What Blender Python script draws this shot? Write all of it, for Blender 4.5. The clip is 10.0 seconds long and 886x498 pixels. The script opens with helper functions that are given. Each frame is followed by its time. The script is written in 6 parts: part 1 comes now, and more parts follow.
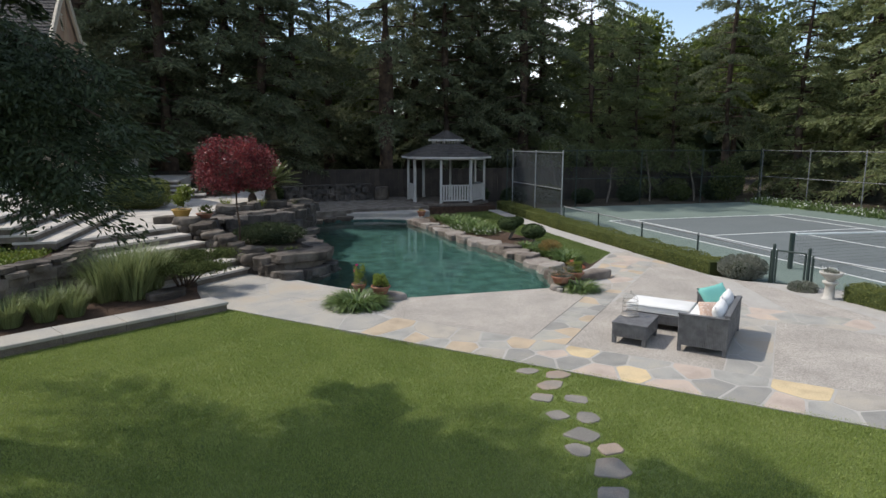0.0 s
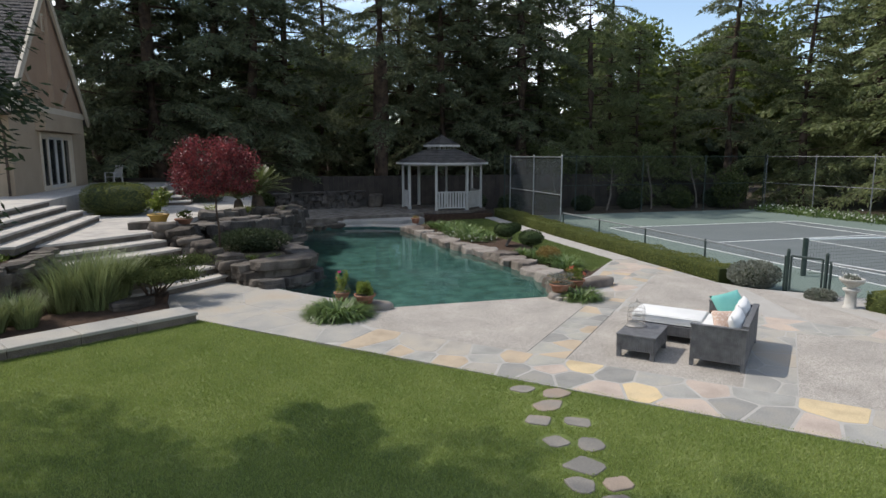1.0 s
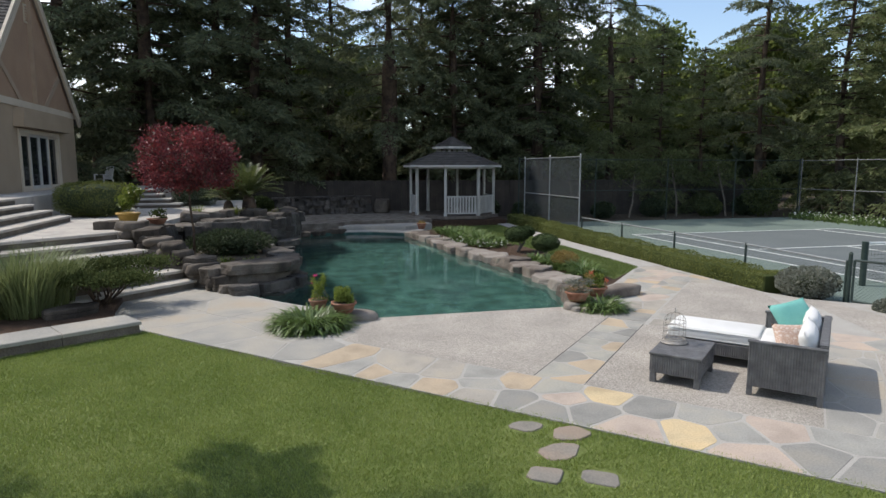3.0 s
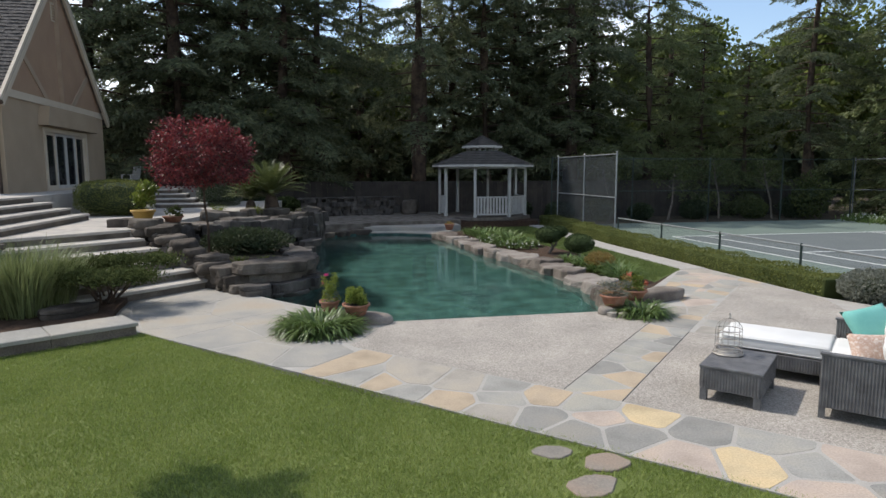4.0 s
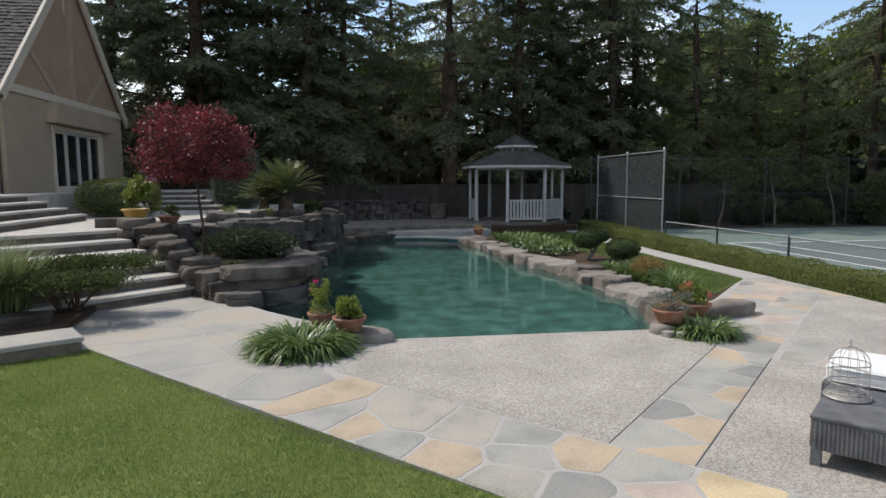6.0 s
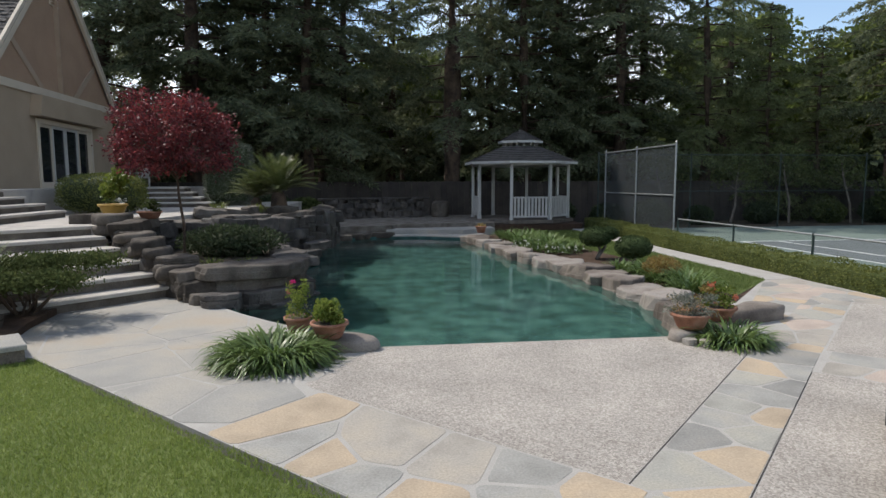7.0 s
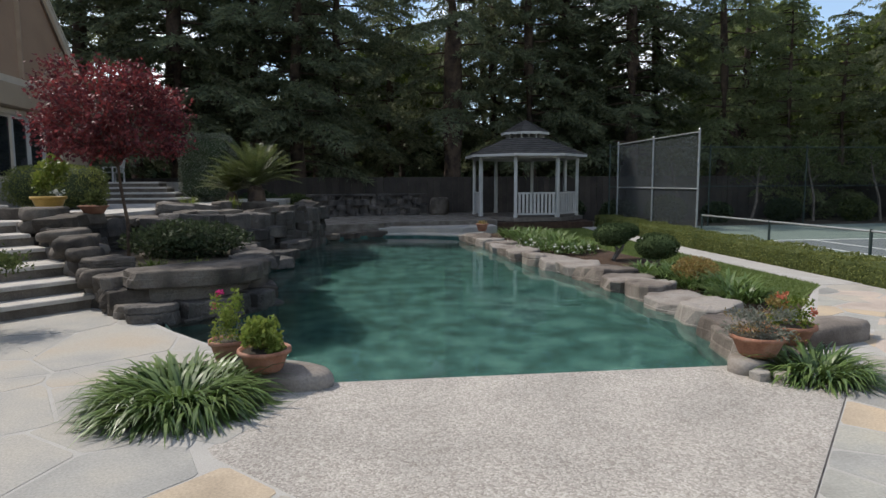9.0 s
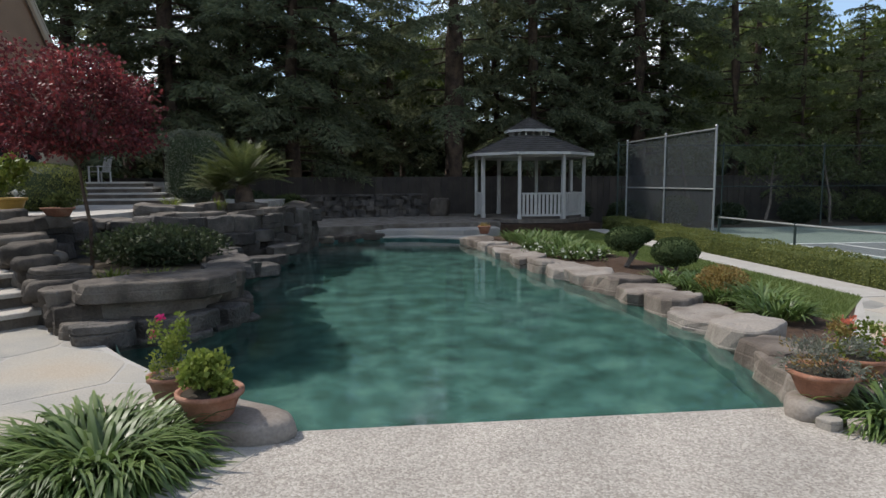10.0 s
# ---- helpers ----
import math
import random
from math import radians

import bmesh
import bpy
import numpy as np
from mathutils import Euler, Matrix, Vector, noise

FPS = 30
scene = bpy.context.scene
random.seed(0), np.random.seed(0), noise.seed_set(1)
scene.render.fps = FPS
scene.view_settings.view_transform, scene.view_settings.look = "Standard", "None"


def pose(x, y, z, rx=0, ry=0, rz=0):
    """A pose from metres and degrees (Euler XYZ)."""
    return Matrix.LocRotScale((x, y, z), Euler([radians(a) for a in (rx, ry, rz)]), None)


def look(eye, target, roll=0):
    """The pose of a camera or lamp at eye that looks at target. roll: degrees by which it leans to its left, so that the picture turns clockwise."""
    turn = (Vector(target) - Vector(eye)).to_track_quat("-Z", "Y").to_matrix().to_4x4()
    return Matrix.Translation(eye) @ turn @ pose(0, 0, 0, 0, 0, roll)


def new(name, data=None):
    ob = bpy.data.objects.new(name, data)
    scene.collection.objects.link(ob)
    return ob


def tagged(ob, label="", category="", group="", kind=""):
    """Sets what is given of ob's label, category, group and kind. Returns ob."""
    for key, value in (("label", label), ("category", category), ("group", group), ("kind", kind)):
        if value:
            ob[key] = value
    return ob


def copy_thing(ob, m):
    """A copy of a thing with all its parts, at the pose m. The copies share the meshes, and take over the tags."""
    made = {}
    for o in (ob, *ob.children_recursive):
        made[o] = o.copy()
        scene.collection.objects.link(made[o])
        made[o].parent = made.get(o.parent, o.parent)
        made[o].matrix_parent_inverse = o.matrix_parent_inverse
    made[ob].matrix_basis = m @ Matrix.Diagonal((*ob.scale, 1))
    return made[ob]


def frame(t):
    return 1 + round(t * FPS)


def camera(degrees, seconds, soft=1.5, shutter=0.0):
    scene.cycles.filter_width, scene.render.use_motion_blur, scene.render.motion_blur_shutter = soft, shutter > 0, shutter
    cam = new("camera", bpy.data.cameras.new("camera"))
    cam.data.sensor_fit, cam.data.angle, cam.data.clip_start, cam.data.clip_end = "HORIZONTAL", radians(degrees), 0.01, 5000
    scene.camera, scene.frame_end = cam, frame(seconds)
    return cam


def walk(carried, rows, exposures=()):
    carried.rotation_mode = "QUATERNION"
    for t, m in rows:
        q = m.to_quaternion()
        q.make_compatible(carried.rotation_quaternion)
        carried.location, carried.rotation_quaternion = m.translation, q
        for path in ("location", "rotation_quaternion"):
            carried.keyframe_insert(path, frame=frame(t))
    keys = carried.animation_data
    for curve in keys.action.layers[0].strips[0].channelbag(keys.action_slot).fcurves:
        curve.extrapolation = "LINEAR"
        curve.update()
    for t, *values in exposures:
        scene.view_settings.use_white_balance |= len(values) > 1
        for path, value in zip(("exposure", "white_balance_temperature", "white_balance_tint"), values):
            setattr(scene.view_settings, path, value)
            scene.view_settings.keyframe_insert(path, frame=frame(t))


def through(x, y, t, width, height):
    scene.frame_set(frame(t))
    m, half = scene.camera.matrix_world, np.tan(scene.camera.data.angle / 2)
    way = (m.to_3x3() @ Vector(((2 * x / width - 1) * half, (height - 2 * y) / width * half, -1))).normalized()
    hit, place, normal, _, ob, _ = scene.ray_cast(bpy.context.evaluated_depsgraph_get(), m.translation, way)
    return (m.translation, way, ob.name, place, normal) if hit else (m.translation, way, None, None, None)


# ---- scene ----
cam = camera(71.3, 10.0)
PATH = [
    (0, (-3.06, -13.941, 3.61), (-2.516, -12.046, 3.273), 0.1),
    (0.5, (-2.822, -13.489, 3.461), (-2.276, -11.592, 3.14), 0.1),
    (1, (-2.55, -12.993, 3.309), (-2.004, -11.093, 3.007), 0.0),
    (1.5, (-2.294, -12.494, 3.152), (-1.745, -10.592, 2.865), 0.1),
    (2, (-2.05, -12.022, 3.008), (-1.501, -10.119, 2.732), 0.1),
    (2.5, (-1.795, -11.554, 2.87), (-1.265, -9.644, 2.603), 0.1),
    (4, (-1.116, -10.202, 2.489), (-0.73, -8.254, 2.245), -0.1),
    (4.5, (-0.924, -9.745, 2.387), (-0.589, -7.787, 2.151), -0.1),
    (5, (-0.748, -9.28, 2.299), (-0.444, -7.316, 2.074), -0.2),
    (5.5, (-0.577, -8.828, 2.219), (-0.294, -6.859, 2.004), -0.2),
    (7, (-0.129, -7.435, 2.002), (0.122, -5.463, 1.787), -0.2),
    (7.5, (0.009, -6.959, 1.917), (0.254, -4.985, 1.703), -0.2),
    (8, (0.115, -6.459, 1.852), (0.357, -4.485, 1.637), -0.2),
    (8.5, (0.253, -5.982, 1.786), (0.492, -4.008, 1.573), -0.3),
    (9, (0.363, -5.446, 1.771), (0.6, -3.471, 1.557), -0.3),
    (9.5, (0.535, -4.962, 1.786), (0.762, -2.987, 1.57), -0.3),
    (10, (0.583, -4.363, 1.769), (0.811, -2.388, 1.555), -0.3),
]
walk(cam, [(t, look(eye, target, roll)) for t, eye, target, roll in PATH], exposures=[(0.0, 0.4)])

# ---- world and sun ----
SUN_EL, SUN_DIR = radians(51), Vector((-0.84, 0.545, 0.0)).normalized()
world = bpy.data.worlds.new("sky")
scene.world = world
world.use_nodes = True
wn = world.node_tree.nodes
sky = wn.new("ShaderNodeTexSky")
sky.sky_type = "NISHITA"
sky.sun_disc = False
sky.sun_elevation = SUN_EL
sky.sun_rotation = math.atan2(SUN_DIR.x, SUN_DIR.y)
bg = wn["Background"]
bg.inputs["Strength"].default_value = 0.15
# soft clouds in the sky
tc = wn.new("ShaderNodeTexCoord")
cn = wn.new("ShaderNodeTexNoise")
cn.inputs["Scale"].default_value = 3.2
cn.inputs["Detail"].default_value = 7
cr = wn.new("ShaderNodeValToRGB")
cr.color_ramp.elements[0].position, cr.color_ramp.elements[1].position = 0.5, 0.68
cm = wn.new("ShaderNodeMix")
cm.data_type = "RGBA"
cm.inputs["B"].default_value = (9, 9.3, 9.8, 1)
wl = world.node_tree.links
wl.new(tc.outputs["Generated"], cn.inputs["Vector"])
wl.new(cn.outputs["Fac"], cr.inputs["Fac"])
wl.new(cr.outputs["Color"], cm.inputs["Factor"])
wl.new(sky.outputs["Color"], cm.inputs["A"])
wl.new(cm.outputs["Result"], bg.inputs["Color"])
sun_data = bpy.data.lights.new("sun", "SUN")
sun_data.energy, sun_data.angle, sun_data.color = 3.0, radians(0.53), (1.0, 0.94, 0.86)
sun = new("sun", sun_data)
sun_vec = Vector((SUN_DIR.x * math.cos(SUN_EL), SUN_DIR.y * math.cos(SUN_EL), math.sin(SUN_EL)))
sun.matrix_basis = look(sun_vec * 60, (0, 0, 0))

# ---- materials ----


def surface(name, stops, scale=4.0, rough=0.8, bump=0.2, fine=60.0, metal=0.0, vary=0.0, spec=0.3, fine_amount=0.35, distance=0.01, coat=0.0):
    """A node material: a ramp of colours over broad noise, fine grain over it, a bump of both, and a change of value from piece to piece."""
    m = bpy.data.materials.new(name)
    m.use_nodes = True
    n, l = m.node_tree.nodes, m.node_tree.links
    p = n["Principled BSDF"]
    p.inputs["Roughness"].default_value, p.inputs["Metallic"].default_value = rough, metal
    p.inputs["Specular IOR Level"].default_value = spec
    co = n.new("ShaderNodeTexCoord")
    geo = n.new("ShaderNodeNewGeometry")
    big, small = n.new("ShaderNodeTexNoise"), n.new("ShaderNodeTexNoise")
    big.inputs["Scale"].default_value, big.inputs["Detail"].default_value = scale, 5
    small.inputs["Scale"].default_value, small.inputs["Detail"].default_value = fine, 3
    l.new(geo.outputs["Position"], big.inputs["Vector"])
    l.new(geo.outputs["Position"], small.inputs["Vector"])
    ramp = n.new("ShaderNodeValToRGB")
    e = ramp.color_ramp.elements
    while len(e) < len(stops):
        e.new(0.5)
    for i, c in enumerate(stops):
        e[i].position = 0.3 + 0.4 * i / max(1, len(stops) - 1)
        e[i].color = (*c, 1)
    info = n.new("ShaderNodeObjectInfo")
    pick = n.new("ShaderNodeMath")
    pick.operation = "MULTIPLY_ADD"
    pick.inputs[1].default_value, pick.inputs[2].default_value = vary, -0.5 * vary
    l.new(info.outputs["Random"], pick.inputs[0])
    isle = n.new("ShaderNodeMath")
    isle.operation = "ADD"
    l.new(pick.outputs[0], isle.inputs[0])
    l.new(big.outputs["Fac"], isle.inputs[1])
    l.new(isle.outputs[0], ramp.inputs["Fac"])
    mix = n.new("ShaderNodeMix")
    mix.data_type, mix.blend_type = "RGBA", "OVERLAY"
    mix.inputs["Factor"].default_value = fine_amount
    l.new(ramp.outputs["Color"], mix.inputs["A"])
    l.new(small.outputs["Fac"], mix.inputs["B"])
    l.new(mix.outputs["Result"], p.inputs["Base Color"])
    if bump:
        add = n.new("ShaderNodeMath")
        add.operation = "ADD"
        l.new(big.outputs["Fac"], add.inputs[0])
        l.new(small.outputs["Fac"], add.inputs[1])
        b = n.new("ShaderNodeBump")
        b.inputs["Strength"].default_value, b.inputs["Distance"].default_value = bump, distance
        l.new(add.outputs[0], b.inputs["Height"])
        l.new(b.outputs["Normal"], p.inputs["Normal"])
    return m


def leafy(name, stops, rough=0.5, through=0.35, spec=0.3):
    """Leaves: a colour for each leaf, some light let through."""
    m = bpy.data.materials.new(name)
    m.use_nodes = True
    n, l = m.node_tree.nodes, m.node_tree.links
    p = n["Principled BSDF"]
    p.inputs["Roughness"].default_value = rough
    p.inputs["Specular IOR Level"].default_value = spec
    geo = n.new("ShaderNodeNewGeometry")
    noi = n.new("ShaderNodeTexNoise")
    noi.inputs["Scale"].default_value = 1.3
    l.new(geo.outputs["Position"], noi.inputs["Vector"])
    mixv = n.new("ShaderNodeMath")
    mixv.operation = "MULTIPLY_ADD"
    mixv.inputs[1].default_value = 0.45
    l.new(geo.outputs["Random Per Island"], mixv.inputs[0])
    half = n.new("ShaderNodeMath")
    half.operation = "MULTIPLY"
    half.inputs[1].default_value = 0.55
    l.new(noi.outputs["Fac"], half.inputs[0])
    l.new(half.outputs[0], mixv.inputs[2])
    ramp = n.new("ShaderNodeValToRGB")
    e = ramp.color_ramp.elements
    while len(e) < len(stops):
        e.new(0.5)
    for i, c in enumerate(stops):
        e[i].position = 0.2 + 0.6 * i / max(1, len(stops) - 1)
        e[i].color = (*c, 1)
    l.new(mixv.outputs[0], ramp.inputs["Fac"])
    l.new(ramp.outputs["Color"], p.inputs["Base Color"])
    tr = n.new("ShaderNodeBsdfTranslucent")
    l.new(ramp.outputs["Color"], tr.inputs["Color"])
    ms = n.new("ShaderNodeMixShader")
    ms.inputs["Fac"].default_value = through
    l.new(p.outputs["BSDF"], ms.inputs[1])
    l.new(tr.outputs["BSDF"], ms.inputs[2])
    l.new(ms.outputs["Shader"], n["Material Output"].inputs["Surface"])
    return m


M = {}
M["lawn"] = surface("lawn", [(0.085, 0.115, 0.027), (0.122, 0.158, 0.039), (0.16, 0.192, 0.056)], 0.7, 0.9, 0.6, 130, fine_amount=0.6, distance=0.03)
M["soil"] = surface("soil", [(0.035, 0.028, 0.02), (0.06, 0.048, 0.033), (0.075, 0.06, 0.04)], 0.9, 0.95, 0.7, 50, distance=0.03)
M["mulch"] = surface("mulch", [(0.05, 0.03, 0.02), (0.09, 0.055, 0.035)], 6, 0.95, 0.9, 70, distance=0.03)
M["mortar"] = surface("mortar", [(0.315, 0.30, 0.272), (0.375, 0.355, 0.322)], 3, 0.9, 0.3, 120)
M["flag"] = surface("flagstone", [(0.22, 0.21, 0.19), (0.27, 0.25, 0.22), (0.32, 0.28, 0.23)], 1.3, 0.85, 0.3, 60, vary=0.38)
M["flag_pale"] = surface("pale_flagstone", [(0.245, 0.238, 0.218), (0.29, 0.278, 0.25), (0.335, 0.31, 0.265), (0.35, 0.30, 0.235)], 1.0, 0.85, 0.25, 60, vary=0.16)
M["step"] = surface("step_stone", [(0.30, 0.282, 0.255), (0.40, 0.37, 0.33), (0.45, 0.41, 0.355)], 2.2, 0.85, 0.4, 60, vary=0.1)
# far deck: litter brown, with the trees' shade darkened into the colour
M["shaded_deck_stone"] = surface("shade_and_litter_stone", [(0.06, 0.05, 0.038), (0.12, 0.105, 0.087), (0.20, 0.18, 0.155)], 2.6, 0.9, 0.6, 45, vary=0.1)
M["riser"] = surface("riser_stone", [(0.085, 0.07, 0.056), (0.13, 0.109, 0.088), (0.175, 0.148, 0.12)], 3, 0.9, 0.8, 40, vary=0.2, distance=0.03)
M["rock"] = surface("boulder", [(0.036, 0.03, 0.024), (0.07, 0.058, 0.047), (0.115, 0.097, 0.079), (0.15, 0.132, 0.113)], 2.2, 0.88, 0.55, 34, vary=0.25, distance=0.022)
M["coping"] = surface("coping_boulder", [(0.09, 0.073, 0.06), (0.145, 0.121, 0.10), (0.20, 0.172, 0.146), (0.24, 0.215, 0.188)], 1.8, 0.85, 0.45, 40, vary=0.3, distance=0.015)
M["pillar"] = leafy("pillar_hedge_leaves", [(0.06, 0.075, 0.045), (0.11, 0.125, 0.08), (0.22, 0.23, 0.17)], 0.35, 0.2, 0.5)
# wet rock of the falls; its darkness also serves as shade on the garden wall
M["rock_wet_shaded"] = surface("dark_wet_shaded_boulder", [(0.028, 0.025, 0.022), (0.06, 0.053, 0.047), (0.11, 0.096, 0.083)], 2.5, 0.6, 0.8, 30, vary=0.2, distance=0.04)
M["court"] = surface("court_paint", [(0.115, 0.13, 0.13), (0.13, 0.146, 0.146)], 0.6, 0.85, 0.1, 150)
M["court_green"] = surface("court_green_paint", [(0.13, 0.168, 0.145), (0.15, 0.19, 0.165)], 0.5, 0.85, 0.1, 150)
M["white_line"] = surface("line_paint", [(0.62, 0.64, 0.62), (0.72, 0.73, 0.7)], 5, 0.8, 0.1, 90)
M["white"] = surface("white_paint", [(0.40, 0.388, 0.36), (0.49, 0.477, 0.445)], 3, 0.6, 0.1, 60, fine_amount=0.15)
M["stucco"] = surface("peach_stucco", [(0.33, 0.255, 0.178), (0.38, 0.295, 0.207)], 1.2, 0.9, 0.4, 90, fine_amount=0.2)
M["stucco_gable"] = surface("gable_stucco", [(0.31, 0.205, 0.138), (0.36, 0.24, 0.16)], 1.2, 0.9, 0.4, 90, fine_amount=0.2)
M["trim"] = surface("cream_trim", [(0.50, 0.43, 0.33), (0.56, 0.48, 0.38)], 2, 0.7, 0.15, 60, fine_amount=0.15)
M["timber"] = surface("faded_timber_paint", [(0.33, 0.245, 0.175), (0.39, 0.295, 0.215)], 2, 0.8, 0.2, 60, fine_amount=0.2)
M["shake"] = surface("wood_shake", [(0.09, 0.08, 0.075), (0.17, 0.155, 0.145), (0.26, 0.24, 0.22)], 4, 0.9, 0.5, 40, vary=0.4)
M["bark"] = surface("bark", [(0.035, 0.025, 0.02), (0.08, 0.055, 0.04), (0.12, 0.085, 0.06)], 3, 0.95, 1.0, 14, distance=0.05)
M["bark_grey"] = surface("grey_bark", [(0.10, 0.085, 0.07), (0.18, 0.155, 0.13)], 4, 0.95, 0.8, 30, distance=0.02)
M["terracotta"] = surface("terracotta", [(0.20, 0.09, 0.055), (0.29, 0.135, 0.085), (0.35, 0.20, 0.14)], 6, 0.8, 0.2, 60)
M["ochre"] = surface("ochre_glaze", [(0.42, 0.25, 0.06), (0.50, 0.31, 0.085)], 5, 0.5, 0.1, 50)
M["wicker"] = surface("dark_wicker", [(0.075, 0.074, 0.075), (0.108, 0.107, 0.108), (0.145, 0.143, 0.144)], 8, 0.55, 0.3, 160, spec=0.4)
M["cushion"] = surface("white_cushion", [(0.58, 0.575, 0.56), (0.65, 0.645, 0.63)], 3, 0.9, 0.15, 200, fine_amount=0.12)
M["teal_cloth"] = surface("teal_cloth", [(0.13, 0.36, 0.32), (0.17, 0.43, 0.38)], 5, 0.85, 0.2, 180, fine_amount=0.2)
M["pattern_cloth"] = surface("rust_pattern_cloth", [(0.62, 0.54, 0.47), (0.45, 0.30, 0.23), (0.66, 0.6, 0.54)], 22, 0.9, 0.2, 160)
M["steel"] = surface("galvanised_steel", [(0.28, 0.29, 0.29), (0.36, 0.37, 0.37)], 8, 0.45, 0.05, 80, metal=0.6)
M["dull_steel"] = surface("weathered_steel", [(0.16, 0.165, 0.165), (0.22, 0.225, 0.225)], 8, 0.6, 0.05, 80, metal=0.3)
M["green_steel"] = surface("dark_green_steel", [(0.02, 0.035, 0.03), (0.035, 0.05, 0.045)], 8, 0.5, 0.05, 80)
M["wire"] = surface("bare_wire", [(0.30, 0.28, 0.25), (0.42, 0.39, 0.35)], 10, 0.5, 0.05, 80, metal=0.5)
M["urn"] = surface("cast_stone", [(0.36, 0.34, 0.3), (0.47, 0.45, 0.41)], 6, 0.9, 0.4, 60)
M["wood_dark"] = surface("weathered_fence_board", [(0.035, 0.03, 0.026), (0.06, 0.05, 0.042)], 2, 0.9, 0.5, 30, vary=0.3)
M["shingle"] = surface("grey_asphalt_shingle", [(0.042, 0.038, 0.035), (0.075, 0.069, 0.064)], 3, 0.9, 0.4, 80, vary=0.25)
M["pool_floor"] = surface("pool_plaster", [(0.012, 0.038, 0.034), (0.032, 0.086, 0.077), (0.075, 0.145, 0.126)], 2.4, 0.8, 0.3, 9, fine_amount=0.25)
M["dark_glass"] = surface("dark_window_glass", [(0.012, 0.014, 0.016), (0.02, 0.022, 0.025)], 0.5, 0.06, 0, spec=0.6)
M["conifer"] = leafy("conifer_needles", [(0.095, 0.115, 0.07), (0.155, 0.18, 0.10), (0.24, 0.265, 0.145)], 0.5, 0.6)
# needles of the two lawn trees: conifer green with their shade coloured in
M["conifer_shaded"] = leafy("shaded_conifer_needles", [(0.02, 0.03, 0.016), (0.035, 0.05, 0.024), (0.06, 0.075, 0.035)], 0.6, 0.1, 0.15)
M["conifer_light"] = leafy("light_conifer_needles", [(0.13, 0.16, 0.075), (0.20, 0.235, 0.105), (0.28, 0.305, 0.145)], 0.5, 0.65)
M["broad"] = leafy("broad_leaves", [(0.07, 0.10, 0.03), (0.13, 0.165, 0.045), (0.20, 0.23, 0.065)], 0.6, 0.6, 0.15)
M["red"] = leafy("red_leaves", [(0.055, 0.018, 0.022), (0.14, 0.032, 0.036), (0.33, 0.068, 0.066)], 0.5, 0.32, 0.22)
M["hedge"] = leafy("hedge_leaves", [(0.085, 0.10, 0.025), (0.145, 0.16, 0.042), (0.21, 0.225, 0.075)], 0.55, 0.35, 0.2)
M["box"] = leafy("box_leaves", [(0.045, 0.06, 0.022), (0.08, 0.10, 0.036), (0.125, 0.145, 0.055)], 0.85, 0.3, 0.05)
M["pine_pad"] = leafy("pine_pad_needles", [(0.03, 0.05, 0.022), (0.055, 0.078, 0.034), (0.085, 0.11, 0.05)], 0.9, 0.2, 0.0)
M["dark_leaf"] = leafy("dark_leaves", [(0.025, 0.038, 0.02), (0.045, 0.062, 0.03), (0.075, 0.095, 0.045)], 0.6, 0.3, 0.15)
M["strap"] = leafy("strap_leaves", [(0.055, 0.095, 0.024), (0.10, 0.155, 0.04), (0.18, 0.24, 0.08)], 0.4, 0.28, 0.42)
M["iris"] = leafy("iris_leaves", [(0.10, 0.125, 0.05), (0.165, 0.20, 0.08), (0.25, 0.285, 0.13)], 0.45, 0.3)
M["cycad"] = leafy("cycad_leaves", [(0.05, 0.065, 0.022), (0.09, 0.11, 0.036), (0.15, 0.17, 0.06)], 0.4, 0.35, 0.4)
M["lime"] = leafy("lime_leaves", [(0.07, 0.11, 0.015), (0.14, 0.18, 0.03), (0.2, 0.22, 0.05)], 0.45)
M["geranium"] = leafy("geranium_leaves", [(0.12, 0.17, 0.03), (0.20, 0.25, 0.05), (0.30, 0.33, 0.09)], 0.6, 0.4, 0.2)
M["grey_leaf"] = leafy("grey_green_leaves", [(0.12, 0.13, 0.10), (0.18, 0.19, 0.15), (0.26, 0.27, 0.22)], 0.6)
M["grass"] = leafy("grass_blades", [(0.15, 0.205, 0.046), (0.24, 0.30, 0.072), (0.335, 0.375, 0.125)], 0.5, 0.35)
# grass strip: darker copies of the lawn colours, shade included in the green
M["shade_grass"] = leafy("shaded_grass_blades", [(0.075, 0.11, 0.028), (0.12, 0.165, 0.042), (0.18, 0.22, 0.065)], 0.6, 0.3)
M["shade_lawn"] = surface("shaded_lawn", [(0.06, 0.085, 0.02), (0.09, 0.12, 0.03), (0.12, 0.145, 0.045)], 0.9, 0.9, 0.6, 130, fine_amount=0.6, distance=0.03)
M["pink"] = leafy("pink_petals", [(0.5, 0.03, 0.16), (0.7, 0.06, 0.25)], 0.5)
M["coral"] = leafy("coral_petals", [(0.5, 0.12, 0.07), (0.62, 0.22, 0.14)], 0.5)
M["white_petal"] = leafy("white_petals", [(0.65, 0.65, 0.6), (0.8, 0.8, 0.76)], 0.5)
M["russet"] = leafy("russet_leaves", [(0.16, 0.10, 0.035), (0.30, 0.21, 0.07), (0.36, 0.29, 0.10)], 0.5)


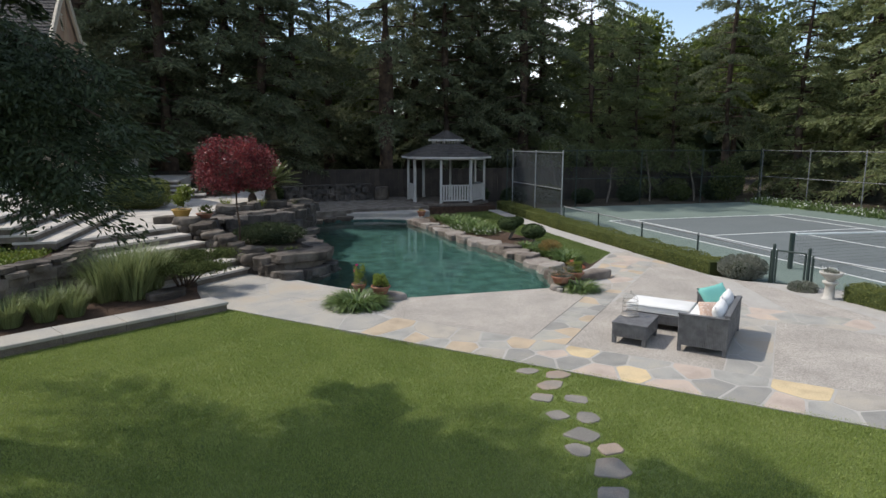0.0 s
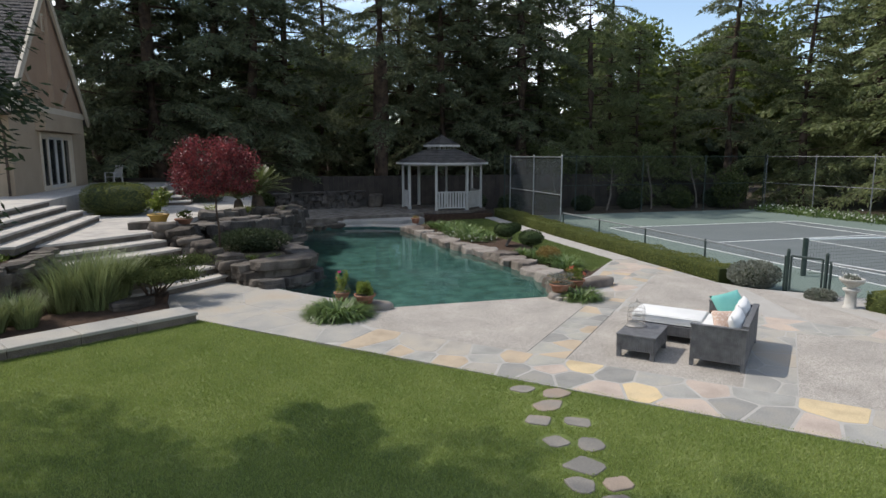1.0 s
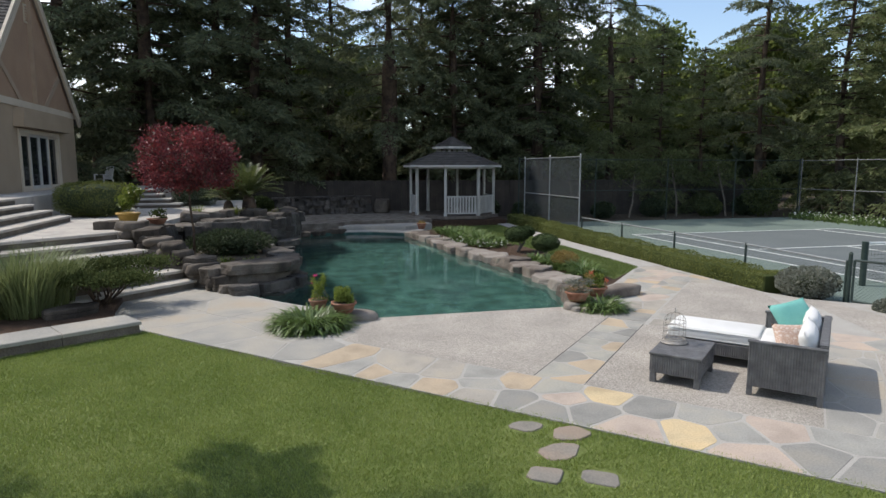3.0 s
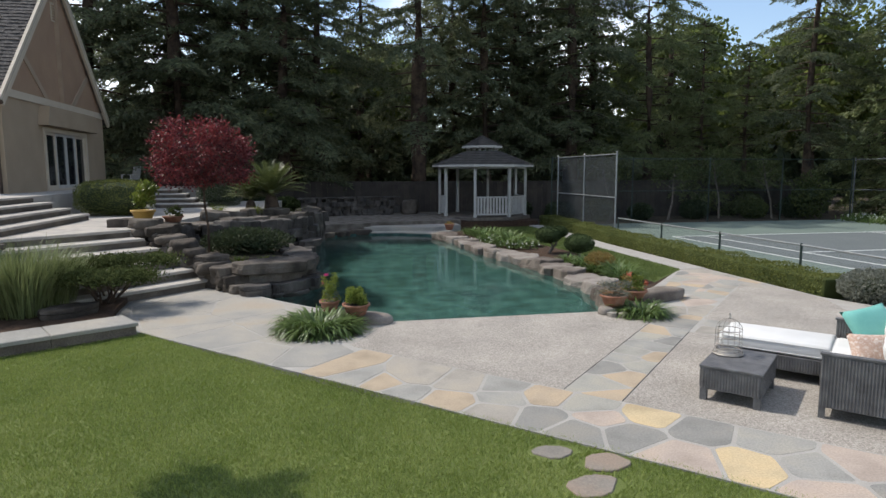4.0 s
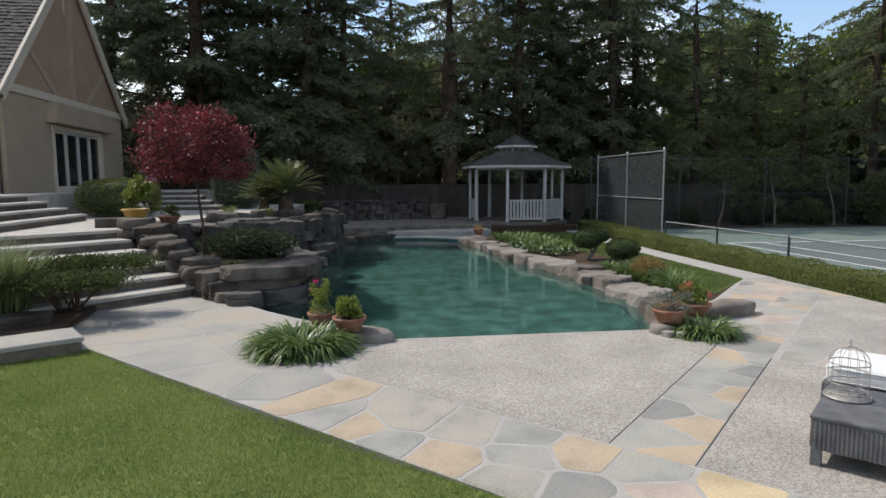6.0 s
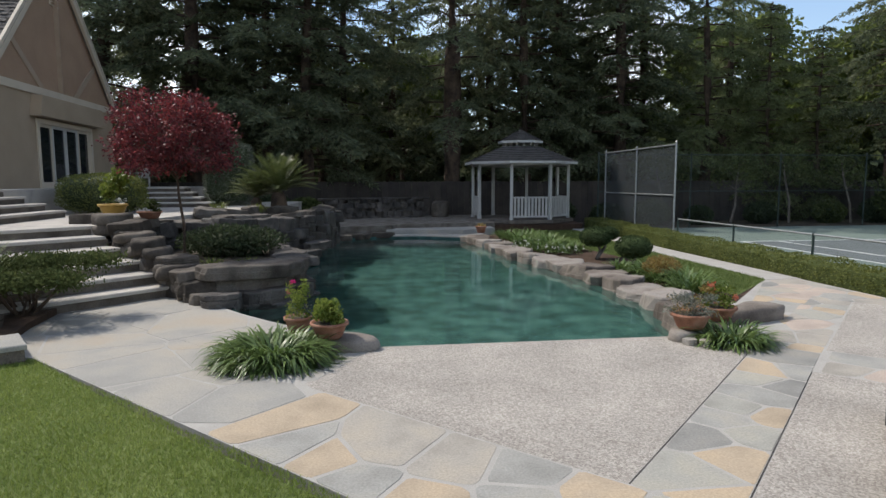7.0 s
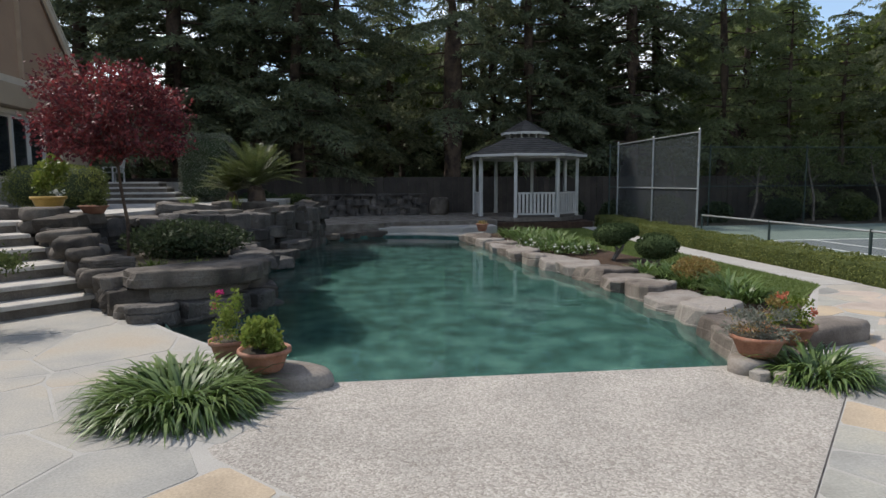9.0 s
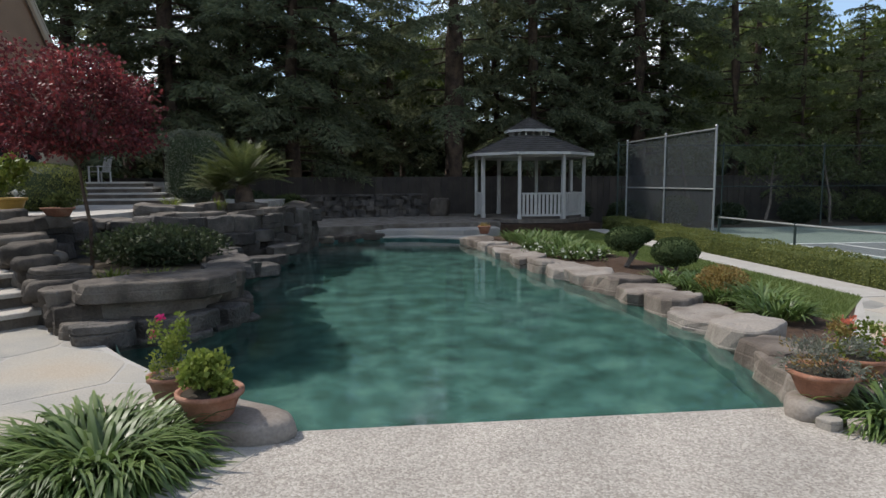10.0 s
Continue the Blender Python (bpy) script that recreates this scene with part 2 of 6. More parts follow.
def aggregate_material():
    """Exposed pebbles in pale cement."""
    m = bpy.data.materials.new("exposed_aggregate")
    m.use_nodes = True
    n, l = m.node_tree.nodes, m.node_tree.links
    p = n["Principled BSDF"]
    p.inputs["Roughness"].default_value = 0.85
    geo = n.new("ShaderNodeNewGeometry")
    vor = n.new("ShaderNodeTexVoronoi")
    vor.inputs["Scale"].default_value = 72
    l.new(geo.outputs["Position"], vor.inputs["Vector"])
    ramp = n.new("ShaderNodeValToRGB")
    e = ramp.color_ramp.elements
    e[0].color, e[1].color = (0.205, 0.18, 0.153, 1), (0.41, 0.377, 0.33, 1)
    mid = e.new(0.5)
    mid.color = (0.30, 0.272, 0.236, 1)
    sep = n.new("ShaderNodeSeparateColor")
    l.new(vor.outputs["Color"], sep.inputs["Color"])
    l.new(sep.outputs["Red"], ramp.inputs["Fac"])
    noi = n.new("ShaderNodeTexNoise")
    noi.inputs["Scale"].default_value, noi.inputs["Detail"].default_value = 1.1, 6
    l.new(geo.outputs["Position"], noi.inputs["Vector"])
    mix = n.new("ShaderNodeMix")
    mix.data_type, mix.blend_type = "RGBA", "OVERLAY"
    mix.inputs["Factor"].default_value = 0.4
    l.new(ramp.outputs["Color"], mix.inputs["A"])
    l.new(noi.outputs["Fac"], mix.inputs["B"])
    l.new(mix.outputs["Result"], p.inputs["Base Color"])
    b = n.new("ShaderNodeBump")
    b.inputs["Strength"].default_value, b.inputs["Distance"].default_value = 0.5, 0.006
    b.invert = True
    l.new(vor.outputs["Distance"], b.inputs["Height"])
    l.new(b.outputs["Normal"], p.inputs["Normal"])
    return m


def water_material():
    m = bpy.data.materials.new("pool_water")
    m.use_nodes = True
    n, l = m.node_tree.nodes, m.node_tree.links
    p = n["Principled BSDF"]
    p.inputs["Base Color"].default_value = (0.72, 0.95, 0.92, 1)
    p.inputs["Roughness"].default_value = 0.015
    p.inputs["IOR"].default_value = 1.33
    p.inputs["Transmission Weight"].default_value = 1.0
    geo = n.new("ShaderNodeNewGeometry")
    noi = n.new("ShaderNodeTexNoise")
    noi.inputs["Scale"].default_value, noi.inputs["Detail"].default_value = 6.0, 4
    l.new(geo.outputs["Position"], noi.inputs["Vector"])
    b = n.new("ShaderNodeBump")
    b.inputs["Strength"].default_value, b.inputs["Distance"].default_value = 0.07, 0.04
    l.new(noi.outputs["Fac"], b.inputs["Height"])
    l.new(b.outputs["Normal"], p.inputs["Normal"])
    return m


def mesh_screen():
    """Dark windscreen cloth that lets a little light through."""
    m = bpy.data.materials.new("windscreen_cloth")
    m.use_nodes = True
    n, l = m.node_tree.nodes, m.node_tree.links
    p = n["Principled BSDF"]
    p.inputs["Base Color"].default_value = (0.022, 0.028, 0.033, 1)
    p.inputs["Roughness"].default_value = 0.8
    t = n.new("ShaderNodeBsdfTransparent")
    ms = n.new("ShaderNodeMixShader")
    ms.inputs["Fac"].default_value = 0.35
    l.new(p.outputs["BSDF"], ms.inputs[1])
    l.new(t.outputs["BSDF"], ms.inputs[2])
    l.new(ms.outputs["Shader"], n["Material Output"].inputs["Surface"])
    return m


M["aggregate"] = aggregate_material()
M["water"] = water_material()
M["screen"] = mesh_screen()

# ---- building helpers ----
S2 = math.sqrt(0.5)


def uv(u, v):
    """Plan point from the paving grid: u runs along the paved strips, v across them."""
    return ((u + v) * S2, (u - v) * S2)


def part(name, bm, material, parent=None, label=""):
    me = bpy.data.meshes.new(name)
    bm.to_mesh(me)
    bm.free()
    me.materials.append(material)
    ob = new(name, me)
    ob.parent = parent
    if label:
        ob["label"] = label
    return ob


def raw(name, verts, faces, material, parent=None, label="", smooth=False):
    me = bpy.data.meshes.new(name)
    me.from_pydata(verts, [], faces)
    me.materials.append(material)
    if smooth:
        me.polygons.foreach_set("use_smooth", [True] * len(me.polygons))
    ob = new(name, me)
    ob.parent = parent
    if label:
        ob["label"] = label
    return ob


def thing(name, label, category, m=None, group="", kind=""):
    ob = new(name)
    ob.empty_display_size = 0.2
    if m is not None:
        ob.matrix_basis = m
    return tagged(ob, label, category, group, kind)


def box(bm, x0, y0, z0, x1, y1, z1, bevel=0.0, m=None):
    r = bmesh.ops.create_cube(bm, size=1)
    vs = r["verts"]
    bmesh.ops.scale(bm, vec=(x1 - x0, y1 - y0, z1 - z0), verts=vs)
    bmesh.ops.translate(bm, vec=((x0 + x1) / 2, (y0 + y1) / 2, (z0 + z1) / 2), verts=vs)
    if bevel:
        es = list({e for v in vs for e in v.link_edges})
        out = bmesh.ops.bevel(bm, geom=es, offset=bevel, segments=2, affect="EDGES", profile=0.6)
        vs = list({v for f in out["faces"] for v in f.verts} | {v for v in vs if v.is_valid})
    if m is not None:
        bmesh.ops.transform(bm, matrix=m, verts=vs)
    return vs


def boxed(name, dims, material, parent=None, label="", bevel=0.0, m=None):
    bm = bmesh.new()
    box(bm, *dims, bevel=bevel, m=m)
    return part(name, bm, material, parent, label)


def rod(bm, a, b, r0, r1=None, n=8):
    a, b = Vector(a), Vector(b)
    d = b - a
    m = Matrix.Translation((a + b) / 2) @ d.to_track_quat("Z", "Y").to_matrix().to_4x4()
    bmesh.ops.create_cone(bm, cap_ends=True, segments=n, radius1=r0, radius2=r0 if r1 is None else r1, depth=d.length, matrix=m)


def lathe(bm, profile, n=24, wob=0.0):
    """Turns a profile of (radius, height) about z."""
    rings = []
    for r, z in profile:
        rings.append([bm.verts.new((r * math.cos(2 * math.pi * i / n), r * math.sin(2 * math.pi * i / n), z)) for i in range(n)])
    for a, b in zip(rings, rings[1:]):
        for i in range(n):
            bm.faces.new((a[i], a[(i + 1) % n], b[(i + 1) % n], b[i]))
    if profile[0][0] > 0.001:
        bm.faces.new(rings[0][::-1])
    if profile[-1][0] > 0.001:
        bm.faces.new(rings[-1])
    for f in bm.faces:
        f.smooth = True


def slab_bm(poly, z0, z1, bevel=0.0):
    bm = bmesh.new()
    lo = [bm.verts.new((x, y, z0)) for x, y in poly]
    hi = [bm.verts.new((x, y, z1)) for x, y in poly]
    top = bm.faces.new(hi)
    bm.faces.new(lo[::-1])
    k = len(poly)
    for i in range(k):
        bm.faces.new((lo[i], lo[(i + 1) % k], hi[(i + 1) % k], hi[i]))
    bmesh.ops.recalc_face_normals(bm, faces=bm.faces[:])
    if bevel:
        bmesh.ops.bevel(bm, geom=list(top.edges), offset=bevel, segments=1, affect="EDGES")
    return bm


def slab(name, poly, z0, z1, material, parent=None, label="", bevel=0.0):
    return part(name, slab_bm(poly, z0, z1, bevel), material, parent, label)


def clip_poly(poly, px, py, nx, ny):
    """Keeps the side of the line through (px, py) to which (nx, ny) points."""
    out = []
    for i, a in enumerate(poly):
        b = poly[(i + 1) % len(poly)]
        da, db = (a[0] - px) * nx + (a[1] - py) * ny, (b[0] - px) * nx + (b[1] - py) * ny
        if da >= 0:
            out.append(a)
        if (da >= 0) != (db >= 0):
            t = da / (da - db)
            out.append((a[0] + t * (b[0] - a[0]), a[1] + t * (b[1] - a[1])))
    return out


def cells(region, size, rng, joint=0.012, stretch=1.0):
    """Irregular stones that fill a convex region."""
    xs, ys = [p[0] for p in region], [p[1] for p in region]
    seeds = []
    y = min(ys) - size
    row = 0
    while y < max(ys) + size:
        x = min(xs) - size + (row % 2) * size * 0.5 * stretch
        while x < max(xs) + size:
            seeds.append((x + rng.uniform(-0.47, 0.47) * size * stretch, y + rng.uniform(-0.47, 0.47) * size))
            x += size * stretch
        y += size
        row += 1
    out = []
    for s in seeds:
        poly = list(region)
        for o in seeds:
            d = math.hypot(o[0] - s[0], o[1] - s[1])
            if o is s or d > 3.2 * size * stretch or not poly:
                continue
            nx, ny = (s[0] - o[0]) / d, (s[1] - o[1]) / d
            poly = clip_poly(poly, (s[0] + o[0]) / 2 + nx * joint, (s[1] + o[1]) / 2 + ny * joint, nx, ny)
        if len(poly) < 3:
            continue
        area = abs(sum(a[0] * b[1] - b[0] * a[1] for a, b in zip(poly, poly[1:] + poly[:1]))) / 2
        if area > 0.045:
            out.append(poly)
    return out


def round_poly(poly, amount, rng):
    """Cuts the corners, so that a stone looks broken rather than drawn."""
    out = []
    for i, p in enumerate(poly):
        a, b = poly[i - 1], poly[(i + 1) % len(poly)]
        for q in (a, b):
            d = math.hypot(q[0] - p[0], q[1] - p[1])
            t = min(0.3, amount * rng.uniform(0.5, 1.5) / max(d, 1e-4))
            out.append((p[0] + (q[0] - p[0]) * t, p[1] + (q[1] - p[1]) * t))
    return out


def stone_shape(rng, sx, sy, sz, rough=0.18, cuts=3, blocky=0.0, worn=False):
    """A flat-bedded boulder: an uneven outline built up in a few strata with chipped edges and a nearly flat top, its underside at z = 0."""
    bm = bmesh.new()
    n = 16 if cuts < 4 else 22
    off = Vector((rng.uniform(-50, 50), rng.uniform(-50, 50), rng.uniform(-50, 50)))
    e = 3.0 + 4.0 * blocky
    shear = (rng.uniform(-0.12, 0.12), rng.uniform(-0.12, 0.12))
    chips = [(rng.uniform(0, 2 * math.pi), rng.uniform(0.8, 0.98)) for _ in range(4)]
    if worn:
        levels = [(0.0, 0.86), (0.18, 0.97), (0.5, 1.0), (0.8, 0.97), (0.93, 0.91), (1.0, 0.78)]
    else:
        bed = rng.uniform(0.3, 0.7)
        groove = rng.choice((0.985, 0.985, 0.93))
        levels = [(0.0, 0.94), (0.08, 0.98), (bed - 0.05, 1.0), (bed, groove), (bed + 0.04, 0.99), (0.9, 0.98), (0.97, 0.95), (1.0, 0.88)]
    rings = []
    for z, k in levels:
        ring = []
        for i in range(n):
            a = 2 * math.pi * (i + 0.35 * noise.noise(Vector((i * 1.7, 0.0, 0.0)) + off)) / n
            c, q = math.cos(a), math.sin(a)
            r = 1 / (abs(c) ** e + abs(q) ** e) ** (1 / e)
            for ca, cd in chips:
                d = r * math.cos(a - ca)
                if d > cd:
                    r *= cd / d
            p = Vector((c, q, 0.0))
            r *= k * (1 + rough * 1.1 * noise.noise(p * 1.5 + off) + rough * 0.8 * noise.noise(p * 4.5 + off + Vector((0, 0, z * 0.9))))
            lift = 0.1 * noise.noise(p * 1.2 + off) + 0.07 * noise.noise(p * 3.1 + off + Vector((9, 0, 0)))
            ring.append(bm.verts.new(((c * r + shear[0] * z) * sx / 2, (q * r + shear[1] * z) * sy / 2, sz * (z + lift * z))))
        rings.append(ring)
    for a, b in zip(rings, rings[1:]):
        for i in range(n):
            bm.faces.new((a[i], a[(i + 1) % n], b[(i + 1) % n], b[i]))
    inner = []
    for i, v in enumerate(rings[-1]):
        c = v.co
        inner.append(bm.verts.new((c.x * 0.55, c.y * 0.55, sz * (1.02 + 0.09 * noise.noise(Vector((c.x, c.y, 0)) / max(sx, 0.1) * 3 + off)))))
    for i in range(n):
        bm.faces.new((rings[-1][i], rings[-1][(i + 1) % n], inner[(i + 1) % n], inner[i]))
    bm.faces.new(inner)
    bm.faces.new(rings[0][::-1])
    for f in bm.faces:
        f.smooth = worn
    return bm


def tube(bm, pts, radii, n=9):
    """One tapering limb through several points."""
    rings = []
    for i, (p, r) in enumerate(zip(pts, radii)):
        d = (Vector(pts[min(i + 1, len(pts) - 1)]) - Vector(pts[max(i - 1, 0)])).normalized()
        q = d.to_track_quat("Z", "Y").to_matrix()
        rings.append([bm.verts.new(Vector(p) + q @ Vector((r * math.cos(2 * math.pi * k / n), r * math.sin(2 * math.pi * k / n), 0))) for k in range(n)])
    for a, b in zip(rings, rings[1:]):
        for k in range(n):
            f = bm.faces.new((a[k], a[(k + 1) % n], b[(k + 1) % n], b[k]))
            f.smooth = True
    bm.faces.new(rings[-1])


# ---- foliage helpers ----


def leaf_cloud(points, dirs, size, width, rng, tilt=0.6, two=False):
    """One small folded leaf for each point; dirs points outwards. Returns vertices and faces."""
    n = len(points)
    d = dirs + rng.normal(0, tilt, (n, 3))
    d /= np.linalg.norm(d, axis=1)[:, None] + 1e-9
    side = np.cross(d, rng.normal(0, 1, (n, 3)))
    side /= np.linalg.norm(side, axis=1)[:, None] + 1e-9
    s = size * rng.uniform(0.6, 1.35, n)[:, None]
    w = width * rng.uniform(0.7, 1.3, n)[:, None]
    a = points - d * s * 0.3
    b = points + side * w * 0.5 + d * s * 0.15
    c = points + d * s * 0.7
    e = points - side * w * 0.5 + d * s * 0.15
    verts = np.stack([a, b, c, e], 1).reshape(-1, 3)
    faces = np.arange(4 * n).reshape(-1, 4)
    return verts, faces


def np_mesh(name, verts, faces, material, parent=None, label=""):
    me = bpy.data.meshes.new(name)
    verts = np.asarray(verts, np.float32)
    faces = np.asarray(faces, np.int32)
    k = faces.shape[1]
    me.vertices.add(len(verts))
    me.vertices.foreach_set("co", verts.ravel())
    me.loops.add(faces.size)
    me.loops.foreach_set("vertex_index", faces.ravel())
    me.polygons.add(len(faces))
    me.polygons.foreach_set("loop_start", np.arange(0, faces.size, k, dtype=np.int32))
    me.update(calc_edges=True)
    me.materials.append(material)
    ob = new(name, me)
    ob.parent = parent
    if label:
        ob["label"] = label
    return ob


def gather(chunks):
    vs, fs, k = [], [], 0
    for v, f in chunks:
        vs.append(v)
        fs.append(f + k)
        k += len(v)
    return np.concatenate(vs), np.concatenate(fs)


def blades(rng, n, centre, spread, length, width, arch=0.9, upright=0.5, segs=4):
    """Strap leaves that rise from a clump and arch over. Returns vertices and faces."""
    out = []
    t = np.linspace(0, 1, segs + 1)
    for _ in range(n):
        a = rng.uniform(0, 2 * math.pi)
        rr = spread * math.sqrt(rng.uniform(0, 1))
        base = np.array([centre[0] + rr * math.cos(a), centre[1] + rr * math.sin(a), centre[2]])
        a2 = a + rng.normal(0, 0.5)
        L = length * rng.uniform(0.65, 1.2)
        lean = rng.uniform(0.15, 1.0) * (1 - upright) + 0.12 + 0.25 * (upright == 0)
        bend = arch * rng.uniform(0.6, 1.3)
        ang = lean + bend * t**1.4
        dx = np.concatenate([[0], np.cumsum(np.sin(ang[:-1]) * L / segs)])
        dz = np.concatenate([[0], np.cumsum(np.cos(ang[:-1]) * L / segs)])
        mid = base + np.stack([np.cos(a2) * dx, np.sin(a2) * dx, np.maximum(dz, 0.005 - centre[2] * 0)], 1)
        w = width * rng.uniform(0.7, 1.2) * np.clip(np.minimum(0.55 + t * 2, (1 - t) * 2.2 + 0.02), 0.02, 1)[:, None]
        side = np.array([-math.sin(a2), math.cos(a2), 0])
        v = np.stack([mid - side * w / 2, mid + side * w / 2], 1).reshape(-1, 3)
        f = np.array([[2 * i, 2 * i + 1, 2 * i + 3, 2 * i + 2] for i in range(segs)])
        out.append((v, f))
    return gather(out)

# ---- ground, lawn, pool ----
rng = random.Random(7)
POOL = [(0.0, 0.0), (3.79, 0.0), (4.35, 0.75), (4.55, 1.9), (4.7, 3.4), (4.72, 4.8), (4.5, 6.3), (4.1, 7.5), (3.95, 9.0), (3.85, 11.0), (3.6, 13.6), (3.3, 14.6), (2.1, 15.4), (0.4, 15.6), (-0.9, 15.0), (-1.3, 13.4), (-1.6, 11.0), (-2.0, 8.0), (-1.9, 6.2), (-1.5, 5.2), (-1.3, 4.3), (-1.6, 3.6), (-2.4, 3.0), (-2.0, 2.2), (-1.5, 1.62), (-0.75, 0.85)]
LAND = [(-4.0, 0.05), uv(-2.75, -2.9), uv(-2.75, 25)]
WATER_Z, COURT_Z = -0.07, -0.12


def ring_sheet(name, outer, inner, z, material):
    bm = bmesh.new()
    edges = []
    for loop in (outer, inner):
        vs = [bm.verts.new((x, y, z)) for x, y in loop]
        edges += [bm.edges.new((vs[i], vs[(i + 1) % len(vs)])) for i in range(len(vs))]
    bmesh.ops.triangle_fill(bm, use_beauty=True, use_dissolve=False, edges=edges)
    bmesh.ops.recalc_face_normals(bm, faces=bm.faces[:])
    if sum(f.normal.z for f in bm.faces) < 0:
        bmesh.ops.reverse_faces(bm, faces=bm.faces[:])
    return part(name, bm, material)


ground = tagged(ring_sheet("ground", [(-900, -900), (900, -900), (900, 900), (-900, 900)], POOL, -0.16, M["soil"]), "brown soil and leaf litter under the trees", "ground", kind="structure")
lawn_poly = [(-3.98, 0.05), uv(-2.75, -2.85), uv(-2.82, -1.0), uv(-2.86, 0.5), uv(-2.85, 2.0), uv(-2.72, 3.5), uv(-2.66, 6), uv(-2.66, 8), uv(-2.72, 16), (2, -40), (-30, -40), (-30, -14), (-7.55, -2.12), (-5.8, -1.15)]
lawn = tagged(slab("lawn", lawn_poly, -0.15, -0.02, M["lawn"]), "mown green lawn beside the paved patio", "lawn", kind="structure")

pool = thing("swimming_pool", "freeform teal swimming pool with still clear water", "swimming pool", kind="structure")
bm = bmesh.new()
lo = [bm.verts.new((x, y, -1.35)) for x, y in POOL]
hi = [bm.verts.new((x, y, -0.005)) for x, y in POOL]
bm.faces.new(lo)
for i in range(len(POOL)):
    bm.faces.new((lo[i], hi[i], hi[(i + 1) % len(POOL)], lo[(i + 1) % len(POOL)]))
part("basin", bm, M["pool_floor"], pool)
bm = bmesh.new()
bm.faces.new([bm.verts.new((x, y, WATER_Z)) for x, y in POOL])
water = part("water", bm, M["water"], pool, "clear teal water reflecting the trees")
water.visible_shadow = False

# ---- patio base and panels ----
patio = thing("pavement", "stone-paved pool patio with pebbled concrete panels", "patio", kind="structure")
slab("bedding", [uv(-2.75, -2.85), uv(-2.75, 16), uv(6, 16), (11.0, -2.4), (9.1, -0.6), (8.75, 0.3), (8.75, 4.2), (8.0, 4.2), (6.0, 2.0), (4.9, 1.2), (3.79, 0.0), (0, 0), (-0.75, 0.85), (-1.5, 1.62), (-2.0, 2.2), (-2.6, 3.0), uv(0.35, -5.3), uv(-6, -5.3), uv(-6, -3.6), (-4.1, 0.1)], -0.15, -0.0012, M["mortar"], patio)
PANELS = [
    [(0.0, 0.0), (-0.75, -1.3), uv(-1.5, 0.55), uv(-1.5, 3.737), uv(2.6, 3.66), (3.95, -0.2), (3.79, 0.0)],
    [uv(-1.5, 4.435), uv(-1.5, 7.05), uv(2.05, 7.05), uv(2.05, 4.367)],
    [uv(-1.5, 7.75), uv(-1.5, 15), uv(2.05, 15), uv(2.05, 7.75)],
    [uv(3.1, 4.368), uv(3.1, 7.2), (8.7, 0.2), (8.7, 1.0), uv(6.9, 4.368)],
    [uv(3.1, 8.0), uv(3.1, 9.8), (9.3, -0.9), (8.9, -0.5)],
]
for p in PANELS:
    slab("panel", p, -0.1, 0.0, M["aggregate"], patio, "pale exposed-pebble concrete", bevel=0.008)
REGIONS = [
    ([uv(2.93, 3.70), uv(2.93, 4.345), uv(6.8, 4.345), uv(6.8, 3.70)], 0.5, "flag"),
    ([uv(2.065, 4.44), uv(2.065, 9.5), uv(3.085, 9.5), uv(3.085, 4.44)], 0.55, "flag"),
    ([uv(-1.5, 7.065), uv(-1.5, 7.735), uv(2.05, 7.735), uv(2.05, 7.065)], 0.75, "flag_pale"),
    ([uv(4.3, 3.75), uv(7.3, 3.75), (7.95, 4.1), (6.2, 1.9)], 0.5, "flag"),
    ([uv(6.8, 3.765), uv(6.8, 4.9), (8.7, 1.2), (8.7, 4.1), (8.0, 4.1)], 0.5, "flag"),
    ([uv(-2.74, -5.25), uv(-2.74, -0.92), uv(-0.05, -0.92), (-1.52, 1.58), (-2.05, 2.17), uv(0.3, -5.25)], 1.0, "flag_pale"),
    ([uv(-2.74, -0.9), uv(-2.74, 0.7), uv(-1.515, 0.7), uv(-1.515, -0.9)], 0.8, "flag_pale"),
    ([uv(-1.5, -0.9), uv(-1.5, 0.46), (-0.02, 0.0), (-0.75, 0.83)], 0.8, "flag_pale"),
]
# ---- court ----
court = thing("tennis_court", "blue-grey hard tennis court with a green surround", "tennis court", kind="structure")
slab("surround", [(9.7, 19.3), (9.7, -22), (28, -22), (28, 19.3)], -0.155, COURT_Z, M["court_green"], court)
CX, NET_Y = 18.55, 0.85
slab("playing_surface", [(CX - 5.485, NET_Y - 11.885), (CX + 5.485, NET_Y - 11.885), (CX + 5.485, NET_Y + 11.885), (CX - 5.485, NET_Y + 11.885)], COURT_Z, COURT_Z + 0.004, M["court"], court)
LINES = [(sx * 5.485, -11.885, sx * 5.485, 11.885) for sx in (-1, 1)] + [(sx * 4.115, -11.885, sx * 4.115, 11.885) for sx in (-1, 1)]
LINES += [(-5.485, sy * 11.885, 5.485, sy * 11.885) for sy in (-1, 1)] + [(-4.115, sy * 6.4, 4.115, sy * 6.4) for sy in (-1, 1)] + [(0, -6.4, 0, 6.4)]
for i, (x0, y0, x1, y1) in enumerate(LINES):
    zt = COURT_Z + 0.008 + 0.0006 * i
    slab("line", [(CX + min(x0, x1) - 0.04, NET_Y + min(y0, y1) - 0.04), (CX + max(x0, x1) + 0.04, NET_Y + min(y0, y1) - 0.04), (CX + max(x0, x1) + 0.04, NET_Y + max(y0, y1) + 0.04), (CX + min(x0, x1) - 0.04, NET_Y + max(y0, y1) + 0.04)], COURT_Z + 0.003, zt, M["white_line"], court)

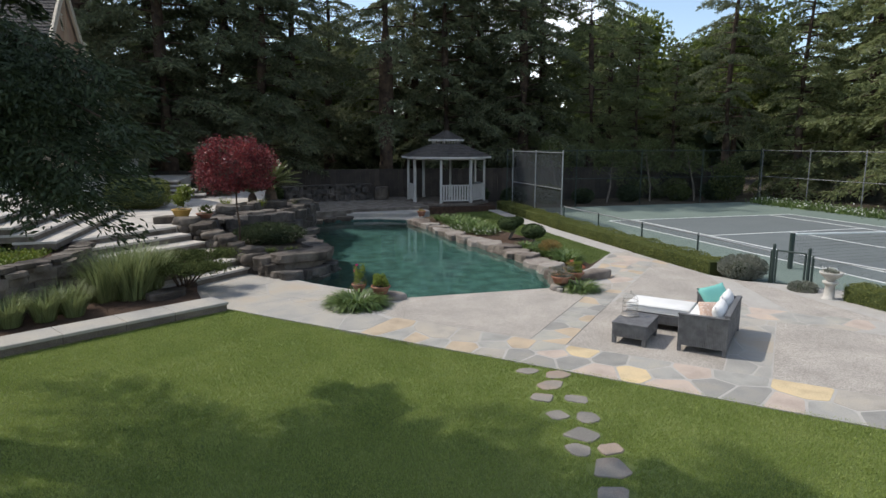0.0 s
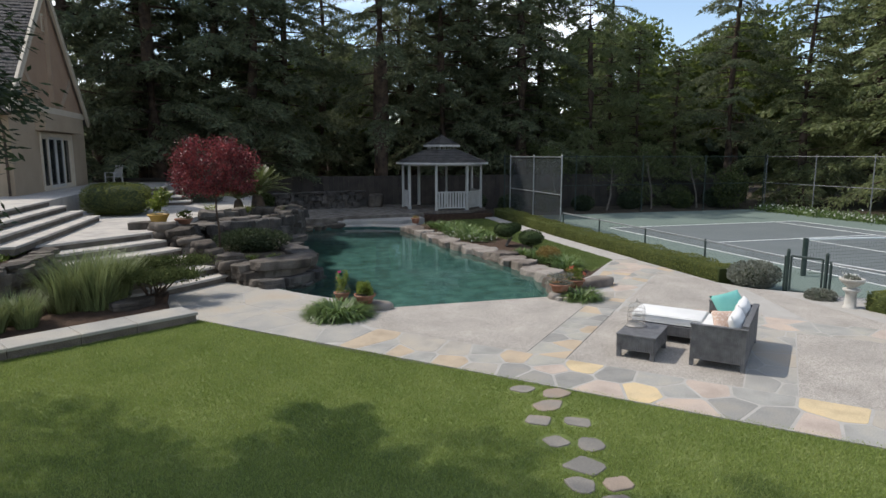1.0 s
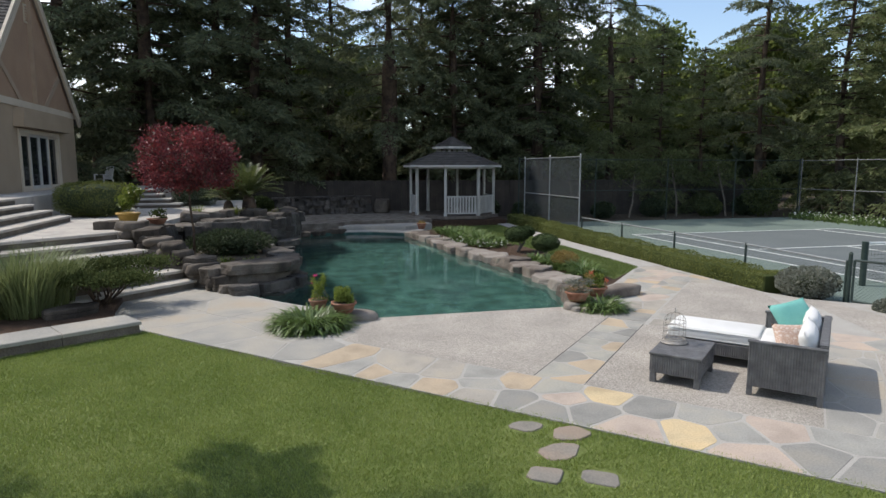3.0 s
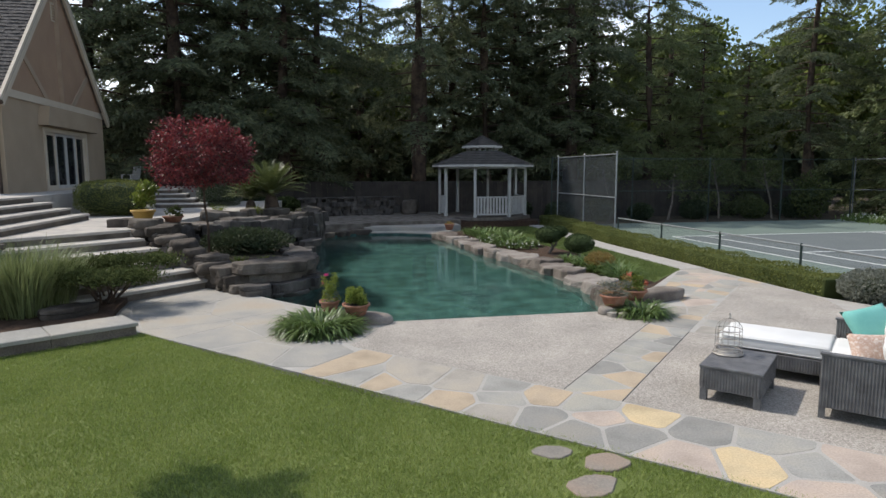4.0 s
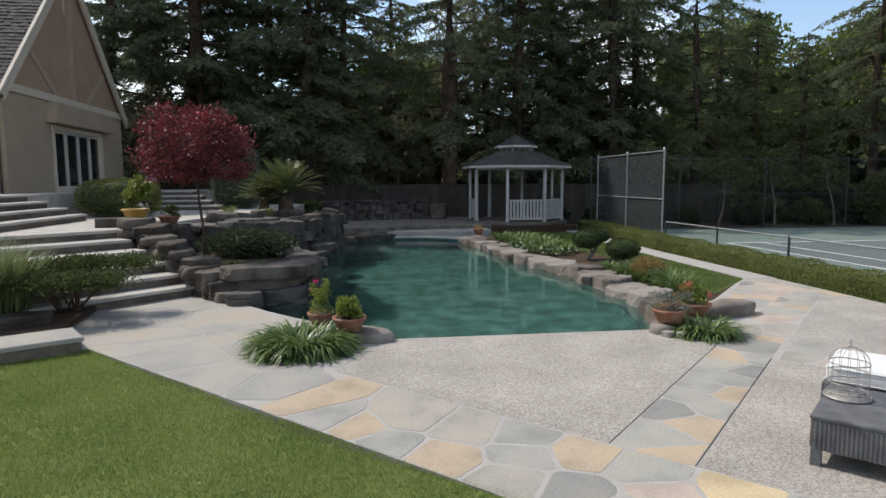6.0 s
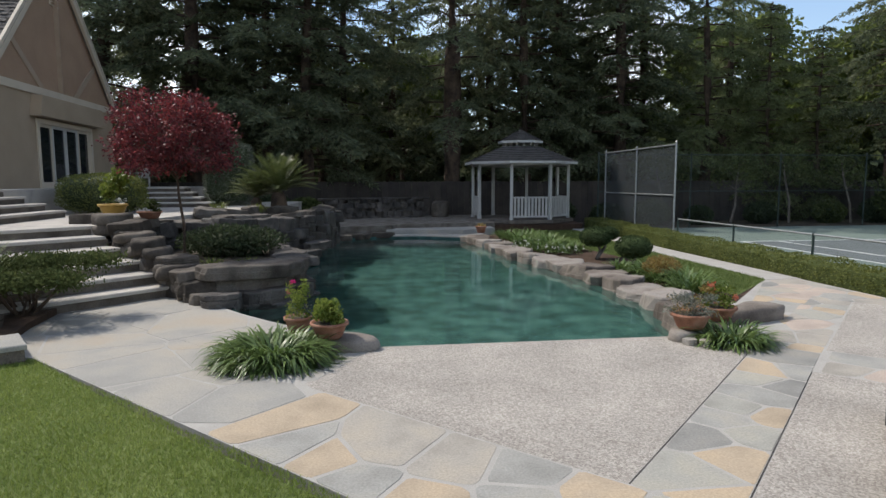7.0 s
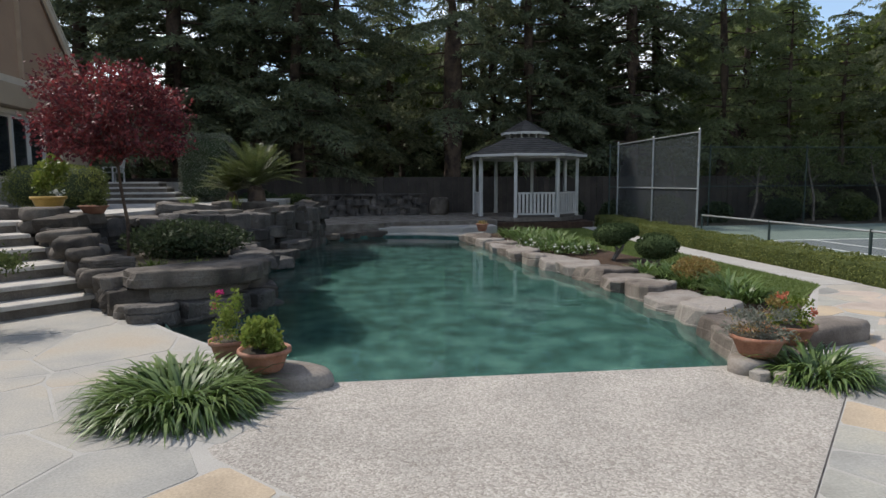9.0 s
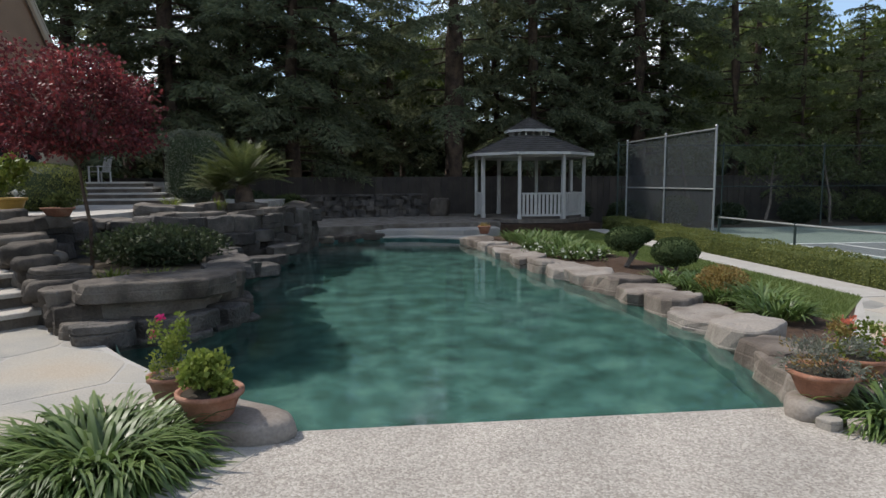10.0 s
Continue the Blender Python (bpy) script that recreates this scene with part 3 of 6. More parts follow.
# ---- raised terraces ----
TZ, HZ = 1.13, 1.85
terrace = thing("terrace", "raised stone terrace between pool and house", "terrace", kind="structure")
slab("platform", [uv(-9, -8.32), uv(0.3, -8.32), (-5.6, 7.4), (-5.1, 9.4), (-4.6, 12.6), (-3.2, 14.8), (-3.0, 22.5), (-9, 26), (-30, 26), (-30, 2)], -0.15, TZ, M["step"], terrace)
steps = thing("garden_steps", "broad pale stone garden steps climbing from the patio", "steps", kind="structure")
NOSE = [(-5.3, 0.19), (-5.75, 0.38), (-6.3, 0.57), (-7.1, 0.76), (-7.72, 0.95)]
for i, (v, z) in enumerate(NOSE):
    slab("tread", [uv(-3.4, v + 0.03), uv(0.33 - 0.02 * i, v + 0.03), uv(0.33 - 0.02 * i, v - 0.9), uv(-3.4, v - 0.9)], z - 0.06, z, M["step"], steps, bevel=0.012)
    slab("riser", [uv(-3.4, v), uv(0.3, v), uv(0.3, v - 0.88), uv(-3.4, v - 0.88)], z - 0.2, z - 0.061, M["riser"], steps)
slab("tread", [uv(-3.4, -8.29), uv(0.25, -8.29), uv(0.25, -8.9), uv(-3.4, -8.9)], TZ - 0.06, TZ + 0.006, M["step"], steps, bevel=0.012)
slab("riser", [uv(-3.4, -8.315), uv(0.24, -8.315), uv(0.24, -8.5), uv(-3.4, -8.5)], TZ - 0.22, TZ - 0.061, M["riser"], steps)
upper = thing("house_steps", "pale stone steps up to the house", "steps", kind="structure")
for i in range(4):
    x, y, z = -7.9 - 0.46 * i, 16.0 + 0.5 * i, TZ + 0.18 * (i + 1)
    e = 9.9 - 0.05 * i
    slab("tread", [(x + 0.03, 2.5), (x + 0.03, e), (x - 0.9, e), (x - 0.9, 2.5)], z - 0.06, z, M["step"], upper, bevel=0.012)
    slab("riser", [(x, 2.52), (x, e - 0.02), (x - 0.88, e - 0.02), (x - 0.88, 2.52)], z - 0.2, z - 0.061, M["riser"], upper)
    e = -5.7 - 0.42 * i
    slab("tread", [(-9.6, y - 0.03), (e, y - 0.03), (e, y + 0.9), (-9.6, y + 0.9)], z - 0.06, z, M["step"], upper, bevel=0.012)
    slab("riser", [(-9.6, y), (e - 0.02, y), (e - 0.02, y + 0.88), (-9.6, y + 0.88)], z - 0.2, z - 0.061, M["riser"], upper)
slab("platform", [(-9.3, 2.55), (-9.3, 17.52), (-7.0, 17.52), (-7.0, 24), (-30, 24), (-30, 2.55)], -0.15, HZ - 0.007, M["step"], upper)
deck = thing("far_deck", "pale stone deck at the far end of the pool", "deck", kind="structure")
slab("lower_step", [(0.9, 15.65), (2.2, 15.45), (3.4, 14.75), (4.4, 15.6), (4.4, 17.0), (0.9, 17.0)], -0.15, 0.03, M["flag_pale"], deck, bevel=0.015)
slab("middle_step", [(0.7, 16.1), (2.3, 16.15), (3.6, 15.7), (5.0, 16.6), (5.0, 18.5), (0.7, 18.5)], -0.15, 0.2, M["flag_pale"], deck, bevel=0.015)
# this tread's stone carries the tree shade in its colour
slab("upper_step", [(-1.6, 15.75), (-0.2, 16.15), (0.9, 16.35), (1.15, 17.0), (2.6, 17.1), (5.2, 17.5), (5.2, 23.5), (-3.2, 23.5), (-3.2, 15.2)], -0.15, 0.36, M["shaded_deck_stone"], deck, bevel=0.015)

# ---- house ----


def house():
    h = thing("house", "peach stucco house with a steep shake gable and french doors", "house")
    X, Y0, Y1, EZ, AZ = -11.05, 12.3, 21.8, 5.12, 10.1
    YM = (Y0 + Y1) / 2
    DY0, DY1, DZ = 15.25, 19.55, 4.2
    boxed("gable_wall", (X - 0.25, Y0, HZ - 0.3, X, DY0, EZ), M["stucco"], h)
    boxed("gable_wall", (X - 0.25, DY1, HZ - 0.3, X, Y1, EZ), M["stucco"], h)
    boxed("lintel", (X - 0.25, DY0, DZ, X, DY1, EZ), M["stucco"], h)
    bm = bmesh.new()
    lo = [bm.verts.new((X + dx, y, z)) for dx in (-0.25, 0) for y, z in ((Y0, EZ), (Y1, EZ), (YM, AZ))]
    bm.faces.new((lo[0], lo[2], lo[1]))
    bm.faces.new((lo[3], lo[4], lo[5]))
    for i in range(3):
        bm.faces.new((lo[i], lo[(i + 1) % 3], lo[3 + (i + 1) % 3], lo[3 + i]))
    part("gable", bm, M["stucco_gable"], h, "darker peach gable")
    # side wall with its opening for the glazed door
    boxed("side_wall", (-24.75, Y0, HZ - 0.3, -13.1, Y0 + 0.25, EZ), M["stucco"], h)
    boxed("side_wall", (-11.65, Y0, HZ - 0.3, X - 0.25, Y0 + 0.25, EZ), M["stucco"], h)
    boxed("side_lintel", (-13.1, Y0, 4.1, -11.65, Y0 + 0.25, EZ), M["stucco"], h)
    boxed("back_wall", (-24.75, Y1 - 0.25, HZ - 0.3, X - 0.25, Y1, EZ), M["stucco"], h)
    # timber bands and braces on the gable
    boxed("band", (X, Y0 - 0.05, EZ - 0.12, X + 0.06, Y1 + 0.05, EZ + 0.14), M["trim"], h, bevel=0.01)
    for ya, za, yb, zb, w in ((YM, EZ + 0.14, YM, AZ - 0.4, 0.13), (YM - 1.2, EZ + 0.1, YM - 3.1, EZ + 1.55, 0.11), (YM + 1.2, EZ + 0.1, YM + 3.1, EZ + 1.55, 0.11)):
        d = Vector((0, yb - ya, zb - za))
        m = Matrix.Translation((X + 0.02, (ya + yb) / 2, (za + zb) / 2)) @ d.to_track_quat("Z", "X").to_matrix().to_4x4()
        boxed("timber", (-w, -0.02, -d.length / 2, w, 0.02, d.length / 2), M["timber"], h, m=m)
    for sgn, ye in ((1, Y0 - 0.35), (-1, Y1 + 0.35)):
        ez = EZ - 0.35 * (AZ - EZ) / (YM - Y0)
        d = Vector((0, YM - ye, AZ + 0.12 - ez))
        m = Matrix.Translation((X + 0.16, (ye + YM) / 2, (ez + AZ + 0.12) / 2)) @ d.to_track_quat("Z", "X").to_matrix().to_4x4()
        boxed("bargeboard", (-0.16, -0.05, -d.length / 2, 0.16, 0.05, d.length / 2), M["trim"], h, m=m)
    # louvred vent
    vent = boxed("vent", (X, YM - 0.3, 8.3, X + 0.04, YM + 0.3, 9.0), M["trim"], h)
    for i in range(6):
        boxed("slat", (X + 0.04, YM - 0.25, 8.36 + 0.1 * i, X + 0.07, YM + 0.25, 8.40 + 0.1 * i), M["stucco_gable"], vent)
    # roof slopes
    for sgn, ye in ((1, Y0 - 0.4), (-1, Y1 + 0.4)):
        ez = EZ - 0.4 * (AZ - EZ) / (YM - Y0)
        bm = bmesh.new()
        vs = [bm.verts.new(p) for p in ((X + 0.22, ye, ez + 0.06), (X + 0.22, YM, AZ + 0.2), (-26, YM, AZ + 0.2), (-26, ye, ez + 0.06))]
        f = bm.faces.new(vs)
        bmesh.ops.solidify(bm, geom=[f], thickness=0.12)
        part("roof", bm, M["shake"], h, "weathered wood shake roof")
    # rows of shakes on the slope that shows
    ez = EZ - 0.4 * (AZ - EZ) / (YM - (Y0))
    slope = Vector((0, YM - (Y0 - 0.4), AZ + 0.2 - ez - 0.06))
    L = slope.length
    sd = slope.normalized()
    nrm = Vector((0, -sd.z, sd.y))
    r = random.Random(3)
    vs, fs = [], []
    rows = int(L / 0.19)
    for i in range(rows):
        x = X + 0.2
        while x > -17:
            w = r.uniform(0.12, 0.3)
            a = Vector((0, Y0 - 0.4, ez + 0.06)) + sd * (0.19 * i - r.uniform(0, 0.03)) + nrm * 0.02
            b = a + sd * 0.3
            k = len(vs)
            up = nrm * r.uniform(0.025, 0.05)
            for p, o in ((a, up), (b, nrm * 0.0), (a, nrm * 0.0)):
                vs += [(x, p.y + o.y, p.z + o.z), (x - w + 0.012, p.y + o.y, p.z + o.z)]
            fs += [(k, k + 1, k + 3, k + 2), (k + 4, k + 5, k + 1, k)]
            x -= w
    ob = raw("shake_layer", vs, fs, M["shake_row"], h)
    ob["kind"] = "stuff"
    # gutter and downpipe at the corner
    bm = bmesh.new()
    rod(bm, (X + 0.25, Y0 - 0.45, ez + 0.02), (-20, Y0 - 0.45, ez + 0.02), 0.07)
    part("gutter", bm, M["bark"], h, "dark gutter")
    bm = bmesh.new()
    rod(bm, (X - 0.2, Y0 - 0.45, ez), (X - 0.15, Y0 - 0.08, ez - 0.5), 0.045)
    rod(bm, (X - 0.15, Y0 - 0.08, ez - 0.5), (X - 0.15, Y0 - 0.08, HZ), 0.045)
    part("downpipe", bm, M["bark"], h, "dark downpipe")
    # french doors under a pelmet box
    door = thing("french_doors", "", "")
    door.parent = h
    bm = bmesh.new()
    for a in (DY0, DY1 - 0.16):
        box(bm, X - 0.12, a, HZ, X + 0.05, a + 0.16, DZ)
    box(bm, X - 0.12, DY0 + 0.16, DZ - 0.16, X + 0.05, DY1 - 0.16, DZ)
    box(bm, X - 0.12, DY0 + 0.16, HZ, X + 0.05, DY1 - 0.16, HZ + 0.08)
    part("door_frame", bm, M["trim"], door)
    n = 4
    w = (DY1 - DY0 - 0.32) / n
    for i in range(n):
        y = DY0 + 0.16 + w * i
        boxed("pane", (X - 0.09, y + 0.1, HZ + 0.2, X - 0.07, y + w - 0.1, DZ - 0.26), M["dark_glass"], door)
        bm = bmesh.new()
        box(bm, X - 0.1, y + 0.01, HZ + 0.08, X - 0.03, y + 0.1, DZ - 0.16)
        box(bm, X - 0.1, y + w - 0.1, HZ + 0.08, X - 0.03, y + w - 0.01, DZ - 0.16)
        box(bm, X - 0.1, y + 0.1, HZ + 0.08, X - 0.03, y + w - 0.1, HZ + 0.2)
        box(bm, X - 0.1, y + 0.1, DZ - 0.26, X - 0.03, y + w - 0.1, DZ - 0.16)
        part("door_leaf", bm, M["white"] if i in (1, 2) else M["trim"], door)
    # added dark board behind the panes, in place of the unlit room's shade
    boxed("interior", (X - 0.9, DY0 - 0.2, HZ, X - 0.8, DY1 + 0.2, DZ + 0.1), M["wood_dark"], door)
    bm = slab_bm([(DY0 - 0.35, DZ + 0.05), (DY1 + 0.5, DZ + 0.05), (DY1 + 0.3, DZ + 0.75), (DY0 - 0.15, DZ + 0.75)], 0, 0.35, 0.01)
    bmesh.ops.transform(bm, matrix=Matrix(((0, 0, 1, X), (1, 0, 0, 0), (0, 1, 0, 0), (0, 0, 0, 1))), verts=bm.verts)
    part("pelmet", bm, M["stucco"], h, "boxed awning pelmet")
    # glazed side door
    bm = bmesh.new()
    for a in (-13.1, -11.77):
        box(bm, a, Y0 - 0.04, HZ, a + 0.12, Y0 + 0.1, 4.1)
    box(bm, -12.98, Y0 - 0.04, 3.98, -11.77, Y0 + 0.1, 4.1)
    box(bm, -12.98, Y0 - 0.02, HZ, -11.77, Y0 + 0.08, HZ + 0.35)
    for i in range(1, 4):
        box(bm, -12.98, Y0, HZ + 0.35 + 0.45 * i, -11.77, Y0 + 0.04, HZ + 0.385 + 0.45 * i)
    for i in range(1, 4):
        x = -12.98 + 1.21 * i / 4
        box(bm, x - 0.02, Y0 + 0.005, HZ + 0.35, x + 0.02, Y0 + 0.045, 3.98)
    side = part("side_door", bm, M["white"], h, "white glazed door with small panes")
    boxed("pane", (-12.98, Y0 + 0.05, HZ + 0.35, -11.77, Y0 + 0.06, 3.98), M["dark_glass"], side)
    return h


M["shake_row"] = surface("wood_shakes", [(0.05, 0.046, 0.044), (0.10, 0.092, 0.087), (0.17, 0.157, 0.147)], 9, 0.9, 0.5, 40, vary=0.4)
house()


# ---- gazebo ----


def gazebo(cx, cy, z0, face):
    """Eight posts on a ring; face is the bearing of the foremost post."""
    g = thing("gazebo", "white octagonal timber gazebo with a two-tier shingle roof", "gazebo")
    R = 2.2

    def ring(r, k, off=0.0):
        a = face + math.pi / 4 * (k + off)
        return Vector((cx + r * math.cos(a), cy + r * math.sin(a), 0))

    slab("floor", [tuple(ring(R + 0.25, k).xy) for k in range(8)], z0 - 0.15, z0, M["bark_grey"], g, "grey timber floor")
    TOP = z0 + 2.53
    for k in range(8):
        p = ring(R, k)
        m = Matrix.Translation((p.x, p.y, 0)) @ Matrix.Rotation(face + math.pi / 4 * k, 4, "Z")
        bm = bmesh.new()
        box(bm, -0.06, -0.06, z0, 0.06, 0.06, TOP, 0.008)
        box(bm, -0.075, -0.075, z0, 0.075, 0.075, z0 + 0.14, 0.008)
        bmesh.ops.transform(bm, matrix=m, verts=bm.verts)
        part("post", bm, M["white"], g)
        a, b = ring(R, k), ring(R, k + 1)
        d = b - a
        mm = Matrix.Translation((a.x, a.y, 0)) @ Matrix.Rotation(math.atan2(d.y, d.x), 4, "Z")
        boxed("beam", (0.065, -0.04, TOP - 0.2, d.length - 0.065, 0.04, TOP), M["white"], g, m=mm)
        if k in (0, 1, 2, 6):
            rail = boxed("railing", (0.08, -0.035, z0 + 0.92, d.length - 0.08, 0.035, z0 + 0.99), M["white"], g, bevel=0.008, m=mm)
            boxed("bottom_rail", (0.08, -0.03, z0 + 0.1, d.length - 0.08, 0.03, z0 + 0.17), M["white"], rail, m=mm)
            n = 10
            w = (d.length - 0.16) / n
            for i in range(n):
                x = 0.08 + w * (i + 0.5)
                boxed("baluster", (x - 0.047, -0.012, z0 + 0.17, x + 0.047, 0.012, z0 + 0.92), M["white"], rail, m=mm)

    def tier(r, z, r2, z2, name):
        for k in range(8):
            bm = bmesh.new()
            a, b, c, d = ring(r, k), ring(r, k + 1), ring(r2, k + 1), ring(r2, k)
            n = 8
            prev = None
            for i in range(n):
                t0, t1 = i / n, (i + 1) / n
                rows = []
                for t, lift in ((t0, 0.0), (t0, 0.035), (t1, 0.0)):
                    p, q = a.lerp(d, t), b.lerp(c, t)
                    zz = z + (z2 - z) * t + lift
                    rows.append((bm.verts.new((p.x, p.y, zz)), bm.verts.new((q.x, q.y, zz))))
                if prev:
                    rows[0] = prev
                for lo, hi in zip(rows, rows[1:]):
                    bm.faces.new((lo[0], lo[1], hi[1], hi[0]))
                prev = rows[2]
            part(name, bm, M["shingle"], g, "grey shingle roof facet")
            e = bmesh.new()
            d2 = b - a
            mm = Matrix.Translation((a.x, a.y, 0)) @ Matrix.Rotation(math.atan2(d2.y, d2.x), 4, "Z")
            box(e, 0, -0.0, z - 0.1, d2.length, 0.03, z + 0.005, m=mm)
            part("fascia", e, M["white"], g)

    tier(2.6, TOP - 0.02, 0.9, TOP + 0.68, "roof")
    for k in range(8):
        a, b = ring(0.78, k), ring(0.78, k + 1)
        d = b - a
        mm = Matrix.Translation((a.x, a.y, 0)) @ Matrix.Rotation(math.atan2(d.y, d.x), 4, "Z")
        boxed("cupola_post", (-0.04, -0.03, TOP + 0.6, 0.04, 0.03, TOP + 0.93), M["white"], g, m=mm)
        boxed("cupola_post", (d.length / 2 - 0.03, -0.03, TOP + 0.6, d.length / 2 + 0.03, 0.03, TOP + 0.93), M["white"], g, m=mm)
    tier(1.03, TOP + 0.93, 0.03, TOP + 1.46, "cupola_roof")
    return g


FACE = math.atan2(-29.8, -7.75) - radians(8.6)
gazebo(7.0, 20.5, 0.38, FACE)
slab("far_deck_pad", [(4.9, 18.1), (9.2, 18.2), (9.9, 23.5), (4.9, 23.5)], -0.15, 0.2, M["mulch"])["kind"] = "structure"

# ---- court fences ----


def chain_link(name, a, b, z0, z1, parent, material, pitch=0.11, r=0.004):
    """Woven wire as thin crossing strips."""
    a, b = Vector(a), Vector(b)
    d = (b - a)
    L, H = d.length, z1 - z0
    d.normalize()
    vs, fs = [], []
    s = -H
    while s < L:
        for sg in (0, 1):
            t0, t1 = max(s, 0), min(s + H, L)
            if t1 <= t0:
                continue
            za, zb = (t0 - s), (t1 - s)
            if sg:
                za, zb = H - za, H - zb
            p, q = a + d * t0, a + d * t1
            k = len(vs)
            for pt, z in ((p, za), (q, zb)):
                vs += [(pt.x, pt.y, z0 + z - r), (pt.x, pt.y, z0 + z + r)]
            fs.append((k, k + 2, k + 3, k + 1))
        s += pitch
    ob = raw(name, vs, fs, material, parent)
    ob["kind"] = "stuff"
    return ob


def tall_fence(name, pts, cloth, label):
    f = thing(name, label, "fence")
    for i, p in enumerate(pts):
        bm = bmesh.new()
        rod(bm, (p[0], p[1], COURT_Z), (p[0], p[1], 3.27), 0.031)
        rod(bm, (p[0], p[1], 3.27), (p[0], p[1], 3.31), 0.045, 0.015)
        part("post", bm, {"back_fence": M["green_steel"], "end_fence": M["dull_steel"]}.get(name, M["steel"]), f)
    for a, b in zip(pts, pts[1:]):
        for z in (3.2, 1.55):
            bm = bmesh.new()
            rod(bm, (a[0], a[1], z), (b[0], b[1], z), 0.021)
            part("rail", bm, {"back_fence": M["green_steel"], "end_fence": M["dull_steel"]}.get(name, M["steel"]), f)
        if cloth:
            nx, ny = (b[1] - a[1]), -(b[0] - a[0])
            k = 0.035 / math.hypot(nx, ny)
            bm = bmesh.new()
            vs = [bm.verts.new(p) for p in ((a[0] + nx * k, a[1] + ny * k, 0.0), (b[0] + nx * k, b[1] + ny * k, 0.0), (b[0] + nx * k, b[1] + ny * k, 3.18), (a[0] + nx * k, a[1] + ny * k, 3.18))]
            bm.faces.new(vs)
            part("windscreen", bm, M["screen"], f, "dark mesh windscreen")
        chain_link("chain_link", (a[0], a[1], 0), (b[0], b[1], 0), COURT_Z, 3.2, f, M["green_steel"], 0.16 if cloth else 0.2, 0.003)
    return f


tall_fence("side_fence", [(9.97, 11.75), (10.0, 14.75), (10.03, 17.8)], True, "tall steel chain-link court fence with dark windscreen")
tall_fence("back_fence", [(10.3, 19.3), (14.7, 19.3), (19.1, 19.3), (23.5, 19.3), (27.95, 19.3)], False, "tall dark chain-link court fence behind the baseline")
tall_fence("end_fence", [(28.05, 19.25), (28.05, 15.6), (28.05, 12.0), (28.05, 8.4), (28.05, 4.8), (28.05, 1.2)], False, "tall chain-link court fence with bare steel posts")


def low_fence(pts, label):
    f = thing("low_fence", label, "fence")
    for p in pts:
        bm = bmesh.new()
        rod(bm, (p[0], p[1], COURT_Z), (p[0], p[1], 0.84), 0.03)
        part("post", bm, M["green_steel"], f)
    for a, b in zip(pts, pts[1:]):
        bm = bmesh.new()
        rod(bm, (a[0], a[1], 0.80), (b[0], b[1], 0.80), 0.024)
        part("rail", bm, M["steel"], f)
        chain_link("chain_link", (a[0], a[1], 0), (b[0], b[1], 0), COURT_Z + 0.05, 0.8, f, M["green_steel"], 0.075, 0.002)
    return f


low_fence([(9.88, 11.3), (9.9, 8.3), (9.93, 5.3), (9.95, 2.3), (9.78, -0.84)], "low chain-link fence along the tennis court")
low_fence([(10.1, -1.84), (10.5, -4.6), (10.74, -7.6), (10.86, -10.6)], "low chain-link fence along the tennis court")
gate = thing("court_gate", "dark green chain-link gate to the tennis court", "gate")
for p in ((9.76, -0.93), (10.07, -1.75)):
    bm = bmesh.new()
    rod(bm, (p[0], p[1], COURT_Z), (p[0], p[1], 0.98), 0.04)
    rod(bm, (p[0], p[1], 0.98), (p[0], p[1], 1.03), 0.05, 0.02)
    part("post", bm, M["green_steel"], gate)
bm = bmesh.new()
A, Bp = Vector((9.79, -1.0, 0)), Vector((10.04, -1.67, 0))
for z in (0.0, 0.86):
    rod(bm, A + Vector((0, 0, z)), Bp + Vector((0, 0, z)), 0.025)
for p in (A, Bp):
    rod(bm, p + Vector((0, 0, 0)), p + Vector((0, 0, 0.86)), 0.025)
part("gate_frame", bm, M["green_steel"], gate)
chain_link("chain_link", A, Bp, 0.0, 0.86, gate, M["green_steel"], 0.075, 0.0025)

net = thing("tennis_net", "tennis net with a white band between padded posts", "tennis net")
for x in (CX - 6.4, CX + 6.4):
    bm = bmesh.new()
    rod(bm, (x, NET_Y, COURT_Z), (x, NET_Y, 0.97), 0.075, n=12)
    part("net_post", bm, M["green_steel"], net)
vs, fs = [], []
for i in range(120):
    x = CX - 6.3 + 12.6 * i / 120
    s = 1.0 - 0.13 * (1 - abs(x - CX) / 6.3)
    k = len(vs)
    vs += [(x, NET_Y, COURT_Z + 0.03), (x + 0.006, NET_Y, COURT_Z + 0.03), (x + 0.006, NET_Y, COURT_Z + s), (x, NET_Y, COURT_Z + s)]
    fs.append((k, k + 1, k + 2, k + 3))
for j in range(9):
    k = len(vs)
    z = COURT_Z + 0.05 + 0.1 * j
    vs += [(CX - 6.3, NET_Y, z), (CX + 6.3, NET_Y, z), (CX + 6.3, NET_Y, z + 0.006), (CX - 6.3, NET_Y, z + 0.006)]
    fs.append((k, k + 1, k + 2, k + 3))
raw("netting", vs, fs, M["green_steel"], net)
bm = bmesh.new()
for sx in (-1, 1):
    rod(bm, (CX + sx * 6.35, NET_Y, 0.93), (CX, NET_Y, 0.80), 0.03)
part("band", bm, M["white_line"], net, "white net band")

# ---- trees ----


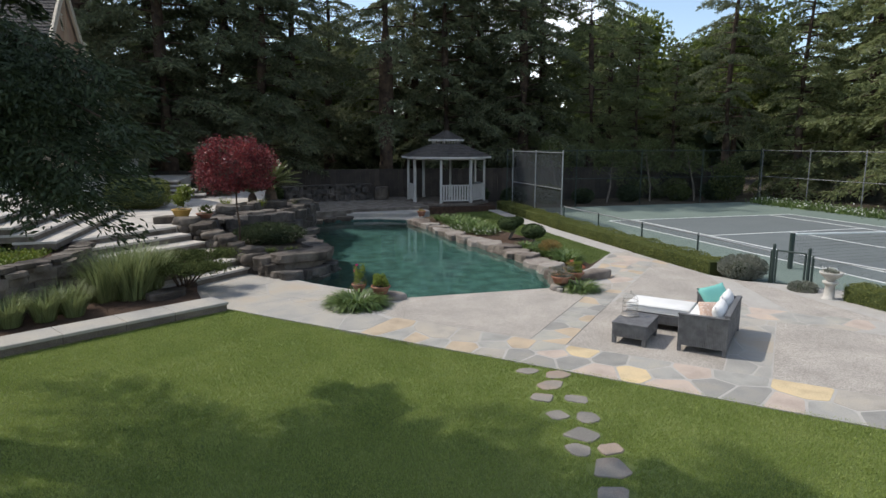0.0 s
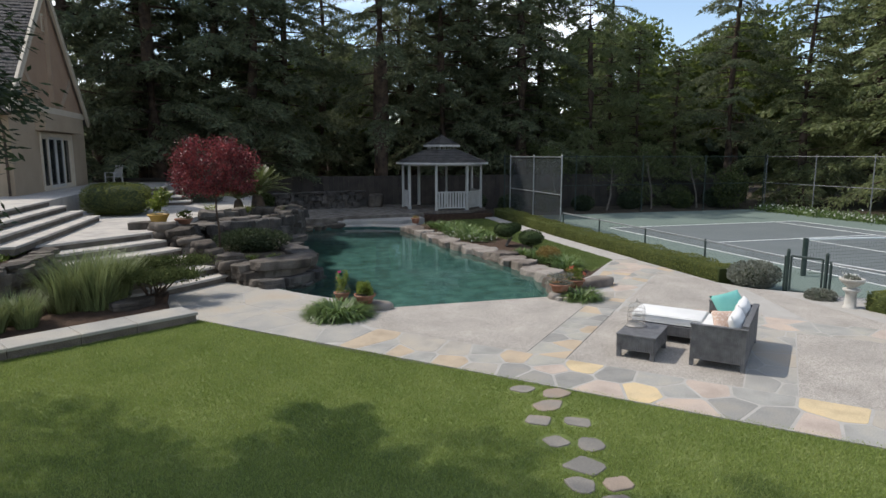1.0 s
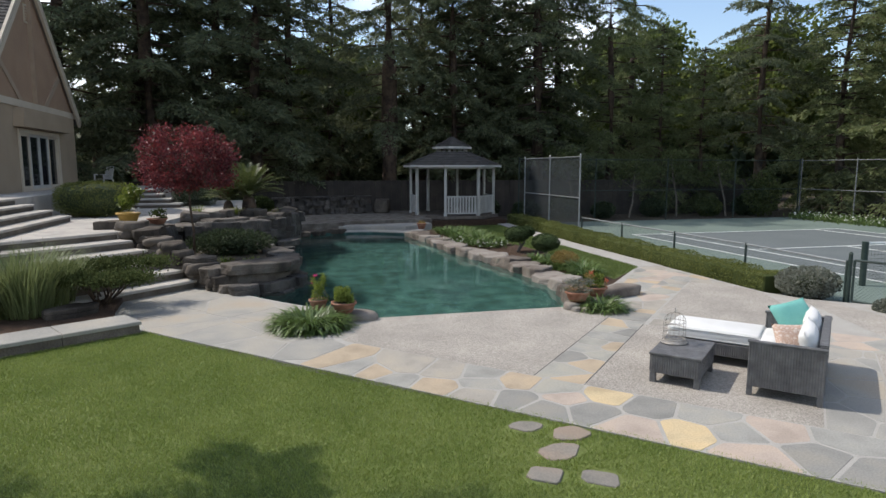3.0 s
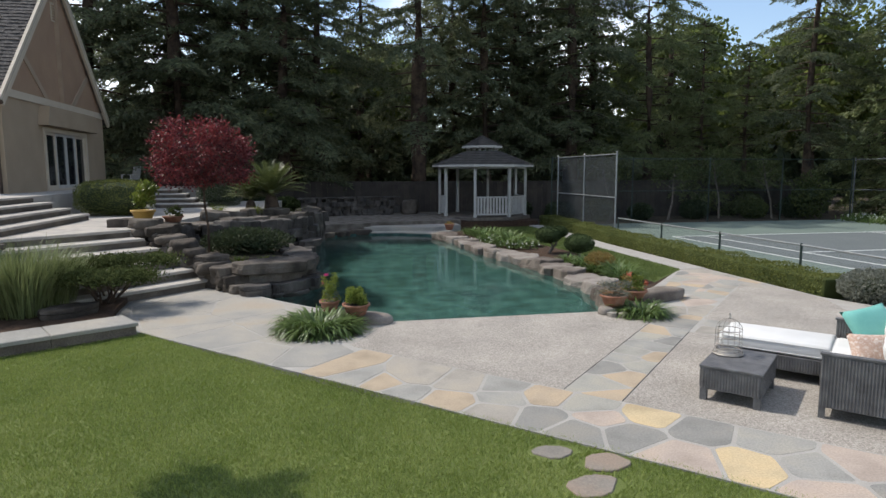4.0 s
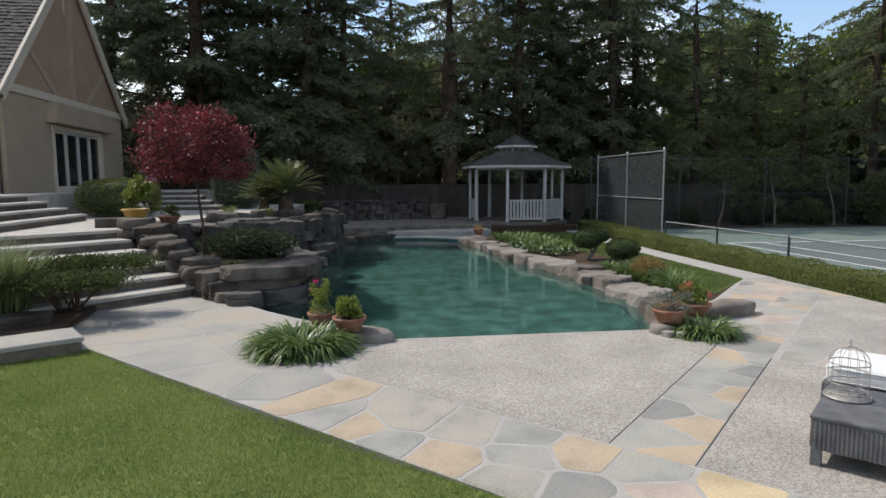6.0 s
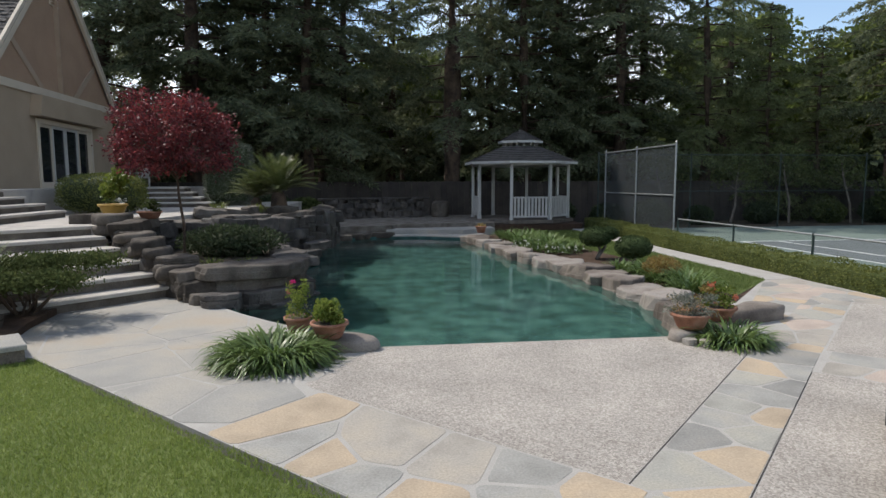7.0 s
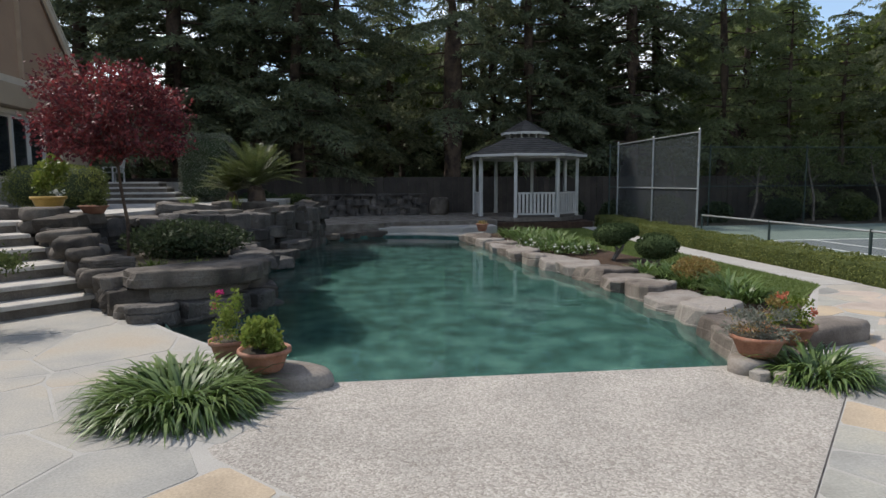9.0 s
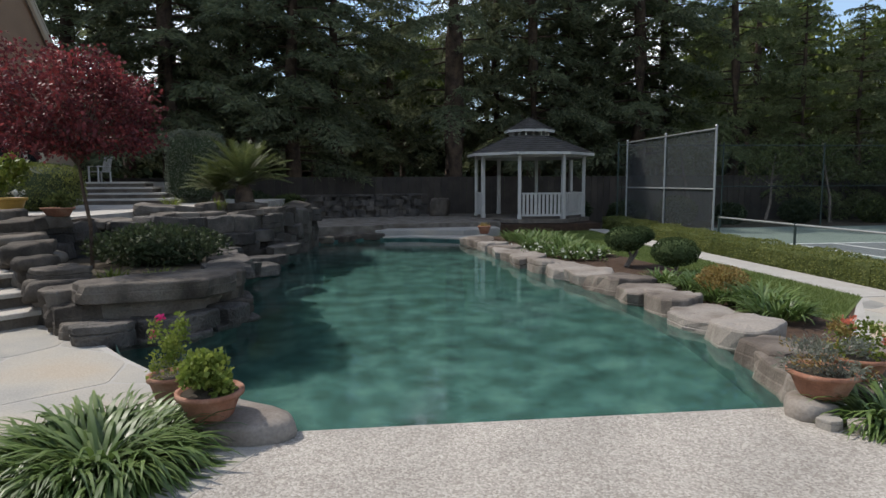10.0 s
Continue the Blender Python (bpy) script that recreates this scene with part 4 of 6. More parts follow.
def conifer(name, seed, H, R, material, bare=0.12, label="", boughs=64, leaf=0.17, fill=30, sag=1.0, stem=0.022, start=0.25, low=()):
    """A tall conifer: tapered trunk, drooping boughs set apart in tiers, flat sprays of needles along the side twigs of each bough."""
    g = np.random.default_rng(seed)
    tr = thing(name, label, "tree", group="conifers round the garden")
    bm = bmesh.new()
    pts = [Vector((0.15 * math.sin(i * 1.3 + seed), 0.15 * math.cos(i * 0.9 + seed), H * i / 6)) * (1 if i else 0) for i in range(7)]
    tube(bm, pts, [stem * H * (1 - i / 6.3) * (1.15 if i == 0 else 1) for i in range(7)], 12)
    part("trunk", bm, M["bark"], tr)
    P, D, P2, D2 = [], [], [], []
    bl = bmesh.new()
    for k in range(boughs + len(low)):
        h = H * (bare + (1 - bare) * (min(k, boughs) + g.uniform(-0.6, 1.2)) / boughs)
        f = min(1.0, max(0.0, (h / H - bare) / (1 - bare)))
        L = R * (0.22 + 0.78 * (1 - f) ** 0.7) * g.uniform(0.55, 1.15) * min(1, 0.75 + f * 4)
        a = k * 2.399 + g.normal(0, 0.35)
        rise, droop = g.uniform(0.0, 0.3), g.uniform(0.25, 0.55) * sag
        if k >= boughs:
            h, L, a = low[k - boughs][0], low[k - boughs][1], radians(low[k - boughs][2])
            rise, droop = 0.1, 0.3
        out = np.array([math.cos(a), math.sin(a), 0.0])
        side = np.array([-math.sin(a), math.cos(a), 0.0])

        def limb(s):
            return out * L * s + np.array([0, 0, h + rise * L * s - droop * L * s * s])

        tube(bl, [Vector(limb(s)) for s in (0.0, 0.35, 0.7, 0.97)], [0.05, 0.035, 0.02, 0.008], 5)
        m = max(4, int(L * 3.4))
        for j in range(m):
            s = start + (1 - start) * (j + g.uniform(0, 1)) / m
            for sg in (-1, 1):
                tl = (0.42 * L * (1.05 - 0.8 * s) + 0.22) * g.uniform(0.5, 1.1)
                d = side * sg * 0.85 + out * 0.6 + np.array([0, 0, g.uniform(-0.5, -0.05)])
                d /= np.linalg.norm(d)
                fine = k >= boughs
                tl *= 0.6 if fine else 1
                q = max(5, int(tl * fill * (2.2 if fine else 1)))
                u = g.uniform(0.0, 1.0, (q, 1))
                p = limb(s) + d * tl * u + np.array([0, 0, -0.25 * tl]) * u * u + g.normal(0, 1, (q, 3)) * np.array([0.07, 0.07, 0.05])
                (P2 if fine else P).append(p)
                (D2 if fine else D).append(np.tile(d + np.array([0, 0, -0.25]), (q, 1)) + g.normal(0, 0.35, (q, 3)))
    part("branchwork", bl, M["bark"], tr)["kind"] = "stuff"
    if P2:
        v, f = leaf_cloud(np.concatenate(P2), np.concatenate(D2), leaf * 0.6, leaf * 0.16, g, 0.3)
        np_mesh("hanging_foliage", v, f, material, tr)["kind"] = "stuff"
    v, f = leaf_cloud(np.concatenate(P), np.concatenate(D), leaf * 1.5, leaf * 0.4, g, 0.25)
    np_mesh("crown", v, f, material, tr)["kind"] = "stuff"
    return tr


def broadleaf(name, seed, H, R, material, label, trunk=0.3, leaf=0.2, n=9000, group=""):
    g = np.random.default_rng(seed)
    tr = thing(name, label, "tree", group=group)
    bm = bmesh.new()
    th = H * trunk
    rod(bm, (0, 0, 0), (0.05, 0.03, th), 0.02 * H, 0.014 * H, 9)
    blobs = []
    for k in range(14):
        a, e = g.uniform(0, 2 * math.pi), g.uniform(0.1, 1.0)
        c = np.array([R * 0.6 * math.cos(a) * math.cos(e), R * 0.6 * math.sin(a) * math.cos(e), th + (H - th) * (0.25 + 0.55 * math.sin(e))])
        rod(bm, (0.05, 0.03, th), tuple(c), 0.008 * H, 0.003 * H, 6)
        blobs.append((c, R * g.uniform(0.3, 0.55)))
    part("trunk", bm, M["bark"], tr)
    P, D = [], []
    for c, r in blobs:
        q = n // len(blobs)
        d = g.normal(0, 1, (q, 3))
        d /= np.linalg.norm(d, axis=1)[:, None]
        rad = r * g.uniform(0.55, 1.1, (q, 1)) * np.array([1, 1, 0.75])
        P.append(c + d * rad)
        D.append(d + np.array([0, 0, -0.2]))
    v, f = leaf_cloud(np.concatenate(P), np.concatenate(D), leaf, leaf * 0.6, g)
    np_mesh("crown", v, f, material, tr)["kind"] = "stuff"
    return tr


def place(first, rows, r):
    """The first of a kind stands at the first row, its copies at the rest: x, y, z, size."""
    for i, (x, y, z, s) in enumerate(rows):
        m = pose(x, y, z, 0, 0, r.uniform(0, 360)) @ Matrix.Diagonal((s, s, s * r.uniform(0.92, 1.1), 1))
        if i == 0:
            first.matrix_basis = m
        else:
            copy_thing(first, m)


M["broad_far"] = leafy("far_leaves", [(0.03, 0.045, 0.02), (0.055, 0.075, 0.03), (0.09, 0.11, 0.04)], 0.6, 0.3)
tr = random.Random(21)
GZ = -0.16
place(conifer("conifer", 1, 26, 5.2, M["conifer"], 0.17, "tall dark green redwood with a thick trunk behind the pool garden", 78, 0.165, 31, 1.0, 0.025, 0.3), [(4.75, 27.2, GZ, 1.0), (-9.5, 29, GZ, 0.95), (-17, 27, GZ, 1.0), (-3.0, 38, GZ, 0.85), (14.0, 38, GZ, 0.85)], tr)
place(conifer("conifer", 2, 22, 4.4, M["conifer"], 0.2, "tall slender redwood with tiered boughs behind the pool garden", 76, 0.16, 31, 0.9, 0.014), [(-1.0, 27.2, GZ, 1.05), (11.4, 29.0, GZ, 1.1), (-4.9, 26.2, GZ, 1.1), (8.0, 36, GZ, 1.0), (-13, 33, GZ, 1.1), (29.6, 24.5, GZ, 0.95)], tr)
place(conifer("conifer", 3, 19, 4.2, M["conifer"], 0.12, "dense dark conifer with drooping sprays", 86, 0.165, 33, 1.15, 0.018), [(-2.9, 25.6, GZ, 1.15), (14.4, 27.0, GZ, 1.2), (-12.8, 26.0, GZ, 1.15), (9.0, 27.4, GZ, 1.0), (7.9, 31.5, GZ, 1.0), (13.2, 32.5, GZ, 1.05), (17.7, 33.5, GZ, 0.95), (-8.4, 25.6, GZ, 1.3), (-6.6, 31, GZ, 1.3), (1.8, 34.5, GZ, 0.95)], tr)
place(conifer("conifer", 6, 21, 4.2, M["conifer_light"], 0.1, "tall grey-green conifer behind the tennis court", 84, 0.16, 32, 1.0, 0.016), [(16.9, 29.4, GZ, 1.1), (19.6, 26.8, GZ, 0.85), (24.0, 31.5, GZ, 0.85)], tr)
place(conifer("conifer", 4, 13, 3.6, M["conifer_light"], 0.06, "lighter green conifer beyond the tennis court", 84, 0.15, 40, 0.9, 0.02), [(32.5, 20.8, GZ, 1.25), (36, 17, GZ, 1.5), (34, 12.5, GZ, 1.3), (40, 22, GZ, 1.7), (38, 8, GZ, 1.5), (43, 14, GZ, 1.7), (36, 4, GZ, 1.4), (46, 28, GZ, 1.6), (25.5, 25.2, GZ, 0.66), (22.5, 25.4, GZ, 0.7)], tr)
place(broadleaf("broadleaf_tree", 5, 11, 4.2, M["broad"], "sunlit yellow-green broadleaf tree among the conifers", 0.25, 0.3, 16000, "broadleaf trees behind the garden"), [(37, 42, GZ, 1.3), (33, 46, GZ, 1.25), (-1, 40, GZ, 0.9), (3, 42, GZ, 0.9), (42, 38, GZ, 1.2)], tr)
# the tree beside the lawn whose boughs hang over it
near = conifer("overhanging_conifer", 9, 14, 4.9, M["conifer_shaded"], 0.42, "dark conifer with long boughs hanging over the lawn", 48, 0.105, 320, 0.75, 0.022, 0.1, [(4.45, 4.3, -41), (4.65, 4.7, -37), (4.85, 4.5, -31), (5.0, 4.6, -40), (5.1, 4.8, -34), (4.25, 4.5, -36), (4.75, 4.2, -28), (4.55, 5.0, -38), (4.85, 4.9, -35), (4.35, 4.8, -39), (5.3, 2.9, 12)])
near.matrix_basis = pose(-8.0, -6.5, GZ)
# out of view: added so that its crown carries the lawn's shadow further
far_side = conifer("overhanging_conifer", 10, 24, 3.9, M["conifer_shaded"], 0.5, "tall dark conifer standing beside the lawn", 60, 0.13, 60, 0.9)
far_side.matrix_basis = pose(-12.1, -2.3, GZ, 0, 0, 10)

def sapling(x, y, h, seed):
    """A slender pale-barked young tree with a thin crown."""
    g = np.random.default_rng(seed)
    t = thing("young_tree", "slender pale-barked young tree in the shade behind the court", "tree", pose(x, y, GZ), "young trees behind the court")
    top = Vector((g.uniform(-0.9, 0.9), g.uniform(-0.3, 0.3), h))
    bm = bmesh.new()
    tube(bm, [Vector((0, 0, 0)), top * 0.3 + Vector((0.12, 0, 0)), top * 0.65, top], [0.075, 0.06, 0.045, 0.015], 7)
    part("trunk", bm, M["bark_grey"], t)
    bl = bmesh.new()
    c = []
    for k in range(9):
        a = k * 2.4
        p = top * (0.55 + 0.05 * k) + Vector((math.cos(a), math.sin(a), 0.5)) * (0.9 - 0.05 * k)
        rod(bl, top * (0.5 + 0.05 * k), p, 0.018, 0.006, 5)
        c.append(np.array(p))
    part("branchwork", bl, M["bark_grey"], t)["kind"] = "stuff"
    q = np.repeat(np.array(c), 130, 0) + g.normal(0, 0.28, (9 * 130, 3))
    v, f = leaf_cloud(q, g.normal(0, 1, q.shape), 0.13, 0.07, g)
    np_mesh("crown", v, f, M["box"], t)["kind"] = "stuff"


for i, (x, y, h) in enumerate(((14.6, 21.6, 3.6), (18.1, 21.5, 3.2), (21.6, 21.9, 3.8), (24.6, 21.3, 3.4))):
    sapling(x, y, h, 400 + i)

# woods that close the distance
g = np.random.default_rng(77)
n = 40000
ang = g.uniform(0, 1, n)
seg = [((-70, 20), (-45, 50)), ((-45, 50), (20, 56)), ((20, 56), (62, 52)), ((62, 52), (68, -10))]
which = g.choice(4, n, p=[0.2, 0.35, 0.25, 0.2])
a = np.array([s[0] for s in seg], float)[which]
b2 = np.array([s[1] for s in seg], float)[which]
xy = a + (b2 - a) * ang[:, None] + g.normal(0, 2.2, (n, 2))
top = 9.0 + 2.5 * np.sin(xy[:, 0] * 0.35) + 1.5 * np.sin(xy[:, 0] * 0.9 + 1)
z = g.uniform(0, 1, n) ** 0.8 * top
P3 = np.concatenate([xy, z[:, None]], 1)
v, f = leaf_cloud(P3, g.normal(0, 1, (n, 3)), 1.6, 1.1, g, 0.8)
tagged(np_mesh("far_woods", v, f, M["broad_far"]), "dense green woods in the distance", "woods", kind="stuff")

# ---- rocks round the pool ----
rr = random.Random(11)
coping = thing("rock_coping", "rounded brown boulders edging the pool", "rock edging")
EDGE = [(4.36, 0.5), (4.52, 0.9), (4.72, 2.0), (4.87, 3.4), (4.88, 4.9), (4.66, 6.4), (4.25, 7.6), (4.1, 9.0), (4.0, 11.0), (3.75, 13.6), (3.5, 14.5)]


def along(path, step, r):
    """Points with headings at uneven steps along a path."""
    pts, carry = [], 0.0
    for a, b in zip(path, path[1:]):
        a, b = Vector(a).to_2d(), Vector(b).to_2d()
        d, L = (b - a).normalized(), (b - a).length
        s = carry
        while s < L:
            pts.append((a + d * s, math.atan2(d.y, d.x)))
            s += step * r.uniform(0.8, 1.2)
        carry = s - L
    return pts


for p, a in along(EDGE, 0.84, rr):
    s = part("boulder", stone_shape(rr, rr.uniform(0.95, 1.3), rr.uniform(0.6, 0.9), rr.uniform(0.24, 0.33), 0.17, 4, 0.4), M["coping"], coping)
    s.matrix_basis = pose(p.x + rr.uniform(-0.05, 0.05), p.y, -0.15, rr.uniform(-5, 5), rr.uniform(-5, 5), math.degrees(a) + rr.uniform(-13, 13))


def wall_course(parent, path, z0, z1, step, depth, material, r, lean=0.0, course=0.2):
    """A dry wall of flat stones laid in courses along a path."""
    z = z0
    while z < z1 - 0.04:
        h = min(course * r.uniform(0.75, 1.25), z1 - z + 0.05)
        for p, a in along(path, step, r):
            s = part("stone", stone_shape(r, step * r.uniform(0.8, 1.6), depth * r.uniform(0.8, 1.5), h * r.uniform(0.95, 1.2), 0.14, 3, 0.55), material, parent)
            nx, ny = -math.sin(a), math.cos(a)
            o = r.uniform(-0.12, 0.1) + lean * (z - z0)
            s.matrix_basis = pose(p.x + nx * o, p.y + ny * o, z - 0.03, r.uniform(-5, 5), r.uniform(-5, 5), math.degrees(a) + r.uniform(-16, 16))
        z += h * 0.92


falls = thing("rock_waterfall", "stacked dark boulders forming a raised spa and waterfall", "rock waterfall")
UP = [(-5.75, 6.75), (-5.15, 7.6), (-4.2, 8.6), (-3.2, 9.3), (-2.3, 10.2), (-1.75, 11.3), (-1.45, 12.6), (-1.35, 14.0), (-1.9, 15.3)]
wall_course(falls, UP, -0.1, 1.02, 0.72, 0.6, M["rock_wet_shaded"], rr, 0.0, 0.34)
CAP = [(-5.0, 8.0), (-4.0, 9.0), (-3.0, 9.9), (-2.2, 10.7), (-1.8, 11.6), (-1.5, 12.8), (-1.4, 13.9)]
for p, a in along(CAP, 0.5, rr):
    s = part("cap_stone", stone_shape(rr, rr.uniform(0.5, 0.95), rr.uniform(0.45, 0.8), rr.uniform(0.12, 0.24), 0.25), M["rock"], falls)
    s.matrix_basis = pose(p.x + rr.uniform(-0.2, 0.15), p.y + rr.uniform(-0.1, 0.2), 0.93 + rr.uniform(-0.04, 0.08), rr.uniform(-9, 9), rr.uniform(-9, 9), math.degrees(a) + rr.uniform(-30, 30))
BACK = [(-4.5, 10.9), (-3.6, 11.7), (-2.8, 12.6), (-2.2, 13.2)]
for p, a in along(BACK, 0.75, rr):
    s = part("cap_stone", stone_shape(rr, rr.uniform(0.7, 1.1), rr.uniform(0.5, 0.8), rr.uniform(0.2, 0.3), 0.22), M["rock"], falls)
    s.matrix_basis = pose(p.x, p.y, 1.0, rr.uniform(-6, 6), rr.uniform(-6, 6), math.degrees(a) + rr.uniform(-20, 20))
slab("core", [(-5.8, 7.2), (-4.9, 8.2), (-3.2, 9.6), (-2.1, 11.0), (-1.7, 12.6), (-1.7, 14.2), (-2.4, 15.4), (-3.4, 15.2), (-4.7, 12.7), (-5.2, 9.5)], -0.15, 0.98, M["rock_wet_shaded"], falls)
slab("spa_water", [(-4.6, 9.3), (-3.3, 10.1), (-2.5, 11.2), (-2.6, 12.2), (-3.6, 11.3), (-4.5, 10.6)], 0.98, 1.0, M["dark_glass"], falls, "dark still water")
# ledges where the water falls
for x, y, z, s in ((-0.4, 15.5, -0.02, 1.1), (0.6, 15.75, 0.0, 0.9), (-1.0, 14.9, 0.0, 0.9)):
    o = part("ledge_stone", stone_shape(rr, s, s * 0.6, 0.2, 0.15), M["rock"], falls)
    o.matrix_basis = pose(x, y, z - 0.06, 0, 0, rr.uniform(-20, 20))
for x, y, z, s in ((-1.6, 8.2, 0.05, 0.9), (-1.9, 7.3, 0.2, 0.8), (-1.75, 9.3, 0.1, 0.9), (-1.7, 6.6, 0.3, 0.7), (-1.45, 10.3, 0.25, 0.8), (-2.3, 7.9, 0.42, 0.8)):
    o = part("ledge_stone", stone_shape(rr, s, s * 0.7, 0.2, 0.2), M["rock_wet_shaded"], falls)
    o.matrix_basis = pose(x, y, z - 0.1, 0, rr.uniform(-6, 6), rr.uniform(0, 90))

planter = thing("rock_planter", "low planter walled with big flat boulders beside the steps", "planter")
slab("soil", [(-2.8, 3.6), (-1.75, 4.5), (-2.1, 6.2), (-2.3, 8.2), (-4.4, 8.3), (-5.3, 7.0), (-5.2, 6.3)], -0.15, 0.42, M["soil"], planter, "dark soil")
for dims, at in (((1.95, 0.95, 0.24), (-2.15, 3.72, 0.36)), ((1.6, 0.7, 0.27), (-2.15, 3.75, 0.12)), ((1.0, 0.6, 0.24), (-2.05, 3.55, -0.08)), ((0.7, 0.55, 0.2), (-2.75, 3.25, -0.03)), ((0.75, 0.6, 0.22), (-1.62, 4.35, 0.37)), ((0.8, 0.7, 0.5), (-1.6, 4.45, -0.1)), ((0.6, 0.5, 0.2), (-1.4, 4.35, 0.0))):
    o = part("slab_stone", stone_shape(rr, *dims, 0.13, 4, 0.8), M["rock"], planter)
    o.matrix_basis = pose(*at, rr.uniform(-2, 2), rr.uniform(-2, 2), 34 + rr.uniform(-8, 8))
wall_course(planter, [(-2.5, 3.02), (-2.0, 3.32), (-1.62, 3.62), (-1.36, 4.2), (-1.5, 5.0)], -0.35, 0.14, 0.5, 0.42, M["rock_wet_shaded"], rr, 0, 0.2)
wall_course(planter, [(-1.6, 4.7), (-1.85, 6.0), (-2.1, 7.6)], -0.1, 0.5, 0.6, 0.5, M["rock_wet_shaded"], rr, 0, 0.22)
# boulders climbing beside the steps
n = 12
for i in range(n):
    t = i / (n - 1)
    x, y, zt = -2.95 - 2.55 * t, 3.4 + 3.1 * t, 0.36 + 0.92 * t
    z = max(-0.1, zt - 0.62)
    while z < zt - 0.05:
        h = rr.uniform(0.15, 0.24)
        top = z + h > zt - 0.12
        o = part("boulder", stone_shape(rr, rr.uniform(0.55, 0.85) if top else rr.uniform(0.3, 0.5), rr.uniform(0.45, 0.6), h * 1.08, 0.24, 3, 0.0, rr.random() < 0.6), M["rock"], planter)
        o.matrix_basis = pose(x + rr.uniform(-0.07, 0.1), y + rr.uniform(-0.08, 0.08), z, rr.uniform(-6, 6), rr.uniform(-6, 6), rr.uniform(-10, 70))
        z += h * 0.88
for x, y, s in ((-3.05, 3.3, 0.3), (-2.85, 3.15, 0.24), (-3.25, 3.55, 0.26), (-2.62, 3.02, 0.22)):
    o = part("boulder", stone_shape(rr, s, s * 0.8, s * 0.6, 0.2), M["rock"], planter)
    o.matrix_basis = pose(x, y, -0.02, 0, 0, rr.uniform(0, 180))
for dims, at, rz in (((0.9, 0.6, 0.24), (-6.05, 7.0, 1.1), 20), ((0.7, 0.5, 0.2), (-5.6, 6.65, 1.02), 50), ((0.8, 0.55, 0.22), (-5.2, 7.4, 1.0), 40)):
    o = part("boulder", stone_shape(rr, *dims, 0.16), M["rock"], planter)
    o.matrix_basis = pose(*at, 0, 0, rz)

# ---- kerbed bed by the lawn ----
bed = thing("kerb_bed", "planting bed behind a broad flagstone kerb", "planting bed", kind="structure")
slab("soil", [(-12, -4.6), (-4.5, 0.4), (-4.75, 1.6), uv(-1.6, -5.25), uv(-3.4, -5.3), (-8.0, 3.2), (-12, 1)], -0.15, 0.1, M["mulch"], bed)
d = Vector((3.55, 2.15)).normalized()
nn = Vector((-d.y, d.x))
c0 = Vector((-3.98, -0.03))
L = [0.0, 1.15, 2.1, 3.2, 4.2, 5.3, 6.5, 7.6, 8.9]
for a, b in zip(L, L[1:]):
    p = [c0 - d * (a + 0.006), c0 - d * (b - 0.006), c0 - d * (b - 0.006) + nn * 0.62, c0 - d * (a + 0.006) + nn * 0.62]
    slab("kerb_stone", [tuple(q) for q in p], -0.15, 0.13, M["riser"], bed)
    p = [c0 - d * (a - 0.02 * (a == 0)) - nn * 0.03, c0 - d * (b - 0.008) - nn * 0.03, c0 - d * (b - 0.008) + nn * 0.68, c0 - d * a + nn * 0.68]
    slab("coping_stone", [tuple(q) for q in p], 0.131, 0.19, M["flag_pale"], bed, bevel=0.012)
o = part("flat_rock", stone_shape(rr, 0.9, 0.6, 0.2, 0.15), M["rock"], bed)
o.matrix_basis = pose(-5.35, 1.15, 0.06, 0, 0, 35)
raised = thing("raised_bed", "raised dry-stone bed with low green groundcover", "planting bed")
RB = [(-10.6, -2.3), (-9.5, -1.2), (-8.45, 0.15), (-7.6, 1.6), (-7.45, 2.7), (-7.6, 3.55), (-8.2, 4.0)]
wall_course(raised, RB, 0.0, 0.98, 0.62, 0.4, M["riser"], rr, 0, 0.17)
for p, a in along(RB, 0.5, rr):
    s = part("cap_stone", stone_shape(rr, rr.uniform(0.55, 0.85), rr.uniform(0.45, 0.6), rr.uniform(0.09, 0.13), 0.16, 3, 0.6), M["rock"], raised)
    s.matrix_basis = pose(p.x - 0.06, p.y, 0.98, rr.uniform(-3, 3), rr.uniform(-3, 3), math.degrees(a) + rr.uniform(-14, 14))
s = part("boulder", stone_shape(rr, 0.7, 0.55, 0.34, 0.15, 3, 0.3, True), M["rock"], raised)
s.matrix_basis = pose(-9.05, 3.75, 1.05, 0, 0, 30)
slab("soil", [(-10.6, -2.2), (-9.55, -1.1), (-8.55, 0.2), (-7.75, 1.65), (-7.6, 2.7), (-7.7, 3.5), (-8.4, 4.0), (-12, 3.4), (-13, -1)], -0.15, 1.03, M["mulch"], raised)

# ---- small structures at the back ----
backwall = thing("garden_wall", "low curved rubble stone wall under the trees", "wall", kind="structure")
# dry wall: the dark stone colour stands for the shade under the trees
wall_course(backwall, [(-1.8, 20.7), (0.3, 21.6), (2.75, 22.0)], 0.3, 1.22, 0.36, 0.34, M["rock_wet_shaded"], rr, 0, 0.2)
for p, a in along([(-1.8, 20.7), (0.3, 21.6), (2.75, 22.0)], 0.7, rr):
    s = part("cap_stone", stone_shape(rr, 0.85, 0.5, 0.09, 0.08, 3, 0.9), M["rock_wet_shaded"], backwall)
    s.matrix_basis = pose(p.x, p.y, 1.21, 0, 0, math.degrees(a))
o = tagged(part("boulder", stone_shape(rr, 0.95, 0.7, 0.75, 0.15, 4, 0.0, True), M["rock"]), "grey rounded boulder beside the stone wall", "boulder")
o.matrix_basis = pose(3.45, 22.0, 0.34, 0, 0, 20)
fence = thing("board_fence", "dark weathered board fence under the trees", "fence", kind="structure")
me = None
